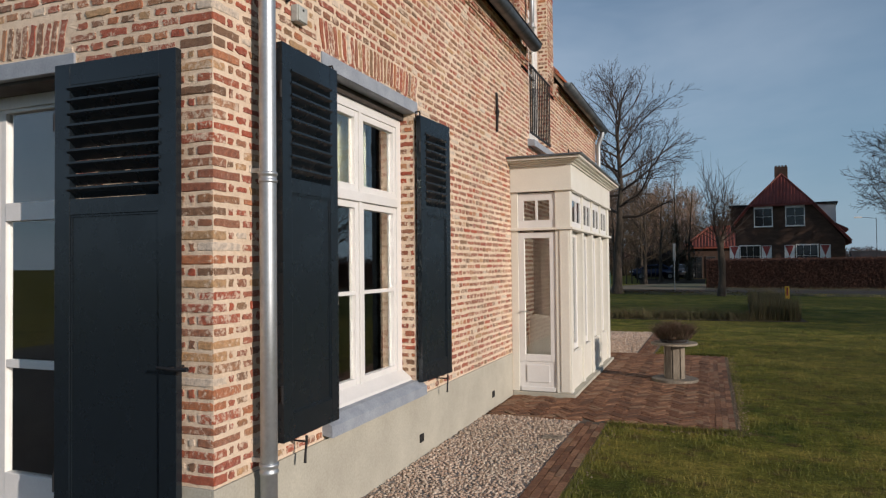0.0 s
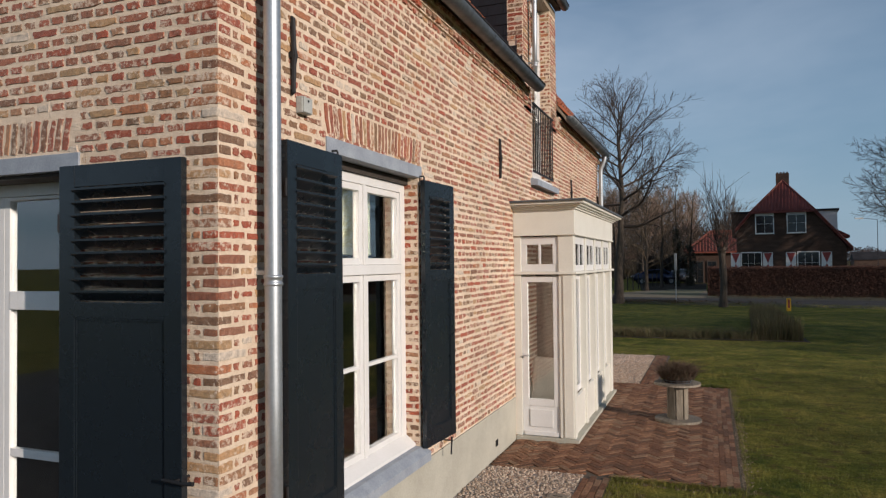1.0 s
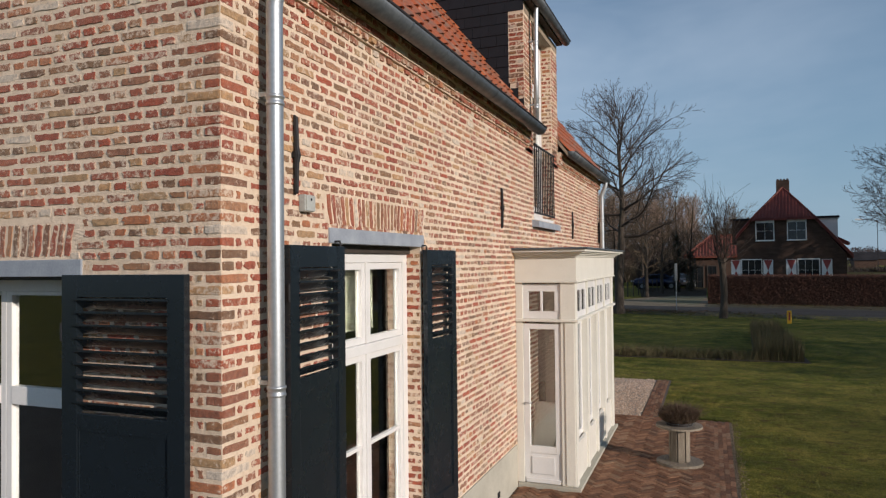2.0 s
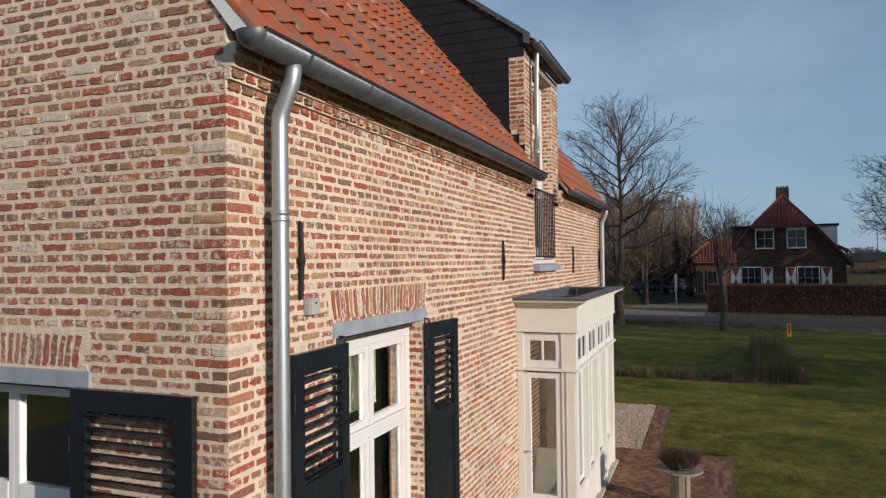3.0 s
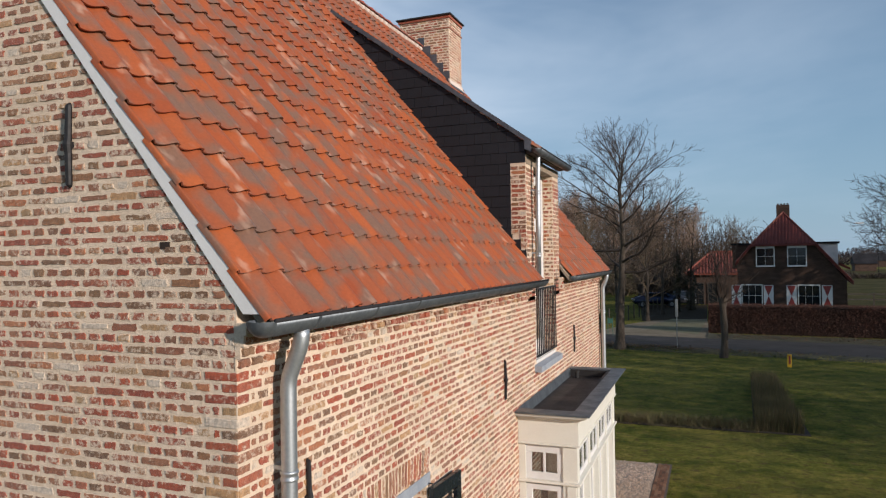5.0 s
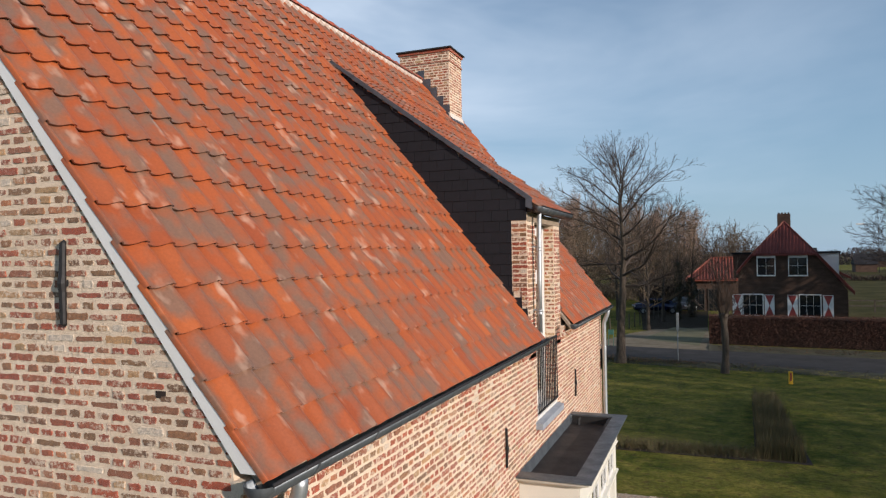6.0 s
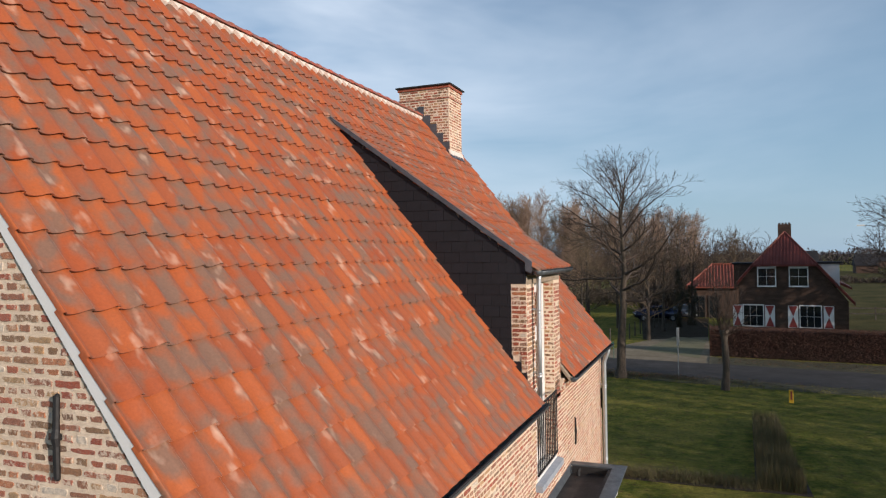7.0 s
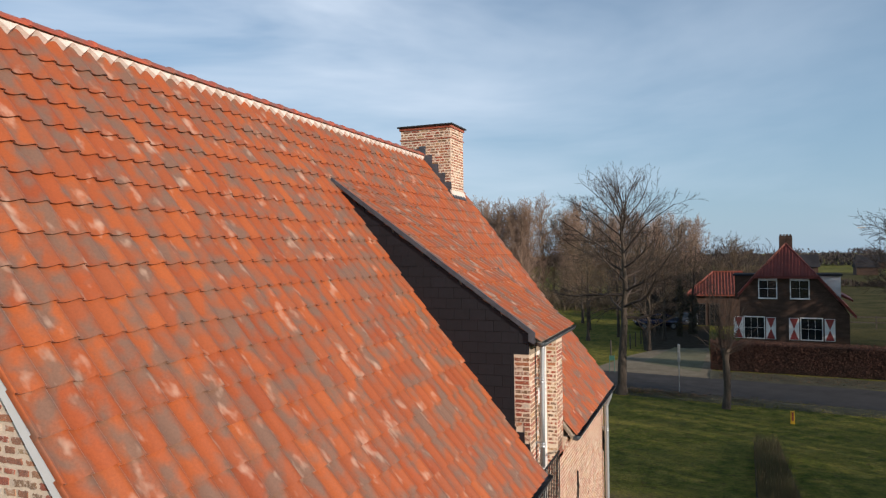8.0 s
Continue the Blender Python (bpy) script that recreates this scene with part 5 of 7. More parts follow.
# corner pilasters and wall posts
for y0, y1 in ((BY0, BY0 + 0.14), (BY1 - 0.12, BY1)):
    part("corner_post", box(BX - 0.19, BX, y0, y1, 0.056, 2.06, 0.006), M_CREAM, bay)
    part("corner_post", box(BX - 0.19, BX, y0, y1, 2.061, 2.56, 0.006), M_CREAM, bay)
    part("pilaster_face", box(BX - 0.135, BX - 0.02, y0 - 0.012 if y0 == BY0 else y1 - 0.002, y0 if y0 == BY0 else y1 + 0.012, 0.07, 2.05, 0.004), M_CREAM, bay)
for y0, y1 in ((BY0, BY0 + 0.09), (BY1 - 0.09, BY1)):
    part("wall_post", box(0.002, 0.092, y0, y1, 0.056, 2.56, 0.005), M_CREAM, bay)
# door in the near end
dx0, dx1 = 0.094, BX - 0.192
part("door", box(dx0, dx1, BY0 + 0.022, BY0 + 0.06, 0.062, 0.425, 0.004), M_WHITE, bay)
for a in ((dx0, dx0 + 0.075, 0.426, 2.035), (dx1 - 0.075, dx1, 0.426, 2.035), (dx0 + 0.075, dx1 - 0.075, 1.965, 2.035), (dx0 + 0.075, dx1 - 0.075, 0.426, 0.515)):
    part("door_stile", box(a[0], a[1], BY0 + 0.015, BY0 + 0.06, a[2], a[3], 0.004), M_WHITE, bay)
part("door_panel", box(dx0 + 0.09, dx1 - 0.09, BY0 + 0.010, BY0 + 0.022, 0.17, 0.385, 0.006), M_WHITE, bay)
part("door_moulding", box(dx0 + 0.02, dx1 - 0.02, BY0 + 0.004, BY0 + 0.022, 0.062, 0.115, 0.006), M_WHITE, bay)
pane("pane", box(dx0 + 0.073, dx1 - 0.073, BY0 + 0.034, BY0 + 0.040, 0.513, 1.967), bay)
part("door_handle", tube([(dx0 + 0.045, BY0 + 0.015, 1.05), (dx0 + 0.045, BY0 - 0.03, 1.05), (dx0 + 0.11, BY0 - 0.03, 1.05)], 0.008, 8), M_PIPE, bay, "small metal door handle")
# string course
part("string_course", box(0.004, BX + 0.035, BY0 - 0.035, BY0 + 0.05, 2.062, 2.095, 0.006), M_CREAM, bay)
part("string_course", box(BX - 0.05, BX + 0.035, BY0 + 0.051, BY1 + 0.035, 2.062, 2.095, 0.006), M_CREAM, bay)
# small light over the door
part("top_light", box(dx0 - 0.002, dx1 + 0.002, BY0 + 0.02, BY0 + 0.055, 2.097, 2.19, 0.004), M_WHITE, bay)
part("top_light", box(dx0 - 0.002, dx1 + 0.002, BY0 + 0.02, BY0 + 0.055, 2.435, 2.53, 0.004), M_WHITE, bay)
tm = (dx0 + dx1) / 2
for a, b in ((dx0 - 0.002, dx0 + 0.07), (tm - 0.014, tm + 0.014), (dx1 - 0.07, dx1 + 0.002)):
    part("top_light", box(a, b, BY0 + 0.014, BY0 + 0.055, 2.19, 2.435, 0.003), M_WHITE, bay)
pane("pane", box(dx0 + 0.068, dx1 - 0.068, BY0 + 0.034, BY0 + 0.040, 2.188, 2.437), bay).visible_shadow = True
# front: four bays of glazing
edges = [BY0 + 0.14 + (BY1 - 0.12 - BY0 - 0.14) * i / 4 for i in range(5)]
for i in range(4):
    a, b = edges[i], edges[i + 1]
    part("front_mullion", box(BX - 0.15, BX - 0.002, b - 0.06, b + 0.0 if i == 3 else b + 0.06, 0.056, 2.06, 0.008), M_CREAM, bay)
    part("front_mullion", box(BX - 0.09, BX - 0.004, b - 0.05, b + 0.0 if i == 3 else b + 0.05, 2.096, 2.56, 0.006), M_CREAM, bay)
    a2, b2 = a + (0.06 if i else 0.0), b - 0.06
    part("front_panel", box(BX - 0.07, BX - 0.03, a2, b2, 0.056, 0.52, 0.004), M_CREAM, bay)
    for y0, y1 in ((a2, a2 + 0.065), (b2 - 0.065, b2)):
        part("front_stile", box(BX - 0.14, BX - 0.085, y0, y1, 0.521, 2.06, 0.004), M_WHITE, bay)
    part("front_rail", box(BX - 0.138, BX - 0.087, a2 + 0.065, b2 - 0.065, 0.521, 0.60, 0.004), M_WHITE, bay)
    part("front_rail", box(BX - 0.138, BX - 0.087, a2 + 0.065, b2 - 0.065, 1.985, 2.06, 0.004), M_WHITE, bay)
    pane("pane", box(BX - 0.115, BX - 0.109, a2 + 0.063, b2 - 0.063, 0.598, 1.987), bay).visible_shadow = True
    part("front_top_rail", box(BX - 0.07, BX - 0.024, a2, b2, 2.097, 2.175, 0.004), M_WHITE, bay)
    part("front_top_rail", box(BX - 0.07, BX - 0.024, a2, b2, 2.44, 2.56, 0.004), M_WHITE, bay)
    w = b2 - a2
    for f0, f1 in ((0, 0.09), (0.48, 0.53), (0.91, 1.0)):
        part("front_bar", box(BX - 0.06, BX - 0.016, a2 + f0 * w, a2 + f1 * w, 2.175, 2.44, 0.003), M_WHITE, bay)
    pane("pane", box(BX - 0.036, BX - 0.030, a2 + 0.05, b2 - 0.05, 2.173, 2.442), bay).visible_shadow = True
# far end
part("end_panel", box(0.093, BX - 0.191, BY1 - 0.06, BY1 - 0.02, 0.056, 2.56), M_CREAM, bay)
# fascia, cornice and flat roof
part("fascia", box(0.003, BX + 0.02, BY0 - 0.02, BY0 + 0.06, 2.562, 2.862, 0.005), M_CREAM, bay)
part("fascia", box(BX - 0.06, BX + 0.02, BY0 + 0.061, BY1 + 0.02, 2.562, 2.862, 0.005), M_CREAM, bay)
part("fascia", box(0.003, BX - 0.061, BY1 - 0.06, BY1 + 0.02, 2.562, 2.862, 0.005), M_CREAM, bay)
for o, z0, z1 in ((0.035, 2.545, 2.562), (0.045, 2.862, 2.885), (0.075, 2.885, 2.905), (0.115, 2.905, 2.925), (0.155, 2.925, 2.955)):
    part("cornice", box(0.003, BX + o, BY0 - o, BY0 + 0.08, z0 + 0.0005, z1 - 0.0005, 0.004), M_CREAM, bay)
    part("cornice", box(BX - 0.08, BX + o, BY0 + 0.0805, BY1 + o, z0 + 0.0005, z1 - 0.0005, 0.004), M_CREAM, bay)
    part("cornice", box(0.003, BX - 0.0805, BY1 - 0.06, BY1 + o, z0 + 0.0005, z1 - 0.0005, 0.004), M_CREAM, bay)
part("flat_roof", box(0.003, BX - 0.02, BY0 + 0.06, BY1 - 0.06, 2.80, 2.845), M_ROOFING, bay, "black bitumen flat roof")
for a in ((BX - 0.10, BX - 0.0402, BY0 + 0.101, BY1 - 0.081), (0.036, BX - 0.0402, BY0 + 0.0502, BY0 + 0.10), (0.036, BX - 0.0402, BY1 - 0.08, BY1 - 0.0397)):
    part("upstand", box(*a, 2.84, 2.958), M_ROOFING, bay, "black bitumen upstand")
O = 0.185
part("roof_edge", box(0.004, BX + O, BY0 - O, BY0 + 0.05, 2.956, 2.978, 0.004), M_ZINC, bay, "grey zinc roof edge")
part("roof_edge", box(BX - 0.04, BX + O, BY0 + 0.0505, BY1 - 0.04, 2.956, 2.978, 0.004), M_ZINC, bay, "grey zinc roof edge")
part("roof_edge", box(0.004, BX + O, BY1 - 0.0395, BY1 + O - 0.03, 2.956, 2.978, 0.004), M_ZINC, bay, "grey zinc roof edge")
part("wall_flashing", prism([(0.0025, 2.99), (0.008, 2.99), (0.010, 2.96), (0.035, 2.846), (0.0025, 2.846)], "y", BY0 + 0.051, BY1 - 0.041), M_ZINC, bay, "folded zinc against the wall")
part("outlet_pipe", tube([(0.17, 8.80, 2.846), (0.17, 8.80, 2.93), (0.19, 8.83, 2.955)], 0.03, 12), M_RUBBER, bay, "short black roof outlet")
part("bay_floor", box(-0.32, BX - 0.07, BY0 + 0.061, BY1 - 0.061, 0.056, 0.09), M_FLOORWOOD, bay)

# chair seen behind the glass door
sofa = thing("armchair", "cream upholstered armchair inside the glazed bay", "armchair", at=(0.3, 6.3, 0.09))
part("seat", box(0.05, 0.62, 6.05, 6.62, 0.28, 0.50, 0.05), M_SOFA, sofa)
part("backrest", box(0.10, 0.52, 5.86, 6.02, 0.30, 0.98, 0.06, Matrix.Translation((0.34, 5.94, 0.3)) @ pose(0, 0, 0, -12, 5, 14) @ Matrix.Translation((-0.34, -5.94, -0.3))), M_SOFA, sofa)
for x in (0.03, 0.56):
    part("arm", box(x, x + 0.08, 6.03, 6.6, 0.28, 0.66, 0.03), M_SOFA, sofa)
for x in (0.08, 0.57):
    for y in (5.92, 6.55):
        part("leg", box(x, x + 0.04, y, y + 0.04, 0.09, 0.285), M_CUSHION, sofa)


# ---- ground, gravel and paving ----
ground = tagged(part("ground", box(-900, 900, -900, 1200, -1.0, 0.0), M_LAWN), "wide flat lawn running out to fields", "ground", "", "structure")

GRAVEL = [(0.02, 1.06, -6.0, 4.36), (0.02, 1.085, 9.98, 13.95)]
for i, (x0, x1, y0, y1) in enumerate(GRAVEL):
    bed = tagged(part("gravel_bed", box(x0, x1, y0, y1, -0.02, 0.006), M_GRAVELBED), "bed of pale gravel along the wall", "gravel", "", "structure")
    rng = random.Random(50 + i)
    area = (x1 - x0) * (y1 - y0)
    count = int(area * (2300 if i == 0 else 900))
    verts, faces = [], []
    ring = [(math.cos(a), math.sin(a)) for a in (2 * math.pi * k / 6 for k in range(6))]
    for _ in range(count):
        r = rng.uniform(0.0065, 0.0145) * (1.0 if i == 0 else 1.25)
        cx, cy, cz, turn = rng.uniform(x0 + 0.01, x1 - 0.01), rng.uniform(y0, y1), 0.006 + r * rng.uniform(0.1, 0.75), rng.uniform(0, 6.28)
        sx, sy, sz = r * rng.uniform(0.8, 1.5), r * rng.uniform(0.7, 1.1), r * rng.uniform(0.5, 0.9)
        c, s, b = math.cos(turn), math.sin(turn), len(verts)
        for hgt, rad in ((-0.3, 0.95), (0.45, 0.8)):
            for p, q in ring:
                u, v = p * sx * rad * rng.uniform(0.85, 1.1), q * sy * rad * rng.uniform(0.85, 1.1)
                verts.append((cx + c * u - s * v, cy + s * u + c * v, cz + hgt * sz))
        verts.append((cx, cy, cz + sz * 0.85))
        faces += [(b + k, b + (k + 1) % 6, b + 6 + (k + 1) % 6, b + 6 + k) for k in range(6)] + [(b + 6 + k, b + 6 + (k + 1) % 6, b + 12) for k in range(6)]
    raw("pebbles", verts, faces, M_PEBBLE, bed, "", True, "stuff")

PATIO = (0.02, 2.57, 4.36, 9.97)


def paver_mesh(w, l, h, rng):
    vs, fs = [], []
    c = 0.004
    pts = [(-l / 2 + c, -w / 2), (l / 2 - c, -w / 2), (l / 2, -w / 2 + c), (l / 2, w / 2 - c), (l / 2 - c, w / 2), (-l / 2 + c, w / 2), (-l / 2, w / 2 - c), (-l / 2, -w / 2 + c)]
    pts = [(p + rng.uniform(-0.0015, 0.0015), q + rng.uniform(-0.0015, 0.0015)) for p, q in pts]
    vs += [(p * 1.0, q * 1.0, 0.0) for p, q in pts] + [(p, q, h - 0.004) for p, q in pts] + [(p * 0.97, q * 0.92, h) for p, q in pts]
    for r in (0, 8):
        fs += [(r + k, r + (k + 1) % 8, r + 8 + (k + 1) % 8, r + 8 + k) for k in range(8)]
    fs.append(tuple(range(16, 24)))
    return vs, fs


class Paving:
    def __init__(self, parent, seed, keep):
        self.parent, self.keep, self.rng = parent, keep, random.Random(seed)
        self.kinds = [paver_mesh(0.0605, 0.1945, 0.03, self.rng) for _ in range(6)]
        self.meshes = []
        for vs, fs in self.kinds:
            me = bpy.data.meshes.new("paver")
            me.from_pydata(vs, [], fs)
            me.materials.append(M_PAVER)
            self.meshes.append(me)
        self.verts, self.faces, self.single = [], [], 0

    def add(self, x, y, turn):
        rng = self.rng
        m = Matrix.Translation((x, y, -0.012 + rng.uniform(-0.003, 0.003))) @ pose(0, 0, 0, rng.uniform(-0.8, 0.8), rng.uniform(-0.8, 0.8), turn + rng.uniform(-0.8, 0.8))
        i = rng.randrange(6)
        if self.single < 300 and self.keep(x, y):
            ob = new("paver", self.meshes[i])
            ob.matrix_world = m
            ob.parent = self.parent
            self.single += 1
            return
        b = len(self.verts)
        self.verts += [m @ Vector(p) for p in self.kinds[i][0]]
        self.faces += [tuple(b + k for k in f) for f in self.kinds[i][1]]

    def done(self):
        raw("pavers", self.verts, self.faces, M_PAVER, self.parent, "", False, "stuff")


patio = tagged(part("patio", box(PATIO[0], PATIO[1] - 0.02, PATIO[2], PATIO[3], -0.03, 0.007), M_JOINT), "patio of narrow red-brown bricks laid in herringbone", "patio", "", "structure")
pv = Paving(patio, 61, lambda x, y: y < 5.9 and x > 0.3)
S = 0.0668
inner = (0.06, 2.24, 4.44, 9.90)


def in_patio(x, y):
    return inner[0] < x < inner[1] and inner[2] < y < inner[3] and not (x < 0.82 and 5.50 < y < 9.08)


# herringbone: bricks three times as long as wide, laid in steps
step, R45 = S, math.sqrt(0.5)
for a in range(-75, 75):
    for b in range(-75, 75):
        key = (a - b) % 6
        if key == 0:
            p, q, turn = (a + 1.5) * step, (b + 0.5) * step, 45
        elif key == 5:
            p, q, turn = (a + 0.5) * step, (b + 1.5) * step, 135
        else:
            continue
        x, y = 1.2 + R45 * (p - q), 7.2 + R45 * (p + q)
        if in_patio(x, y):
            pv.add(x, y, turn)
# border: three rows along the lawn side, one across each end
for row in range(5):
    y = PATIO[2] + 0.1 + (0.1 if row % 2 else 0.0)
    while y < PATIO[3]:
        pv.add(2.275 + row * 0.0605, y, 90)
        y += 0.2005
x = 1.40
while x < 2.27:
    pv.add(x, 4.40, 0)
    x += 0.2005
x = 0.12
while x < 2.27:
    pv.add(x, 9.94, 0)
    if x < 1.1:
        pv.add(x + 0.05, 4.40, 0)
    x += 0.2005
pv.done()

# loose pebbles and crumbs of earth along the paving
rng = random.Random(66)
verts, faces = [], []
for k in range(2600):
    if k % 3:
        px, py = 2.565 + abs(rng.gauss(0, 0.05)), rng.uniform(4.25, 10.0)
    elif k % 2:
        px, py = 1.335 + abs(rng.gauss(0, 0.05)), rng.uniform(-1.0, 4.3)
    else:
        px, py = rng.uniform(1.36, 2.6), 4.33 - abs(rng.gauss(0, 0.05))
    r, b = rng.uniform(0.006, 0.015), len(verts)
    verts += [(px - r, py, 0.0), (px, py - r * 0.8, 0.0), (px + r, py, 0.0), (px, py + r * 0.8, 0.0), (px + r * 0.2, py, r * 0.9)]
    faces += [(b, b + 1, b + 4), (b + 1, b + 2, b + 4), (b + 2, b + 3, b + 4), (b + 3, b, b + 4)]
raw("edge_pebbles", verts, faces, M_GRIT, ground, "", False, "stuff")
part("earth_strip", box(2.553, 2.595, 4.28, 10.0, -0.02, 0.0025), M_DIRT, ground, "narrow strip of earth and grit")
part("earth_strip", box(1.337, 1.39, -1.5, 4.345, -0.02, 0.0025), M_DIRT, ground, "narrow strip of earth and grit")

edging = thing("brick_edging", "narrow red-brown brick edging between gravel and lawn", "edging", "", "structure")
part("bed", box(1.06, 1.335, -6.0, 4.352, -0.03, 0.006), M_JOINT, edging)
part("bed", box(1.09, 1.41, 9.98, 14.0, -0.03, 0.006), M_JOINT, edging)
pe = Paving(edging, 62, lambda x, y: 1.2 < y < 4.4)
for row in range(4):
    for x0, y0, y1 in ((1.095, -6.0, 4.34), (1.135, 9.98, 14.0)):
        y = y0 + 0.1 + (0.1 if row % 2 else 0)
        while y < y1 - 0.05:
            pe.add(x0 + row * 0.066, y, 90)
            y += 0.2005
pe.done()
cover = thing("drain_cover", "small grey concrete drain cover lying in the gravel", "drain cover", at=(0.95, 3.55, 0.02))
part("slab", box(0.85, 1.04, 3.50, 3.64, 0.002, 0.030, 0.006), M_OLDWOOD, cover)
part("slot", box(0.90, 0.99, 3.56, 3.575, 0.0302, 0.032), M_RUBBER, cover)


# ---- grass ----
def grass_patch(name, seed, count, spots, height, width, parent):
    rng = random.Random(seed)
    verts, faces = [], []
    while len(faces) < count:
        x, y, f = spots(rng)
        if x is None:
            continue
        h, a, lean = height * rng.uniform(0.5, 1.3) * f, rng.uniform(0, 6.28), rng.uniform(0.1, 0.8)
        w, b = width * rng.uniform(0.7, 1.3), len(verts)
        ca, sa = math.cos(a), math.sin(a)
        l = rng.uniform(0, 6.28)
        verts += [(x - ca * w, y - sa * w, -0.002), (x + ca * w, y + sa * w, -0.002), (x + math.cos(l) * h * lean, y + math.sin(l) * h * lean, h)]
        faces.append((b, b + 1, b + 2))
    raw(name, verts, faces, M_BLADE, parent, "", False, "stuff")


def lawn_spot(rng):
    y = -7 + 33 * rng.random() ** 1.15
    x = 1.34 + 15 * rng.random() ** 1.5 if y < 14.2 else rng.uniform(-9, 16)
    if x < 2.60 and PATIO[2] - 0.02 < y < PATIO[3] + 0.03 or x < 1.42 and 9.9 < y < 14.1:
        return None, None, 0
    # thinning out towards the far lawn
    if rng.random() > min(1.0, (y + 7) / 4, (26 - y) / 8, (16.3 - x) / 7):
        return None, None, 0
    clump = 0.25 + 1.7 * max(0.05, 0.5 + 0.8 * noise.noise(Vector((x * 1.9, y * 1.9, 0.0))))
    return x, y, clump


grass_patch("grass", 71, 230000, lawn_spot, 0.026, 0.0027, ground)


def edge_spot(rng):
    # longer tufts along the edges of the paving
    k = rng.randrange(4)
    if k == 0:
        return 1.345 + abs(rng.gauss(0, 0.035)), rng.uniform(-1, 4.3), 1.5
    if k == 1:
        return rng.uniform(1.35, 2.6), 4.34 - abs(rng.gauss(0, 0.05)), 1.6
    if k == 2:
        return 2.60 + abs(rng.gauss(0, 0.04)), rng.uniform(4.2, 10), 0.8
    return rng.uniform(1.4, 2.6), 10.0 + abs(rng.gauss(0, 0.05)), 1.5


grass_patch("grass_tufts", 72, 9000, edge_spot, 0.032, 0.003, ground)


def verge_spot(rng):
    x = rng.uniform(-9, 24)
    return x, 34.5 - 0.15 * x + rng.gauss(0, 0.45), 1.6


grass_patch("verge_grass", 73, 14000, verge_spot, 0.07, 0.008, ground)


# ---- cable-drum table with a planted basket ----
drum = thing("cable_drum_table", "small weathered wooden cable drum used as a table", "cable drum", at=(1.86, 7.2, 0.0))
DX, DY = 1.86, 7.2


def disc(z0, z1, r):
    bm = bmesh.new()
    n_pl = 6
    for i in range(n_pl):
        a0, a1 = -r + 2 * r * i / n_pl + 0.002, -r + 2 * r * (i + 1) / n_pl - 0.002
        ptsu = [a0 + (a1 - a0) * k / 6 for k in range(7)]
        poly = [(u, math.sqrt(max(r * r - u * u, 0.0004))) for u in ptsu] + [(u, -math.sqrt(max(r * r - u * u, 0.0004))) for u in ptsu[::-1]]
        lo = [bm.verts.new((DX + u, DY + v, z0)) for u, v in poly]
        hi = [bm.verts.new((DX + u, DY + v, z1)) for u, v in poly]
        bm.faces.new(lo)
        bm.faces.new(hi[::-1])
        for k in range(len(poly)):
            bm.faces.new((lo[k], hi[k], hi[(k + 1) % len(poly)], lo[(k + 1) % len(poly)]))
    return bm


part("bottom_disc", disc(0.012, 0.05, 0.30), M_OLDWOOD, drum, "round plank disc")
part("top_disc", disc(0.512, 0.54, 0.305), M_OLDWOOD, drum, "round plank disc")
for k in range(8):
    a = 2 * math.pi * (k + 0.3) / 8
    m = Matrix.Translation((DX, DY, 0)) @ pose(0, 0, 0, 0, 0, math.degrees(a))
    part("stave", box(0.112, 0.134, -0.044, 0.044, 0.05, 0.512, 0.004, m), M_OLDWOOD, drum)
for z0, z1 in ((0.016, 0.046), (0.515, 0.537)):
    part("rim_band", lathe([(0.303, z0), (0.308, z0), (0.308, z1), (0.303, z1)], DX, DY, 36), M_OLDWOOD, drum, "thin metal-grey rim")
basket = thing("wire_basket", "low wire basket standing on the drum", "basket", at=(DX, DY, 0.54))
for i, z in enumerate((0.545, 0.575, 0.605, 0.625)):
    r = 0.175 + 0.012 * i
    part("hoop", tube([(DX + r * math.cos(a), DY + r * math.sin(a), z) for a in (2 * math.pi * k / 24 for k in range(25))], 0.0035, 6), M_ZINC, basket)
for k in range(16):
    a = 2 * math.pi * k / 16
    part("wire", tube([(DX + 0.174 * math.cos(a), DY + 0.174 * math.sin(a), 0.543), (DX + 0.213 * math.cos(a), DY + 0.213 * math.sin(a), 0.628)], 0.0025, 5), M_ZINC, basket)
part("soil", lathe([(0.168, 0.545), (0.195, 0.61), (0.10, 0.625)], DX, DY, 24), M_HEDGECORE, basket, "dark potting soil")


def twig_cloud(name, seed, count, spots, length, width, material, parent, spread=0.5, label=""):
    """Many thin dry twigs, each a narrow blade bent once."""
    rng = random.Random(seed)
    verts, faces = [], []
    for _ in range(count):
        x, y, z, f = spots(rng)
        a, h = rng.uniform(0, 6.28), length * f * rng.uniform(0.55, 1.15)
        dx, dy = rng.gauss(0, spread) * h, rng.gauss(0, spread) * h
        w = width * rng.uniform(0.6, 1.3)
        ca, sa, b = math.cos(a) * w, math.sin(a) * w, len(verts)
        verts += [(x - ca, y - sa, z), (x + ca, y + sa, z), (x + dx * 0.4 + ca * 0.8, y + dy * 0.4 + sa * 0.8, z + h * 0.55), (x + dx * 0.4 - ca * 0.8, y + dy * 0.4 - sa * 0.8, z + h * 0.55), (x + dx, y + dy, z + h)]
        faces += [(b, b + 1, b + 2, b + 3), (b + 3, b + 2, b + 4)]
    return raw(name, verts, faces, material, parent, label, False, "")


heather = thing("heather_plant", "dry brown heather growing in the wire basket", "plant", at=(0, 0, 0))


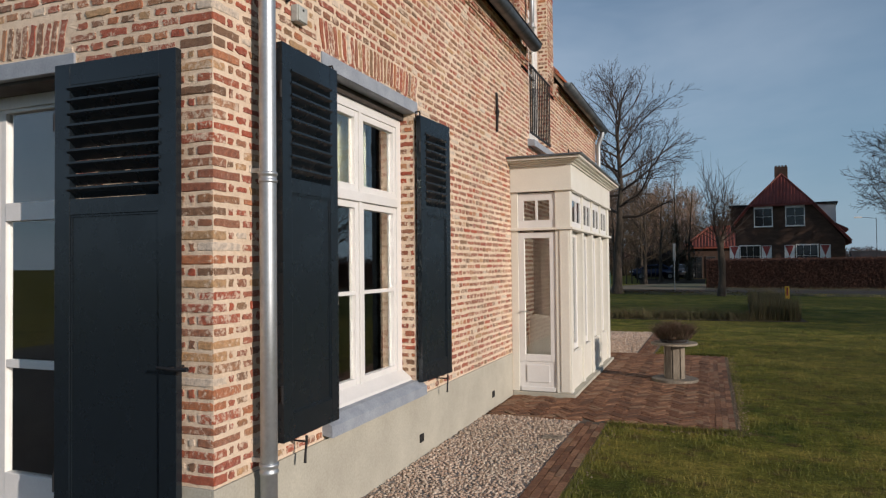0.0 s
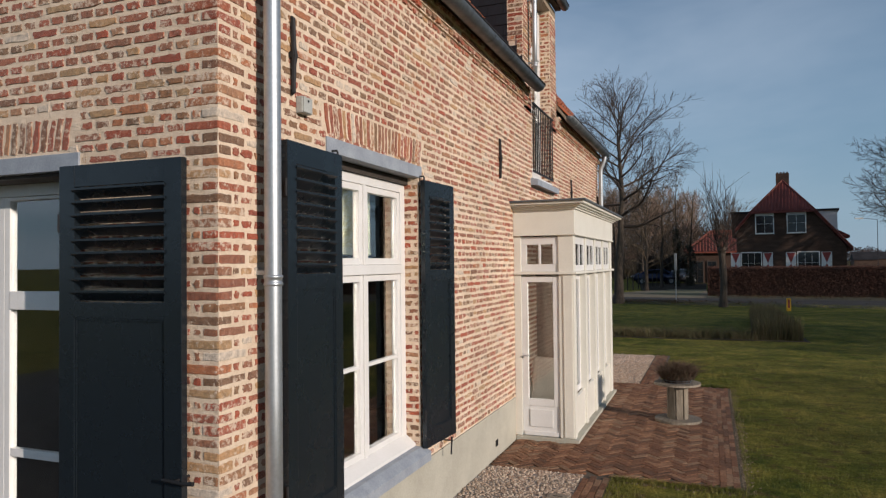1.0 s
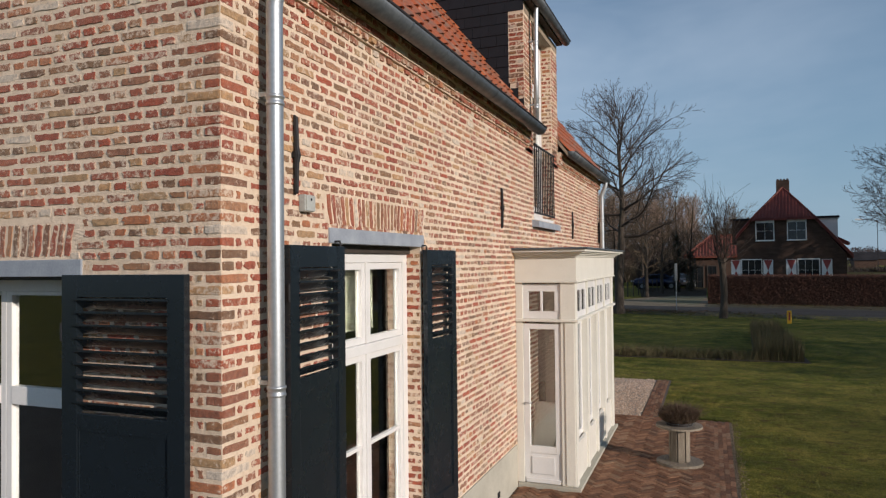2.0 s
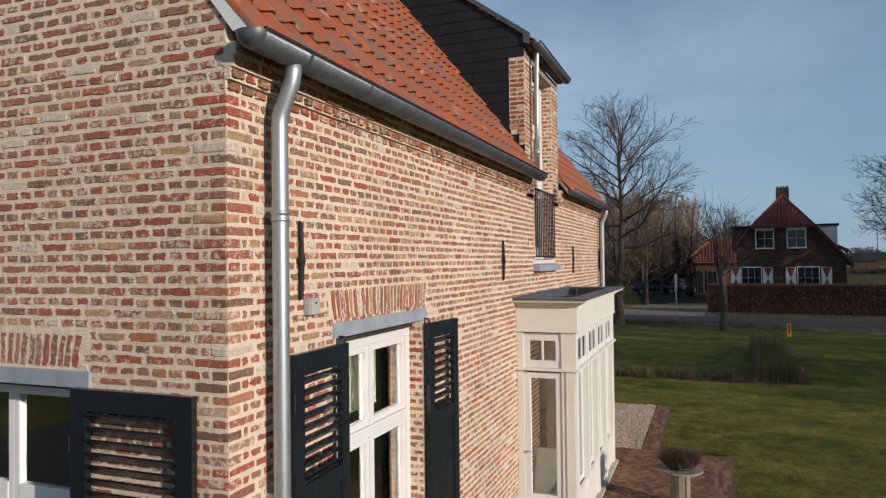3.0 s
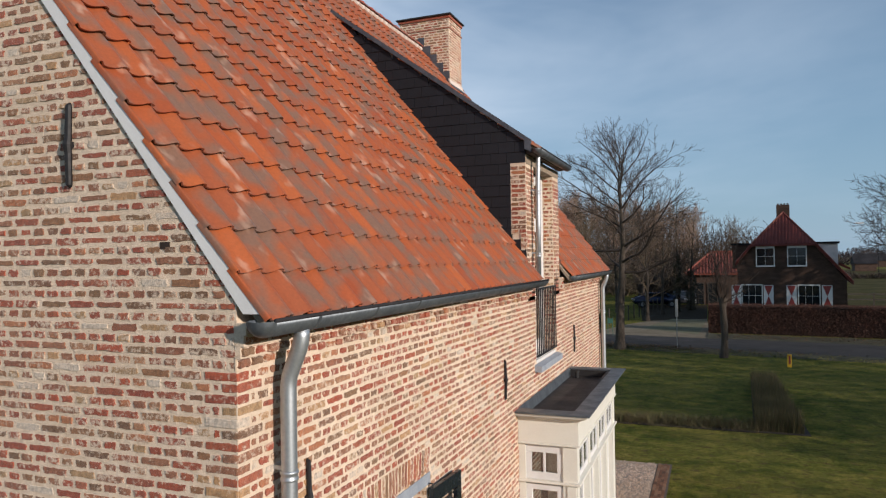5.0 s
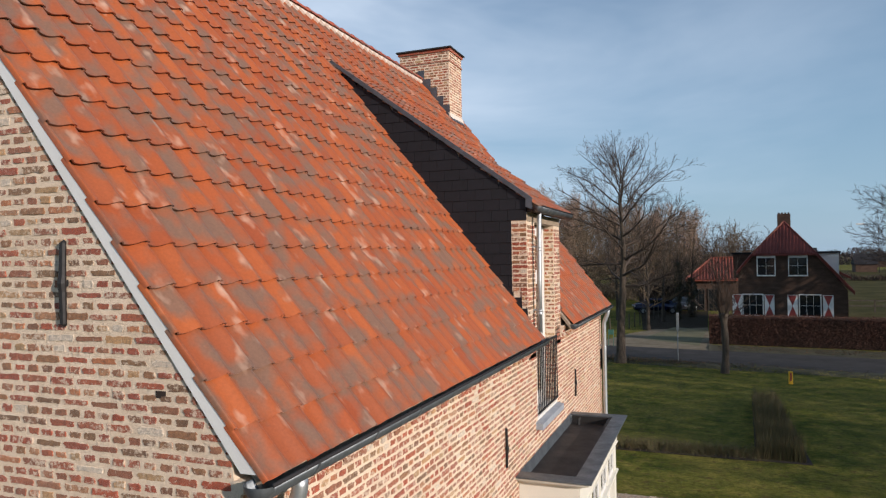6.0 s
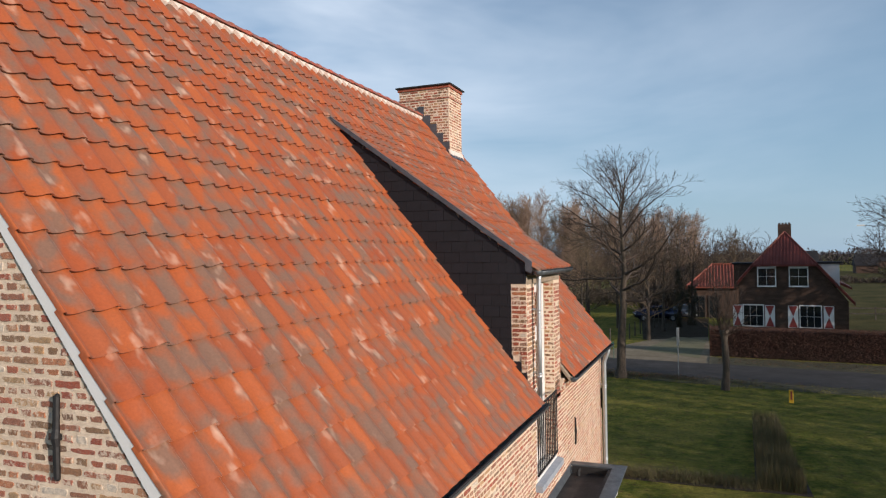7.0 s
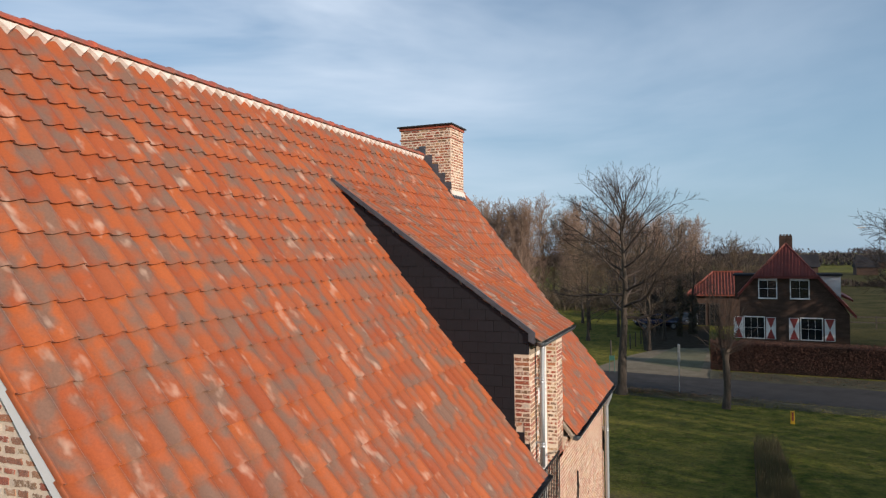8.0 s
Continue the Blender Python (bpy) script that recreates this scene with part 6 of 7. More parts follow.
def heather_spot(rng):
    a, r = rng.uniform(0, 6.28), 0.225 * math.sqrt(rng.random())
    return DX + r * math.cos(a), DY + r * math.sin(a), 0.60, 1.15 - r * 2.2


twig_cloud("foliage", 81, 4200, heather_spot, 0.235, 0.0035, M_HEATHER, heather, 0.62)

# ---- low hedges on the lawn ----
low_hedge = thing("low_hedge", "low row of young dormant hedge plants", "hedge")
twig_cloud("brushwood", 82, 9500, lambda r: (r.uniform(-9.0, 3.5), 18.15 + r.gauss(0, 0.20), 0.0, 0.7 + 0.6 * r.random()), 0.31, 0.0048, M_SHRUB, low_hedge, 0.6)
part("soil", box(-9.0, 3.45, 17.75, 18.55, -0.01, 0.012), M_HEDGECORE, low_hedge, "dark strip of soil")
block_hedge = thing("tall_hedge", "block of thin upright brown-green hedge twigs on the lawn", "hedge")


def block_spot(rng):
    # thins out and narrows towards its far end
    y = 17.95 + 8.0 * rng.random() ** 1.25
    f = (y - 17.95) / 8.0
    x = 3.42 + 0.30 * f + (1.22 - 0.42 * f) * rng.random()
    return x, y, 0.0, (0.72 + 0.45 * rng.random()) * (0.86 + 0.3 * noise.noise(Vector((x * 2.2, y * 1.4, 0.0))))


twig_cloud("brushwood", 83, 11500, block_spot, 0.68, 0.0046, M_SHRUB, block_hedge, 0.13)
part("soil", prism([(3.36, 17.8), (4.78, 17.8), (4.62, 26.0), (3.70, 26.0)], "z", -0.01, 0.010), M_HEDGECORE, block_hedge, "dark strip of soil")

# ---- road, verge, drive ----
def quad_strip(name, pts, z, material, label, cat):
    return tagged(part(name, prism(pts, "z", -0.3, z), material), label, cat, "", "structure")


road = quad_strip("road", [(-120, 53.6), (120, 17.6), (120, 23.0), (-120, 58.6)], 0.012, M_ASPHALT, "grey asphalt country road", "road")
quad_strip("driveway", [(-5.2, 41.25), (2.3, 40.15), (2.0, 54.0), (-1.9, 51.6), (-3.3, 48.4)], 0.008, M_DRIVE, "pale sandy driveway beyond the road", "driveway")
# dark sheet of earth that paints in the trees' shadow
quad_strip("yard", [(-2.6, 51.2), (-1.9, 51.65), (2.0, 54.05), (2.0, 70.0), (-4.5, 70.0)], 0.006, M_YARD, "earth yard with the trees' shade in its dark colour", "yard")
quad_strip("drive_grass", [(-2.15, 45.5), (1.55, 42.5), (1.95, 52.6), (-0.5, 53.6)], 0.012, M_WORN, "worn grass strip between the wheel tracks", "grass")


def rough_bank(name, label, x0, x1, line, wide, high, seed, material, cols=170, rows=9):
    """A low uneven strip of earth along the road: line(x) gives its middle, heights fall to nothing at the rims."""
    verts, faces = [], []
    for i in range(cols + 1):
        x = x0 + (x1 - x0) * i / cols
        for k in range(rows + 1):
            f = k / rows
            y = line(x) + (f - 0.5) * wide * (1.0 + 0.25 * noise.noise(Vector((x * 0.8, seed, 0.0))))
            body = math.sin(math.pi * f) ** 0.7
            z = -0.01 + body * (0.02 + high * (0.45 + 0.55 * noise.noise(Vector((x * 0.7, y * 0.7, seed))) + 0.45 * noise.noise(Vector((x * 2.6, y * 2.6, seed)))))
            verts.append((x, y, max(z, -0.01 + 0.016 * body)))
    for i in range(cols):
        for k in range(rows):
            a = i * (rows + 1) + k
            faces.append((a, a + rows + 1, a + rows + 2, a + 1))
    ob = raw(name, verts, faces, material, None, label, True, "structure")
    ob["category"] = "verge"
    return ob


road_near, road_far = (lambda x: 35.6 - 0.15 * x), (lambda x: 40.6 - 0.148 * x)
verge_near = rough_bank("verge_near", "rough bank of earth, leaves and grass beside the road", -9.0, 40.0, lambda x: road_near(x) - 0.85, 1.7, 0.16, 1, M_SOIL)
verge_far = rough_bank("verge_far", "dark rough verge with dead leaves below the hedge", 2.1, 40.0, lambda x: 42.1 - 0.118 * x, 3.3, 0.12, 2, M_SOIL)


def litter(parent, seed, count, spots):
    """Dead leaves lying and standing among the grass."""
    rng = random.Random(seed)
    verts, faces = [], []
    for _ in range(count):
        x, y, z = spots(rng)
        r, a, b = rng.uniform(0.02, 0.055), rng.uniform(0, 6.28), len(verts)
        u, v = Vector((math.cos(a), math.sin(a), rng.uniform(-0.4, 0.6))) * r, Vector((-math.sin(a), math.cos(a), rng.uniform(-0.4, 0.6))) * r * 0.6
        c = Vector((x, y, z))
        verts += [c - u, c + v, c + u, c - v]
        faces.append((b, b + 1, b + 2, b + 3))
    raw("dead_leaves", verts, faces, M_LITTER, parent, "", False, "stuff")


def near_litter(rng):
    x = -5.0 + abs(rng.gauss(0, 5.0))
    return x, road_near(x) - 0.75 + rng.gauss(0, 0.35), rng.uniform(0.05, 0.2)


litter(verge_near, 91, 5000, near_litter)
litter(verge_far, 92, 5000, lambda r: (lambda x: (x, 42.0 - 0.127 * x + r.uniform(-1.2, 1.2), r.uniform(0.03, 0.14)))(r.uniform(2.6, 22)))

quad_strip("meadow", [(11.6, 54.0), (120, 50.0), (160, 240.0), (6.0, 240.0), (6.0, 68.0)], 0.005, M_MEADOW, "dark rough winter meadow beyond the house", "meadow")
# the terrace is added out of view, to darken what the gable glass mirrors
quad_strip("terrace", [(-11.0, -13.0), (-0.3, -13.0), (-0.3, -0.03), (-11.0, -0.03)], 0.012, M_DARKGROUND, "unseen dark ground added before the gable doors to darken their reflections", "terrace")

sign = thing("road_sign", "thin grey sign post with a narrow plate seen edge-on", "sign", at=(0.62, 35.2, 0))
part("pole", tube([(0.62, 35.2, -0.02), (0.62, 35.2, 2.55)], 0.025, 10), M_GALV, sign)
part("plate", box(0.56, 0.68, 35.0, 35.4, 1.72, 2.62, 0.01), M_GALV, sign, "narrow grey plate")
marker = thing("marker_post", "short yellow plastic marker post with a dark slot", "marker post", at=(5.46, 30.3, 0))
part("post", box(5.37, 5.55, 30.26, 30.34, -0.02, 0.56, 0.03), M_YELLOW, marker)
part("plate", box(5.43, 5.50, 30.254, 30.262, 0.14, 0.50, 0.002), M_REDPAINT, marker, "narrow dark red plate")


# ---- bare trees ----
def bare_tree(name, label, base, height, spread, seed, trunk_r, first=0.32, limbs=20, dens=0.42, depth=3, steep=(58, 22), mats=None, group="", fine=0.0075, low=1.0, sides=(10, 5, 4, 3, 3)):
    """A bare tree: a tapered trunk, limbs that reach the bounds of an egg-shaped crown, side shoots in ever finer order."""
    rng = random.Random(seed)
    root = thing(name, label, "tree", group, "", base)
    trunk_mat, twig_mat = mats or (M_BARK, M_TWIG)
    arrays = {0: ([], []), 1: ([], [])}

    def limb(pts, r0, r1, n, slot):
        verts, faces = arrays[slot]
        side, rows = None, []
        m = len(pts) - 1
        for i, p in enumerate(pts):
            d = (pts[min(i + 1, m)] - pts[max(i - 1, 0)]).normalized()
            side = d.orthogonal().normalized() if side is None else (side - d * side.dot(d)).normalized()
            up = d.cross(side)
            r = r0 + (r1 - r0) * (i / m)
            rows.append(len(verts))
            for k in range(n):
                a = 2 * math.pi * k / n
                verts.append(p + r * (math.cos(a) * side + math.sin(a) * up))
        for a, b in zip(rows, rows[1:]):
            for k in range(n):
                faces.append((a + k, a + (k + 1) % n, b + (k + 1) % n, b + k))

    def bent(start, d, length, steps, wander, rise):
        pts, d = [start], d.normalized()
        for _ in range(steps):
            d = (d + Vector((rng.gauss(0, wander), rng.gauss(0, wander), rng.gauss(0, wander) + rise))).normalized()
            pts.append(pts[-1] + d * (length / steps))
        return pts

    def at(pts, f):
        q = f * (len(pts) - 1)
        i = min(int(q), len(pts) - 2)
        return pts[i].lerp(pts[i + 1], q - i), (pts[i + 1] - pts[i]).normalized()

    def away(d, angle):
        side = Vector((rng.gauss(0, 1), rng.gauss(0, 1), rng.gauss(0.1, 0.9)))
        side = (side - d * side.dot(d)).normalized()
        return d * math.cos(angle) + side * math.sin(angle)

    def grow(p, d, length, r, order):
        steps = max(2, min(8, int(length / 0.4)))
        pts = bent(p, d, length, steps, (0.09, 0.13, 0.16, 0.2)[min(order, 3)], 0.02)
        limb(pts, r, max(r * 0.28, fine * 0.45), sides[min(order + 1, 4)], 1)
        if order >= depth:
            return
        gap = dens * (1.0, 0.68, 0.5)[min(order, 2)]
        count = max(2, int(length / gap))
        for i in range(count):
            f = 0.18 + 0.80 * (i + rng.random()) / count
            q, dq = at(pts, f)
            grow(q, away(dq, rng.uniform(0.42, 0.85)), length * (0.30 + 0.26 * (1 - f)) * rng.uniform(0.65, 1.2), max(fine, r * (1 - 0.72 * f) * 0.55), order + 1)

    trunk = [Vector((0, 0, -0.05))]
    lean = Vector((rng.gauss(0, 0.02), rng.gauss(0, 0.02), 1))
    for i in range(14):
        sway = 0.03 if i < 5 else 0.09
        trunk.append(trunk[-1] + (lean + Vector((rng.gauss(0, sway), rng.gauss(0, sway), 0))) * (height * 0.94 / 14))
    limb([trunk[0], trunk[0] + Vector((0, 0, 0.5))], trunk_r * 1.45, trunk_r * 1.02, sides[0], 0)
    cut = 6
    limb(trunk[:cut + 1], trunk_r, trunk_r * 0.58, sides[0], 0)
    limb(trunk[cut:], trunk_r * 0.58, trunk_r * 0.07, sides[0], 0)
    zc, rzc = height * (0.5 + 0.32 * first), height * (0.52 - 0.3 * first)
    for i in range(limbs):
        rel = (i + rng.random() * 0.7) / limbs
        f = first + (0.96 - first) * rel ** 0.9
        p, d = at(trunk, f)
        az = i * 2.4 + rng.uniform(-0.5, 0.5)
        tilt = radians(steep[0] + (steep[1] - steep[0]) * rel + rng.uniform(-9, 9))
        way = Vector((math.cos(az) * math.sin(tilt), math.sin(az) * math.sin(tilt), math.cos(tilt)))
        # length up to the crown's bounds
        length = 0.4
        while length < spread * 2.2:
            e = p + way * length
            if (e.x * e.x + e.y * e.y) / (spread * spread) + ((e.z - zc) / rzc) ** 2 > 1.0 and length > 0.9:
                break
            length += 0.15
        length = min(length, spread * 1.0) * rng.uniform(0.78, 1.06) * (low if rel < 0.25 else 1.0)
        grow(p, way, length, trunk_r * (0.32 - 0.22 * rel), 0)
    raw("trunk", *arrays[0], trunk_mat, root, "", True)
    raw("crown", *arrays[1], twig_mat, root, "", True)
    return root


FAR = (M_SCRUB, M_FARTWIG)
bare_tree("bare_tree", "tall bare broadleaf tree at the roadside", (-2.25, 34.5, 0), 11.6, 4.55, 104, 0.26, 0.37, 27, 0.34, 3, (80, 28), fine=0.0078)


def pollard(base, height, trunk_r, shoots, reach, seed):
    """A pollarded tree: thick rough trunk, knobbly head, a fan of thin upright shoots that fork once or twice."""
    rng = random.Random(seed)
    root = thing("pollard_tree", "pollarded tree with a thick trunk and thin upright shoots", "tree", "", "", base)
    bm = bmesh.new()
    rings, n = [], 14
    for i in range(15):
        f = i / 14
        r = trunk_r * (1.45 - 1.6 * f if f < 0.2 else 1.13 - 0.18 * f) * (1.55 if f > 0.93 else 1.0 + 0.35 * max(0.0, (f - 0.8) / 0.2))
        rings.append([bm.verts.new((0.05 * math.sin(f * 4.0) + r * c * (1 + 0.22 * noise.noise(Vector((c * 1.6, s_ * 1.6, f * 4.0)))), r * s_ * (1 + 0.22 * noise.noise(Vector((c * 1.6, s_ * 1.6, f * 4.0 + 9)))), -0.05 + f * height)) for c, s_ in ((math.cos(a), math.sin(a)) for a in (2 * math.pi * k / n for k in range(n)))])
    for r0, r1 in zip(rings, rings[1:]):
        for k in range(n):
            bm.faces.new((r0[k], r0[(k + 1) % n], r1[(k + 1) % n], r1[k]))
    bm.faces.new(rings[-1])
    trunk = part("trunk", bm, M_BARK, None, "", True)
    trunk.parent = root
    bm = bmesh.new()
    for i in range(shoots):
        az, tilt = rng.uniform(0, 6.28), radians(rng.uniform(2, 26) if i % 3 else rng.uniform(45, 85))
        p = Vector((math.cos(az) * trunk_r, math.sin(az) * trunk_r, height - rng.uniform(0.02, 0.35)))
        d = Vector((math.cos(az) * math.sin(tilt), math.sin(az) * math.sin(tilt), math.cos(tilt)))
        length, pts = reach * rng.uniform(0.55, 1.1) * (1.0 - 0.5 * tilt), [p]
        for _ in range(5):
            d = (d + Vector((rng.gauss(0, 0.1), rng.gauss(0, 0.1), 0.10))).normalized()
            pts.append(pts[-1] + d * length / 5)
        tube(pts, [0.018, 0.014, 0.011, 0.008, 0.006, 0.004], 4, True, bm)
        for q in pts[1:5]:
            for _ in range(2):
                e = (d + Vector((rng.gauss(0, 0.5), rng.gauss(0, 0.5), rng.gauss(0.1, 0.3)))).normalized() * length * rng.uniform(0.18, 0.42)
                tube([q, q + e * 0.5 + Vector((0, 0, 0.02)), q + e], [0.008, 0.006, 0.004], 3, True, bm)
    crown = part("crown", bm, M_TWIG, None, "thin upright shoots", False)
    crown.parent = root
    return root


pollard((2.86, 32.5, 0), 2.9, 0.15, 44, 3.7, 102)
bare_tree("bare_tree", "bare tree spreading beside the far house", (15.8, 46.2, 0), 10.6, 5.2, 103, 0.26, 0.18, 38, 0.31, 3, (76, 24), fine=0.0105)
# darker trees and scrub beyond the driveway
rngt = random.Random(9)
for i, (x, y, h, s) in enumerate(((-2.2, 51.0, 8.2, 2.8), (-7.6, 56, 8.5, 3.4), (-5.4, 59, 9.2, 3.2), (-0.4, 61, 10.4, 2.2), (-1.5, 57.7, 8.6, 2.3), (0.6, 63.2, 8.8, 2.4), (-8.8, 64, 10, 3.8), (-10.5, 70, 9.0, 3.8), (4.6, 80, 9, 4.2), (-4.0, 68, 9.4, 3.6))):
    bare_tree("bare_tree", "bare brown tree among scrub beyond the road", (x, y, 0), h, s, 110 + i, 0.15, 0.20, 22, 0.40, 3, (60, 16), (M_BARK, M_SCRUB), "trees beyond the drive", 0.011)


def ivy(x, y, top, wide, count, seed):
    """Ivy climbing a trunk: dark leaves in uneven tufts, wider in the middle."""
    rng = random.Random(seed)
    root = thing("ivy", "dark evergreen ivy climbing a bare trunk", "ivy", "ivy on the trunks", "", (x, y, 0))
    verts, faces = [], []
    for _ in range(count):
        f, a = rng.random(), rng.uniform(0, 6.28)
        r = wide * (0.75 + 0.3 * math.sin(3.0 * f)) * (0.75 + 0.9 * noise.noise(Vector((a, f * top * 0.9, seed)))) * math.sqrt(rng.uniform(0.25, 1.0))
        c = Vector((r * math.cos(a), r * math.sin(a), f * top))
        u = Vector((rng.gauss(0, 1), rng.gauss(0, 1), rng.gauss(0, 1))).normalized() * rng.uniform(0.04, 0.09)
        v, b = u.orthogonal().normalized() * u.length * 0.7, len(verts)
        verts += [c - u, c + v, c + u, c - v]
        faces.append((b, b + 1, b + 2, b + 3))
    raw("leaves", verts, faces, M_IVY, root)


ivy(-0.4, 60.8, 5.0, 0.42, 1300, 1)
ivy(0.6, 63.0, 3.6, 0.6, 1300, 3)
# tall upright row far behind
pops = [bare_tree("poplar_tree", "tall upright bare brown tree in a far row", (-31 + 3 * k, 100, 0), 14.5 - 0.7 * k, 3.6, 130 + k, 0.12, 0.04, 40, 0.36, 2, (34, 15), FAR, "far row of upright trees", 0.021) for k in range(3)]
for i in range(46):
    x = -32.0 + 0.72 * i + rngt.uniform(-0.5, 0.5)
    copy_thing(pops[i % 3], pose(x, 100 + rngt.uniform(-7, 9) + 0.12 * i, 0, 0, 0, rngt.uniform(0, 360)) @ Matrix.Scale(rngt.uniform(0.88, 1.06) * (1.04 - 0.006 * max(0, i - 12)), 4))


# ---- beech hedge in front of the far house ----
def leaf_hedge(name, label, x0, x1, y0, y1, h, count, seed, slope):
    hd = thing(name, label, "hedge")
    # solid dark core, coloured as the shade between the leaves
    part("core", prism([(x0 + 0.1, y0 + 0.12), (x1 - 0.1, y0 + 0.12 + slope * (x1 - x0)), (x1 - 0.1, y1 - 0.12 + slope * (x1 - x0)), (x0 + 0.1, y1 - 0.12)], "z", -0.02, h - 0.12), M_HEDGECORE, hd, "solid near-black core for the shade inside the hedge")
    rng = random.Random(seed)
    verts, faces = [], []
    for _ in range(count):
        x = rng.uniform(x0, x1)
        base = slope * (x - x0)
        if rng.random() < 0.68:
            y, z = y0 + base + rng.gauss(0.06, 0.07), h * rng.random() ** 0.8
        elif rng.random() < 0.8:
            y, z = rng.uniform(y0, y1) + base, h + rng.gauss(-0.05, 0.05)
        else:
            x, y, z = x0 + abs(rng.gauss(0, 0.06)), rng.uniform(y0, y1), h * rng.random()
        s = rng.uniform(0.022, 0.046)
        u = Vector((rng.gauss(0, 1), rng.gauss(0, 1), rng.gauss(0, 1))).normalized() * s
        v = u.orthogonal().normalized() * s * 0.6
        c, b = Vector((x, y, max(z, 0.02))), len(verts)
        verts += [c - u, c + v, c + u, c - v]
        faces.append((b, b + 1, b + 2, b + 3))
    raw("leaves", verts, faces, M_BEECH, hd, "dry red-brown beech leaves")
    return hd


leaf_hedge("beech_hedge", "clipped beech hedge with dry red-brown leaves", 2.15, 24.0, 43.6, 45.0, 1.80, 60000, 141, -0.105)


# ---- the far house ----
def far_window(parent, x0, x1, z0, z1, y, cols, rows, paint=None):
    paint = paint or M_WHITE
    w = part("window", box(x0, x1, y - 0.03, y + 0.02, z0, z1), M_CARGLASS, parent, "dark window with white frame and glazing bars")
    for a in ((x0 - 0.065, x1 + 0.065, z1, z1 + 0.075), (x0 - 0.065, x1 + 0.065, z0 - 0.065, z0), (x0 - 0.065, x0, z0, z1), (x1, x1 + 0.065, z0, z1)):
        part("frame", box(a[0], a[1], y - 0.06, y + 0.0, a[2], a[3]), paint, w)
    for i in range(1, cols):
        x = x0 + (x1 - x0) * i / cols
        part("glazing_bar", box(x - 0.009, x + 0.009, y - 0.05, y - 0.031, z0, z1), paint, w)
    for i in range(1, rows):
        z = z0 + (z1 - z0) * i / rows
        part("glazing_bar", box(x0, x1, y - 0.047, y - 0.031, z - 0.009, z + 0.009), paint, w)
    return w


house = thing("farm_house", "dark brown brick house with red tiled half-hipped roof", "house", at=(7.4, 53.0, 0))
HY, HB = 53.0, 64.0
APX, HIPZ, TOPZ, HE = 7.32, 5.72, 8.05, 3.05
hw = (TOPZ - HE) / 1.17
hipw = (TOPZ - HIPZ) / 1.17
HLX = 4.2
HLZ = TOPZ - 1.17 * (APX - HLX)
part("wall", prism([(HLX, -0.4), (APX + hw - 0.25, -0.4), (APX + hw - 0.25, HE), (APX + hipw, HIPZ), (APX - hipw, HIPZ), (HLX, HLZ - 0.05)], "y", HY, HB), M_FARBRICK, house)


def roof_slab(pts, thick, name, mat, parent):
    """A roof plane from four or three corners, with thickness downwards and tile rolls along the fall."""
    bm = bmesh.new()
    hi = [bm.verts.new(p) for p in pts]
    lo = [bm.verts.new(Vector(p) - Vector((0, 0, thick))) for p in pts]
    bm.faces.new(hi)
    bm.faces.new(lo[::-1])
    k = len(pts)
    for i in range(k):
        bm.faces.new((hi[i], lo[i], lo[(i + 1) % k], hi[(i + 1) % k]))
    return part(name, bm, mat, parent)


hy0 = HY - 0.25
hipd = 2.0
for sgn, ex, ez in ((-1, HLX - 0.1, HLZ - 0.05), (1, APX + hw + 0.15, HE - 0.15)):
    roof_slab([(ex, hy0, ez), (APX + sgn * (hipw + 0.1), hy0, HIPZ), (APX, hy0 + hipd, TOPZ + 0.05), (APX, HB + 0.2, TOPZ + 0.05), (ex, HB + 0.2, ez)], 0.16, "roof", M_FARTILE, house)
    part("verge_tiles", tube([(ex, hy0 - 0.02, ez + 0.05), (APX + sgn * (hipw + 0.1), hy0 - 0.02, HIPZ + 0.05)], 0.06, 8), M_FARTILE, house)
hip = roof_slab([(APX - hipw - 0.12, hy0 - 0.1, HIPZ - 0.02), (APX + hipw + 0.12, hy0 - 0.1, HIPZ - 0.02), (APX, hy0 + hipd, TOPZ + 0.06)], 0.12, "roof_hip", M_FARTILE, house)
# rolls of the hip's tiles
nroll = 18
for i in range(1, nroll):
    f = i / nroll
    x = APX - hipw + 2 * hipw * f
    g = 1 - abs(2 * f - 1)
    part("tile_roll", tube([(x, hy0 - 0.12, HIPZ + 0.02), (x, hy0 + hipd * g, HIPZ + (TOPZ - HIPZ) * g + 0.06)], 0.055, 6), M_FARTILE, house)
for sgn in (-1, 1):
    part("hip_ridge", tube([(APX + sgn * (hipw + 0.1), hy0 - 0.05, HIPZ + 0.05), (APX, hy0 + hipd, TOPZ + 0.12)], 0.07, 8), M_ORANGETILE if sgn < 0 else M_FARTILE, house)
ch = part("chimney", box(APX - 0.45, APX + 0.45, hy0 + 2.3, hy0 + 3.1, 7.4, 8.75, 0.02), M_FARBRICK, house, "short brown brick chimney with pots")
for i in range(4):
    part("pot", box(APX - 0.40 + 0.22 * i, APX - 0.27 + 0.22 * i, hy0 + 2.5, hy0 + 2.8, 8.75, 8.87), M_FARBRICK, ch)
for x0, x1 in ((5.56, 6.70), (7.66, 8.80)):
    upper = far_window(house, x0, x1, 4.16, 5.50, HY, 2, 2)
    part("roller_box", box(x0 - 0.06, x1 + 0.06, HY - 0.14, HY - 0.061, 5.42, 5.62, 0.01), M_WHITE, upper, "white roller-blind box")
    part("sill", box(x0 - 0.08, x1 + 0.08, HY - 0.12, HY - 0.061, 4.06, 4.13, 0.01), M_WHITE, upper)
for x0, x1 in ((4.53, 5.85), (8.30, 9.62)):
    far_window(house, x0, x1, 1.16, 2.68, HY, 3, 2)
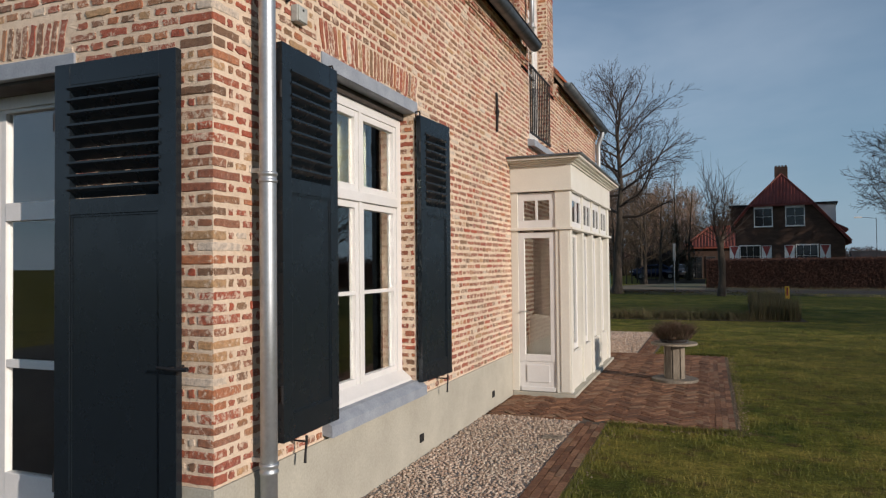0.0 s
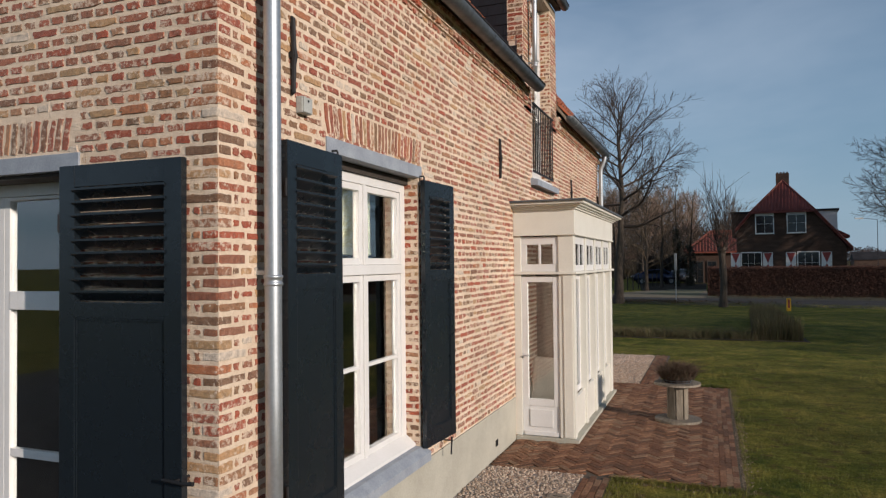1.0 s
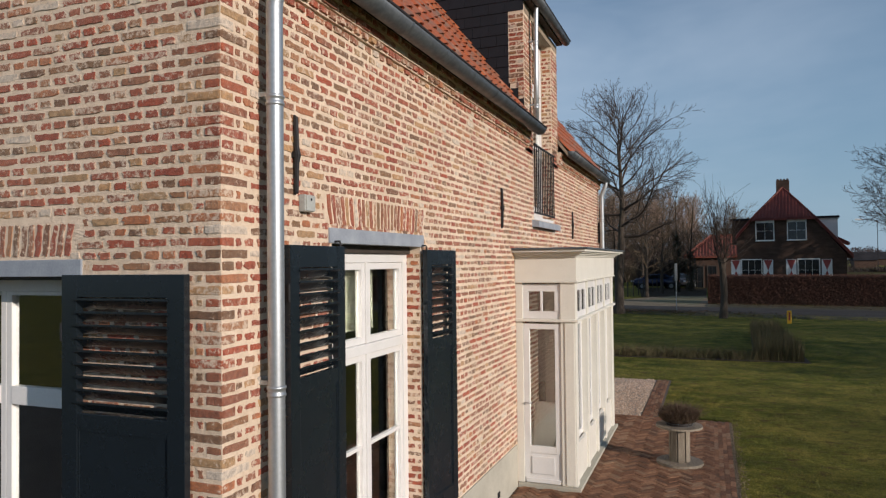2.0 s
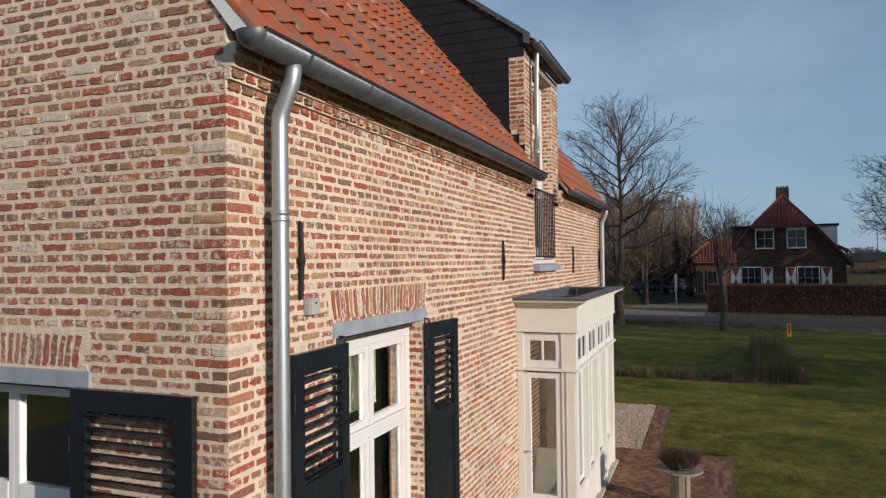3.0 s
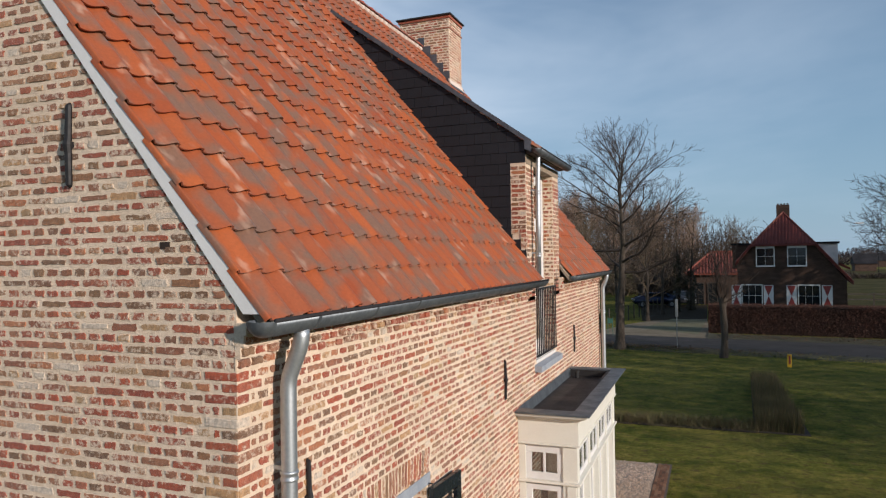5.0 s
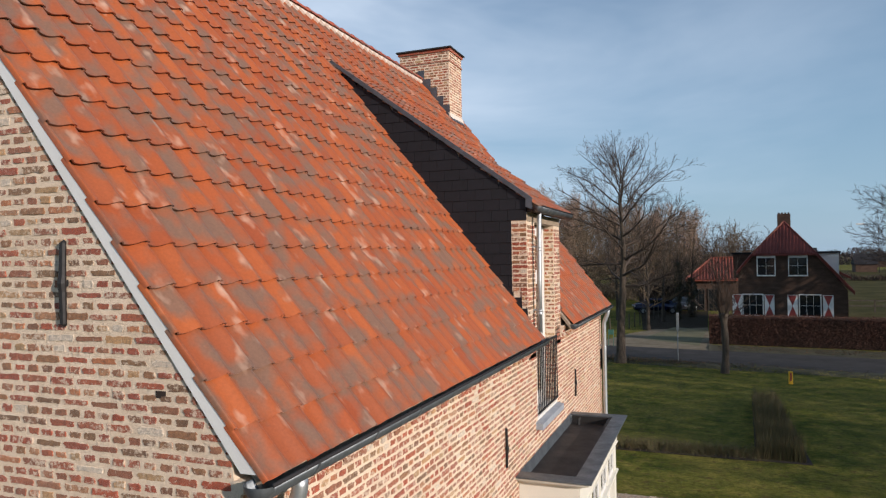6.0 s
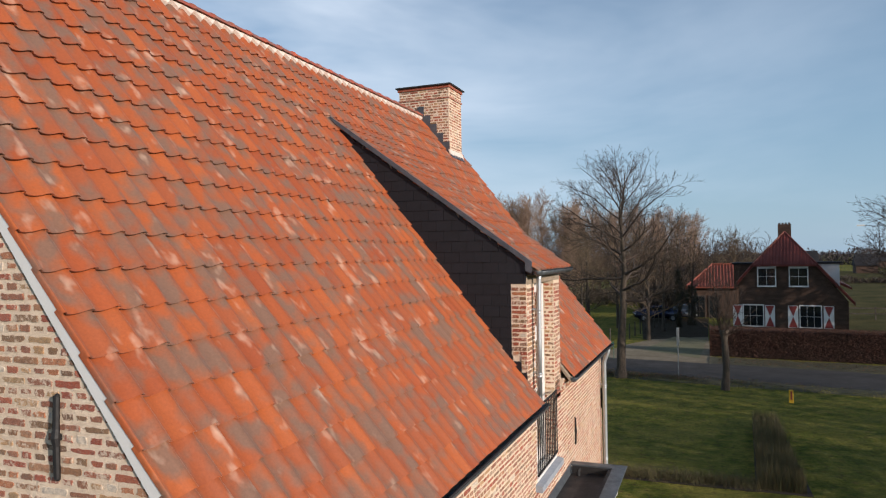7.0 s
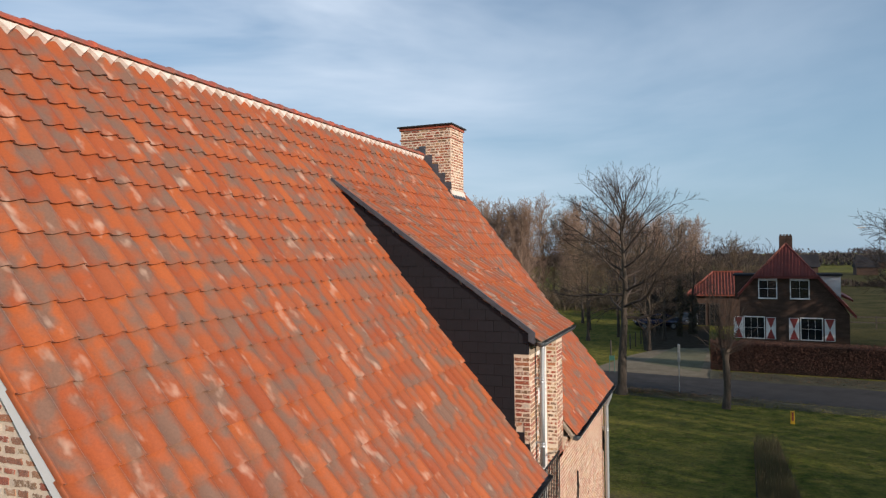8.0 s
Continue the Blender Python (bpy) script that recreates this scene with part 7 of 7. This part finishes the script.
for x0 in (3.78, 5.98, 7.50, 9.78):
    x1, z0, z1 = x0 + 0.66, 1.10, 2.70
    sh = part("shutter", box(x0, x1, HY - 0.07, HY - 0.005, z0, z1), M_WHITE, house, "white shutter with red hourglass field")
    xm, zm = (x0 + x1) / 2, (z0 + z1) / 2
    part("red_field", prism([(x0 + 0.04, z1 - 0.03), (x1 - 0.04, z1 - 0.03), (xm, zm)], "y", HY - 0.08, HY - 0.071), M_REDPAINT, sh)
    part("red_field", prism([(x0 + 0.04, z0 + 0.03), (x1 - 0.04, z0 + 0.03), (xm, zm)], "y", HY - 0.08, HY - 0.071), M_REDPAINT, sh)
part("side_roof", prism([(10.3, 4.72), (11.70, 3.92), (11.70, 3.76), (10.3, 4.44)], "y", HY + 2.6, HY + 6.5), M_FARTILE, house, "small red tiled side roof")
# flat dormers on both slopes
for sgn in (-1, 1):
    xa, xb = APX + sgn * 2.1, APX + sgn * 3.55
    part("side_dormer", box(min(xa, xb), max(xa, xb), HY + 1.2, HY + 4.2, 3.9, 5.72), M_WHITE if sgn > 0 else M_FARBRICK, house, "flat-roofed side dormer")
    part("dormer_roof", box(min(xa, xb) - 0.12, max(xa, xb) + 0.12, HY + 1.05, HY + 4.35, 5.72, 5.86), M_FARROOF, house)

FARK = 0.955
NEARER = pose(2.33, -2.85, 4.0) @ Matrix.Scale(FARK, 4) @ pose(-2.33, 2.85, -4.0)
house.matrix_world = NEARER @ pose(7.4, 53.0, 0, 0, 0, -6.5)

annex = thing("barn", "low barn with an orange-red hipped tile roof", "barn", at=(2.4, 53.6, 0))
AY = 52.92
part("wall", box(1.05, 4.85, AY, AY + 5.0, -0.4, 3.5), M_FARBRICK, annex)
roof_slab([(0.85, AY - 0.3, 3.45), (4.90, AY - 0.3, 3.45), (4.90, AY + 2.4, 5.05), (2.72, AY + 2.4, 5.05)], 0.1, "roof", M_ORANGETILE, annex)
roof_slab([(0.85, AY + 5.2, 3.45), (0.85, AY - 0.3, 3.45), (2.72, AY + 2.4, 5.05), (2.72, AY + 2.5, 5.05)], 0.1, "roof", M_ORANGETILE, annex)
roof_slab([(4.90, AY + 5.2, 3.45), (0.85, AY + 5.2, 3.45), (2.72, AY + 2.5, 5.05), (4.90, AY + 2.5, 5.05)], 0.1, "roof", M_ORANGETILE, annex)
for i in range(1, 18):
    x = 0.85 + 0.225 * i
    g = min(1.0, (x - 0.85) / 1.87)
    part("tile_roll", tube([(x, AY - 0.32, 3.48), (x, AY - 0.3 + 2.7 * g, 3.48 + 1.6 * g)], 0.05, 6), M_ORANGETILE, annex)
part("hip_ridge", tube([(0.85, AY - 0.3, 3.5), (2.72, AY + 2.4, 5.11), (4.88, AY + 2.4, 5.11)], 0.07, 8), M_ORANGETILE, annex)
far_window(annex, 1.35, 2.15, 1.0, 2.7, AY, 2, 3, M_DARKWOOD)
far_window(annex, 2.5, 3.1, 0.6, 2.7, AY, 2, 3, M_DARKWOOD)
annex.matrix_world = pose(2.33, -2.85, 4.5) @ Matrix.Scale(1.318, 4) @ pose(-2.33, 2.85, -4.5) @ pose(2.05, 53.6, 0)


# ---- parked cars ----
def car(label, x, y, turn, paint):
    c = thing("car", label, "car", "parked cars")
    body = [(-2.1, 0.35), (-2.15, 0.75), (-1.95, 0.95), (-1.45, 1.02), (-0.85, 1.40), (0.75, 1.46), (1.55, 1.08), (2.05, 0.95), (2.15, 0.55), (2.1, 0.32)]
    bm = prism(body, "y", -0.84, 0.84)
    bmesh.ops.bevel(bm, geom=bm.edges[:], offset=0.06, segments=2, affect="EDGES")
    part("body", bm, paint, c, "", True)
    for sy in (-1, 1):
        part("side_window", prism([(-1.25, 1.03), (-0.80, 1.34), (0.70, 1.39), (1.25, 1.06)], "y", sy * 0.836 - 0.01, sy * 0.836 + 0.01), M_CARGLASS, c)
        part("headlight", box(-2.17, -2.05, sy * 0.62 - 0.16, sy * 0.62 + 0.16, 0.68, 0.82, 0.02), M_PIPE, c, "clear headlight")
        part("tail_light", box(2.06, 2.15, sy * 0.66 - 0.12, sy * 0.66 + 0.12, 0.70, 0.90, 0.02), M_REDPAINT, c, "red tail light")
        for sx in (-1.35, 1.35):
            w = part("wheel", tube([(sx, sy * 0.68, 0.32), (sx, sy * 0.86, 0.32)], 0.32, 20), M_RUBBER, c)
            part("rim", tube([(sx, sy * 0.861, 0.32), (sx, sy * 0.875, 0.32)], 0.2, 14), M_GALV, w)
    part("windscreen", prism([(-1.42, 1.04), (-0.90, 1.385), (-0.86, 1.40), (-1.38, 1.05)], "y", -0.70, 0.70), M_CARGLASS, c)
    part("rear_window", prism([(0.82, 1.45), (1.50, 1.11), (1.53, 1.12), (0.85, 1.47)], "y", -0.70, 0.70), M_CARGLASS, c)
    c.matrix_world = pose(x, y, 0.01, 0, 0, turn)
    return c


car("dark blue parked car beyond the driveway", -2.7, 66.5, 15, M_CARBLUE)
car("dark grey parked car behind the trees", -0.2, 69.0, 80, M_CARGREY)

# ---- fence posts and far fields ----
post = thing("fence_post", "rough wooden fence post beside the driveway", "fence post", "fence posts", at=(-3.9, 50.0, 0))
part("post", tube([(-3.9, 50.0, -0.02), (-3.9, 50.0, 1.15)], 0.05, 8), M_WOODFENCE, post)
for i in range(1, 8):
    copy_thing(post, pose(-3.9 + 0.25 * i, 50.0 + 1.6 * i, 0))
copy_thing(post, pose(-4.6, 47.8, 0))
bin_ = thing("plant_support", "small green garden stake frame beside the tree", "garden frame", at=(-3.6, 38.6, 0))
for x in (-3.75, -3.45):
    part("stake", tube([(x, 40.9, 0), (x, 40.9, 1.1)], 0.02, 6), M_GREEN, bin_)
part("plate", box(-3.75, -3.45, 40.89, 40.91, 0.75, 1.05), M_GREEN, bin_)

# distant country: tree lines, farm roofs
def far_wood(name, label, x0, x1, y, h, count, seed, mat, depth=14, thick=0.10):
    rng = random.Random(seed)
    verts, faces = [], []
    for _ in range(count):
        x, yy = rng.uniform(x0, x1), y + rng.uniform(0, depth)
        top = h * (0.55 + 0.45 * noise.noise(Vector((x * 0.07, seed, 0.0))) + 0.25 * noise.noise(Vector((x * 0.35, seed, 2.0)))) * (1.0 - 0.2 * rng.random())
        z = top * rng.random() ** 0.75
        s = rng.uniform(0.35, 0.9)
        u = Vector((rng.gauss(0, 0.5), rng.gauss(0, 0.3), rng.uniform(0.5, 1.0))) * s
        v = Vector((rng.gauss(0, 1), rng.gauss(0, 1), 0)).normalized() * s * thick
        c, b = Vector((x, yy, z)), len(verts)
        verts += [c - u, c + v, c + u, c - v]
        faces.append((b, b + 1, b + 2, b + 3))
    ob = raw(name, verts, faces, mat, None, label, False, "stuff")
    ob["category"] = "trees"
    return ob


far_wood("far_wood", "distant bare wood along the horizon", -260, 320, 330, 11.5, 60000, 151, M_HAZE, 30, 0.33)
# second wood is added behind the camera, only for the pane reflections
far_wood("garden_wood", "unseen dark wood added to the south for the gable glass to mirror", -150, -6, -140, 5.0, 14000, 157, M_TWIG, 12, 0.3)
fruit = bare_tree("fruit_tree", "low spreading bare fruit tree behind the houses", (4.0, 92, 0), 6.2, 3.4, 171, 0.14, 0.20, 20, 0.5, 2, (74, 30), (M_BARK, M_TWIG), "orchard behind the houses", 0.018)
for i in range(26):
    copy_thing(fruit, pose(-7.0 + 0.64 * i + rngt.uniform(-1, 1), 86 + 9 * (i % 4) + rngt.uniform(-2, 2), 0, 0, 0, rngt.uniform(0, 360)) @ Matrix.Scale(rngt.uniform(1.05, 1.38), 4))
mast = thing("light_mast", "tall grey light mast with a long arm", "light mast", at=(42.9, 203.0, 0))
part("pole", tube([(42.9, 203.0, -0.1), (42.9, 203.0, 12.6)], [0.09, 0.06], 8), M_FARROOF, mast)
part("arm", tube([(42.9, 203.0, 12.5), (40.5, 202.1, 12.75), (38.6, 201.4, 12.8)], 0.05, 6), M_FARROOF, mast)
part("lamp_head", box(37.6, 39.4, 201.0, 201.5, 12.62, 12.98, 0.05), M_WHITE, mast, "pale lamp head")
paddock = thing("paddock_fence", "old brown wooden paddock fence across the meadow", "fence", at=(20.0, 71.0, 0))
for k in range(9):
    part("post", box(12.0 + 2.2 * k, 12.12 + 2.2 * k, 70.94, 71.06, -0.05, 1.25), M_WOODFENCE, paddock)
for z in (0.55, 1.05):
    part("rail", box(11.9, 29.8, 70.90, 70.94, z, z + 0.12), M_WOODFENCE, paddock)
far_wood("field_hedge", "rough bare hedge across the far field", 14, 90, 150, 1.9, 5000, 153, M_TWIG, 4)
far_wood("scrub", "tangle of dark bare scrub behind the parked cars", -5.0, 0.0, 73, 4.6, 5000, 154, M_TWIG, 8, 0.07)
far_wood("scrub_edge", "thin bare scrub at the edge of the grass", -34, -3, 84, 3.6, 9000, 156, M_SCRUB, 14, 0.06)
for i, (x, y, w, d, h, m) in enumerate(((-3.5, 135, 5, 5, 3.0, M_ORANGETILE), (42.2, 215, 5.2, 5, 2.2, M_FARROOF), (58, 280, 14, 6, 2.4, M_FARROOF), (17.9, 132, 3.4, 5, 4.4, M_FARROOF), (-18, 210, 9, 7, 3.2, M_ORANGETILE))):
    fh = thing("far_farmhouse", "far low farmhouse with a %s roof" % ("red tiled" if m is M_ORANGETILE else "dark"), "house", "far farmhouses", "", (x, y, 0))
    part("wall", box(x - w / 2, x + w / 2, y, y + d, 0, h), M_FARBRICK, fh)
    part("roof", prism([(y - 0.4, h - 0.1), (y + d + 0.4, h - 0.1), (y + d / 2, h + d * 0.42)], "x", x - w / 2 - 0.3, x + w / 2 + 0.3), m, fh)

# unseen bare trees added to the east and south-east, so that long shadows cross the lawn, the road and the far house
east_tree = bare_tree("bare_tree", "unseen bare tree east of the lawn, added for its shadow", (30.0, 51.5, 0), 14.0, 5.6, 161, 0.30, 0.16, 28, 0.62, 2, (66, 22), None, "trees east of the lawn", 0.022)
for x, y, k, turn in ((26.5, 44.5, 0.95, 70), (35.5, 40.5, 1.05, 160), (46.0, 35.5, 1.0, 310), (31.5, 46.0, 0.9, 200), (33.0, 9.5, 0.80, 35), (30.0, 7.0, 0.75, 125), (35.0, 5.0, 0.80, 215), (29.0, 10.0, 0.70, 305), (36.0, 13.0, 0.66, 210), (31.0, 12.0, 0.70, 40), (38.0, 7.0, 0.8, 80), (28.5, -5.0, 0.56, 130), (30.0, -3.0, 0.58, 20), (34.0, -2.0, 0.66, 290), (30.0, 15.5, 0.78, 55), (33.5, 18.0, 0.85, 145), (28.0, 18.5, 0.75, 235), (30.5, 22.0, 0.8, 85)):
    copy_thing(east_tree, pose(x, y, 0, 0, 0, turn) @ Matrix.Scale(k, 4))
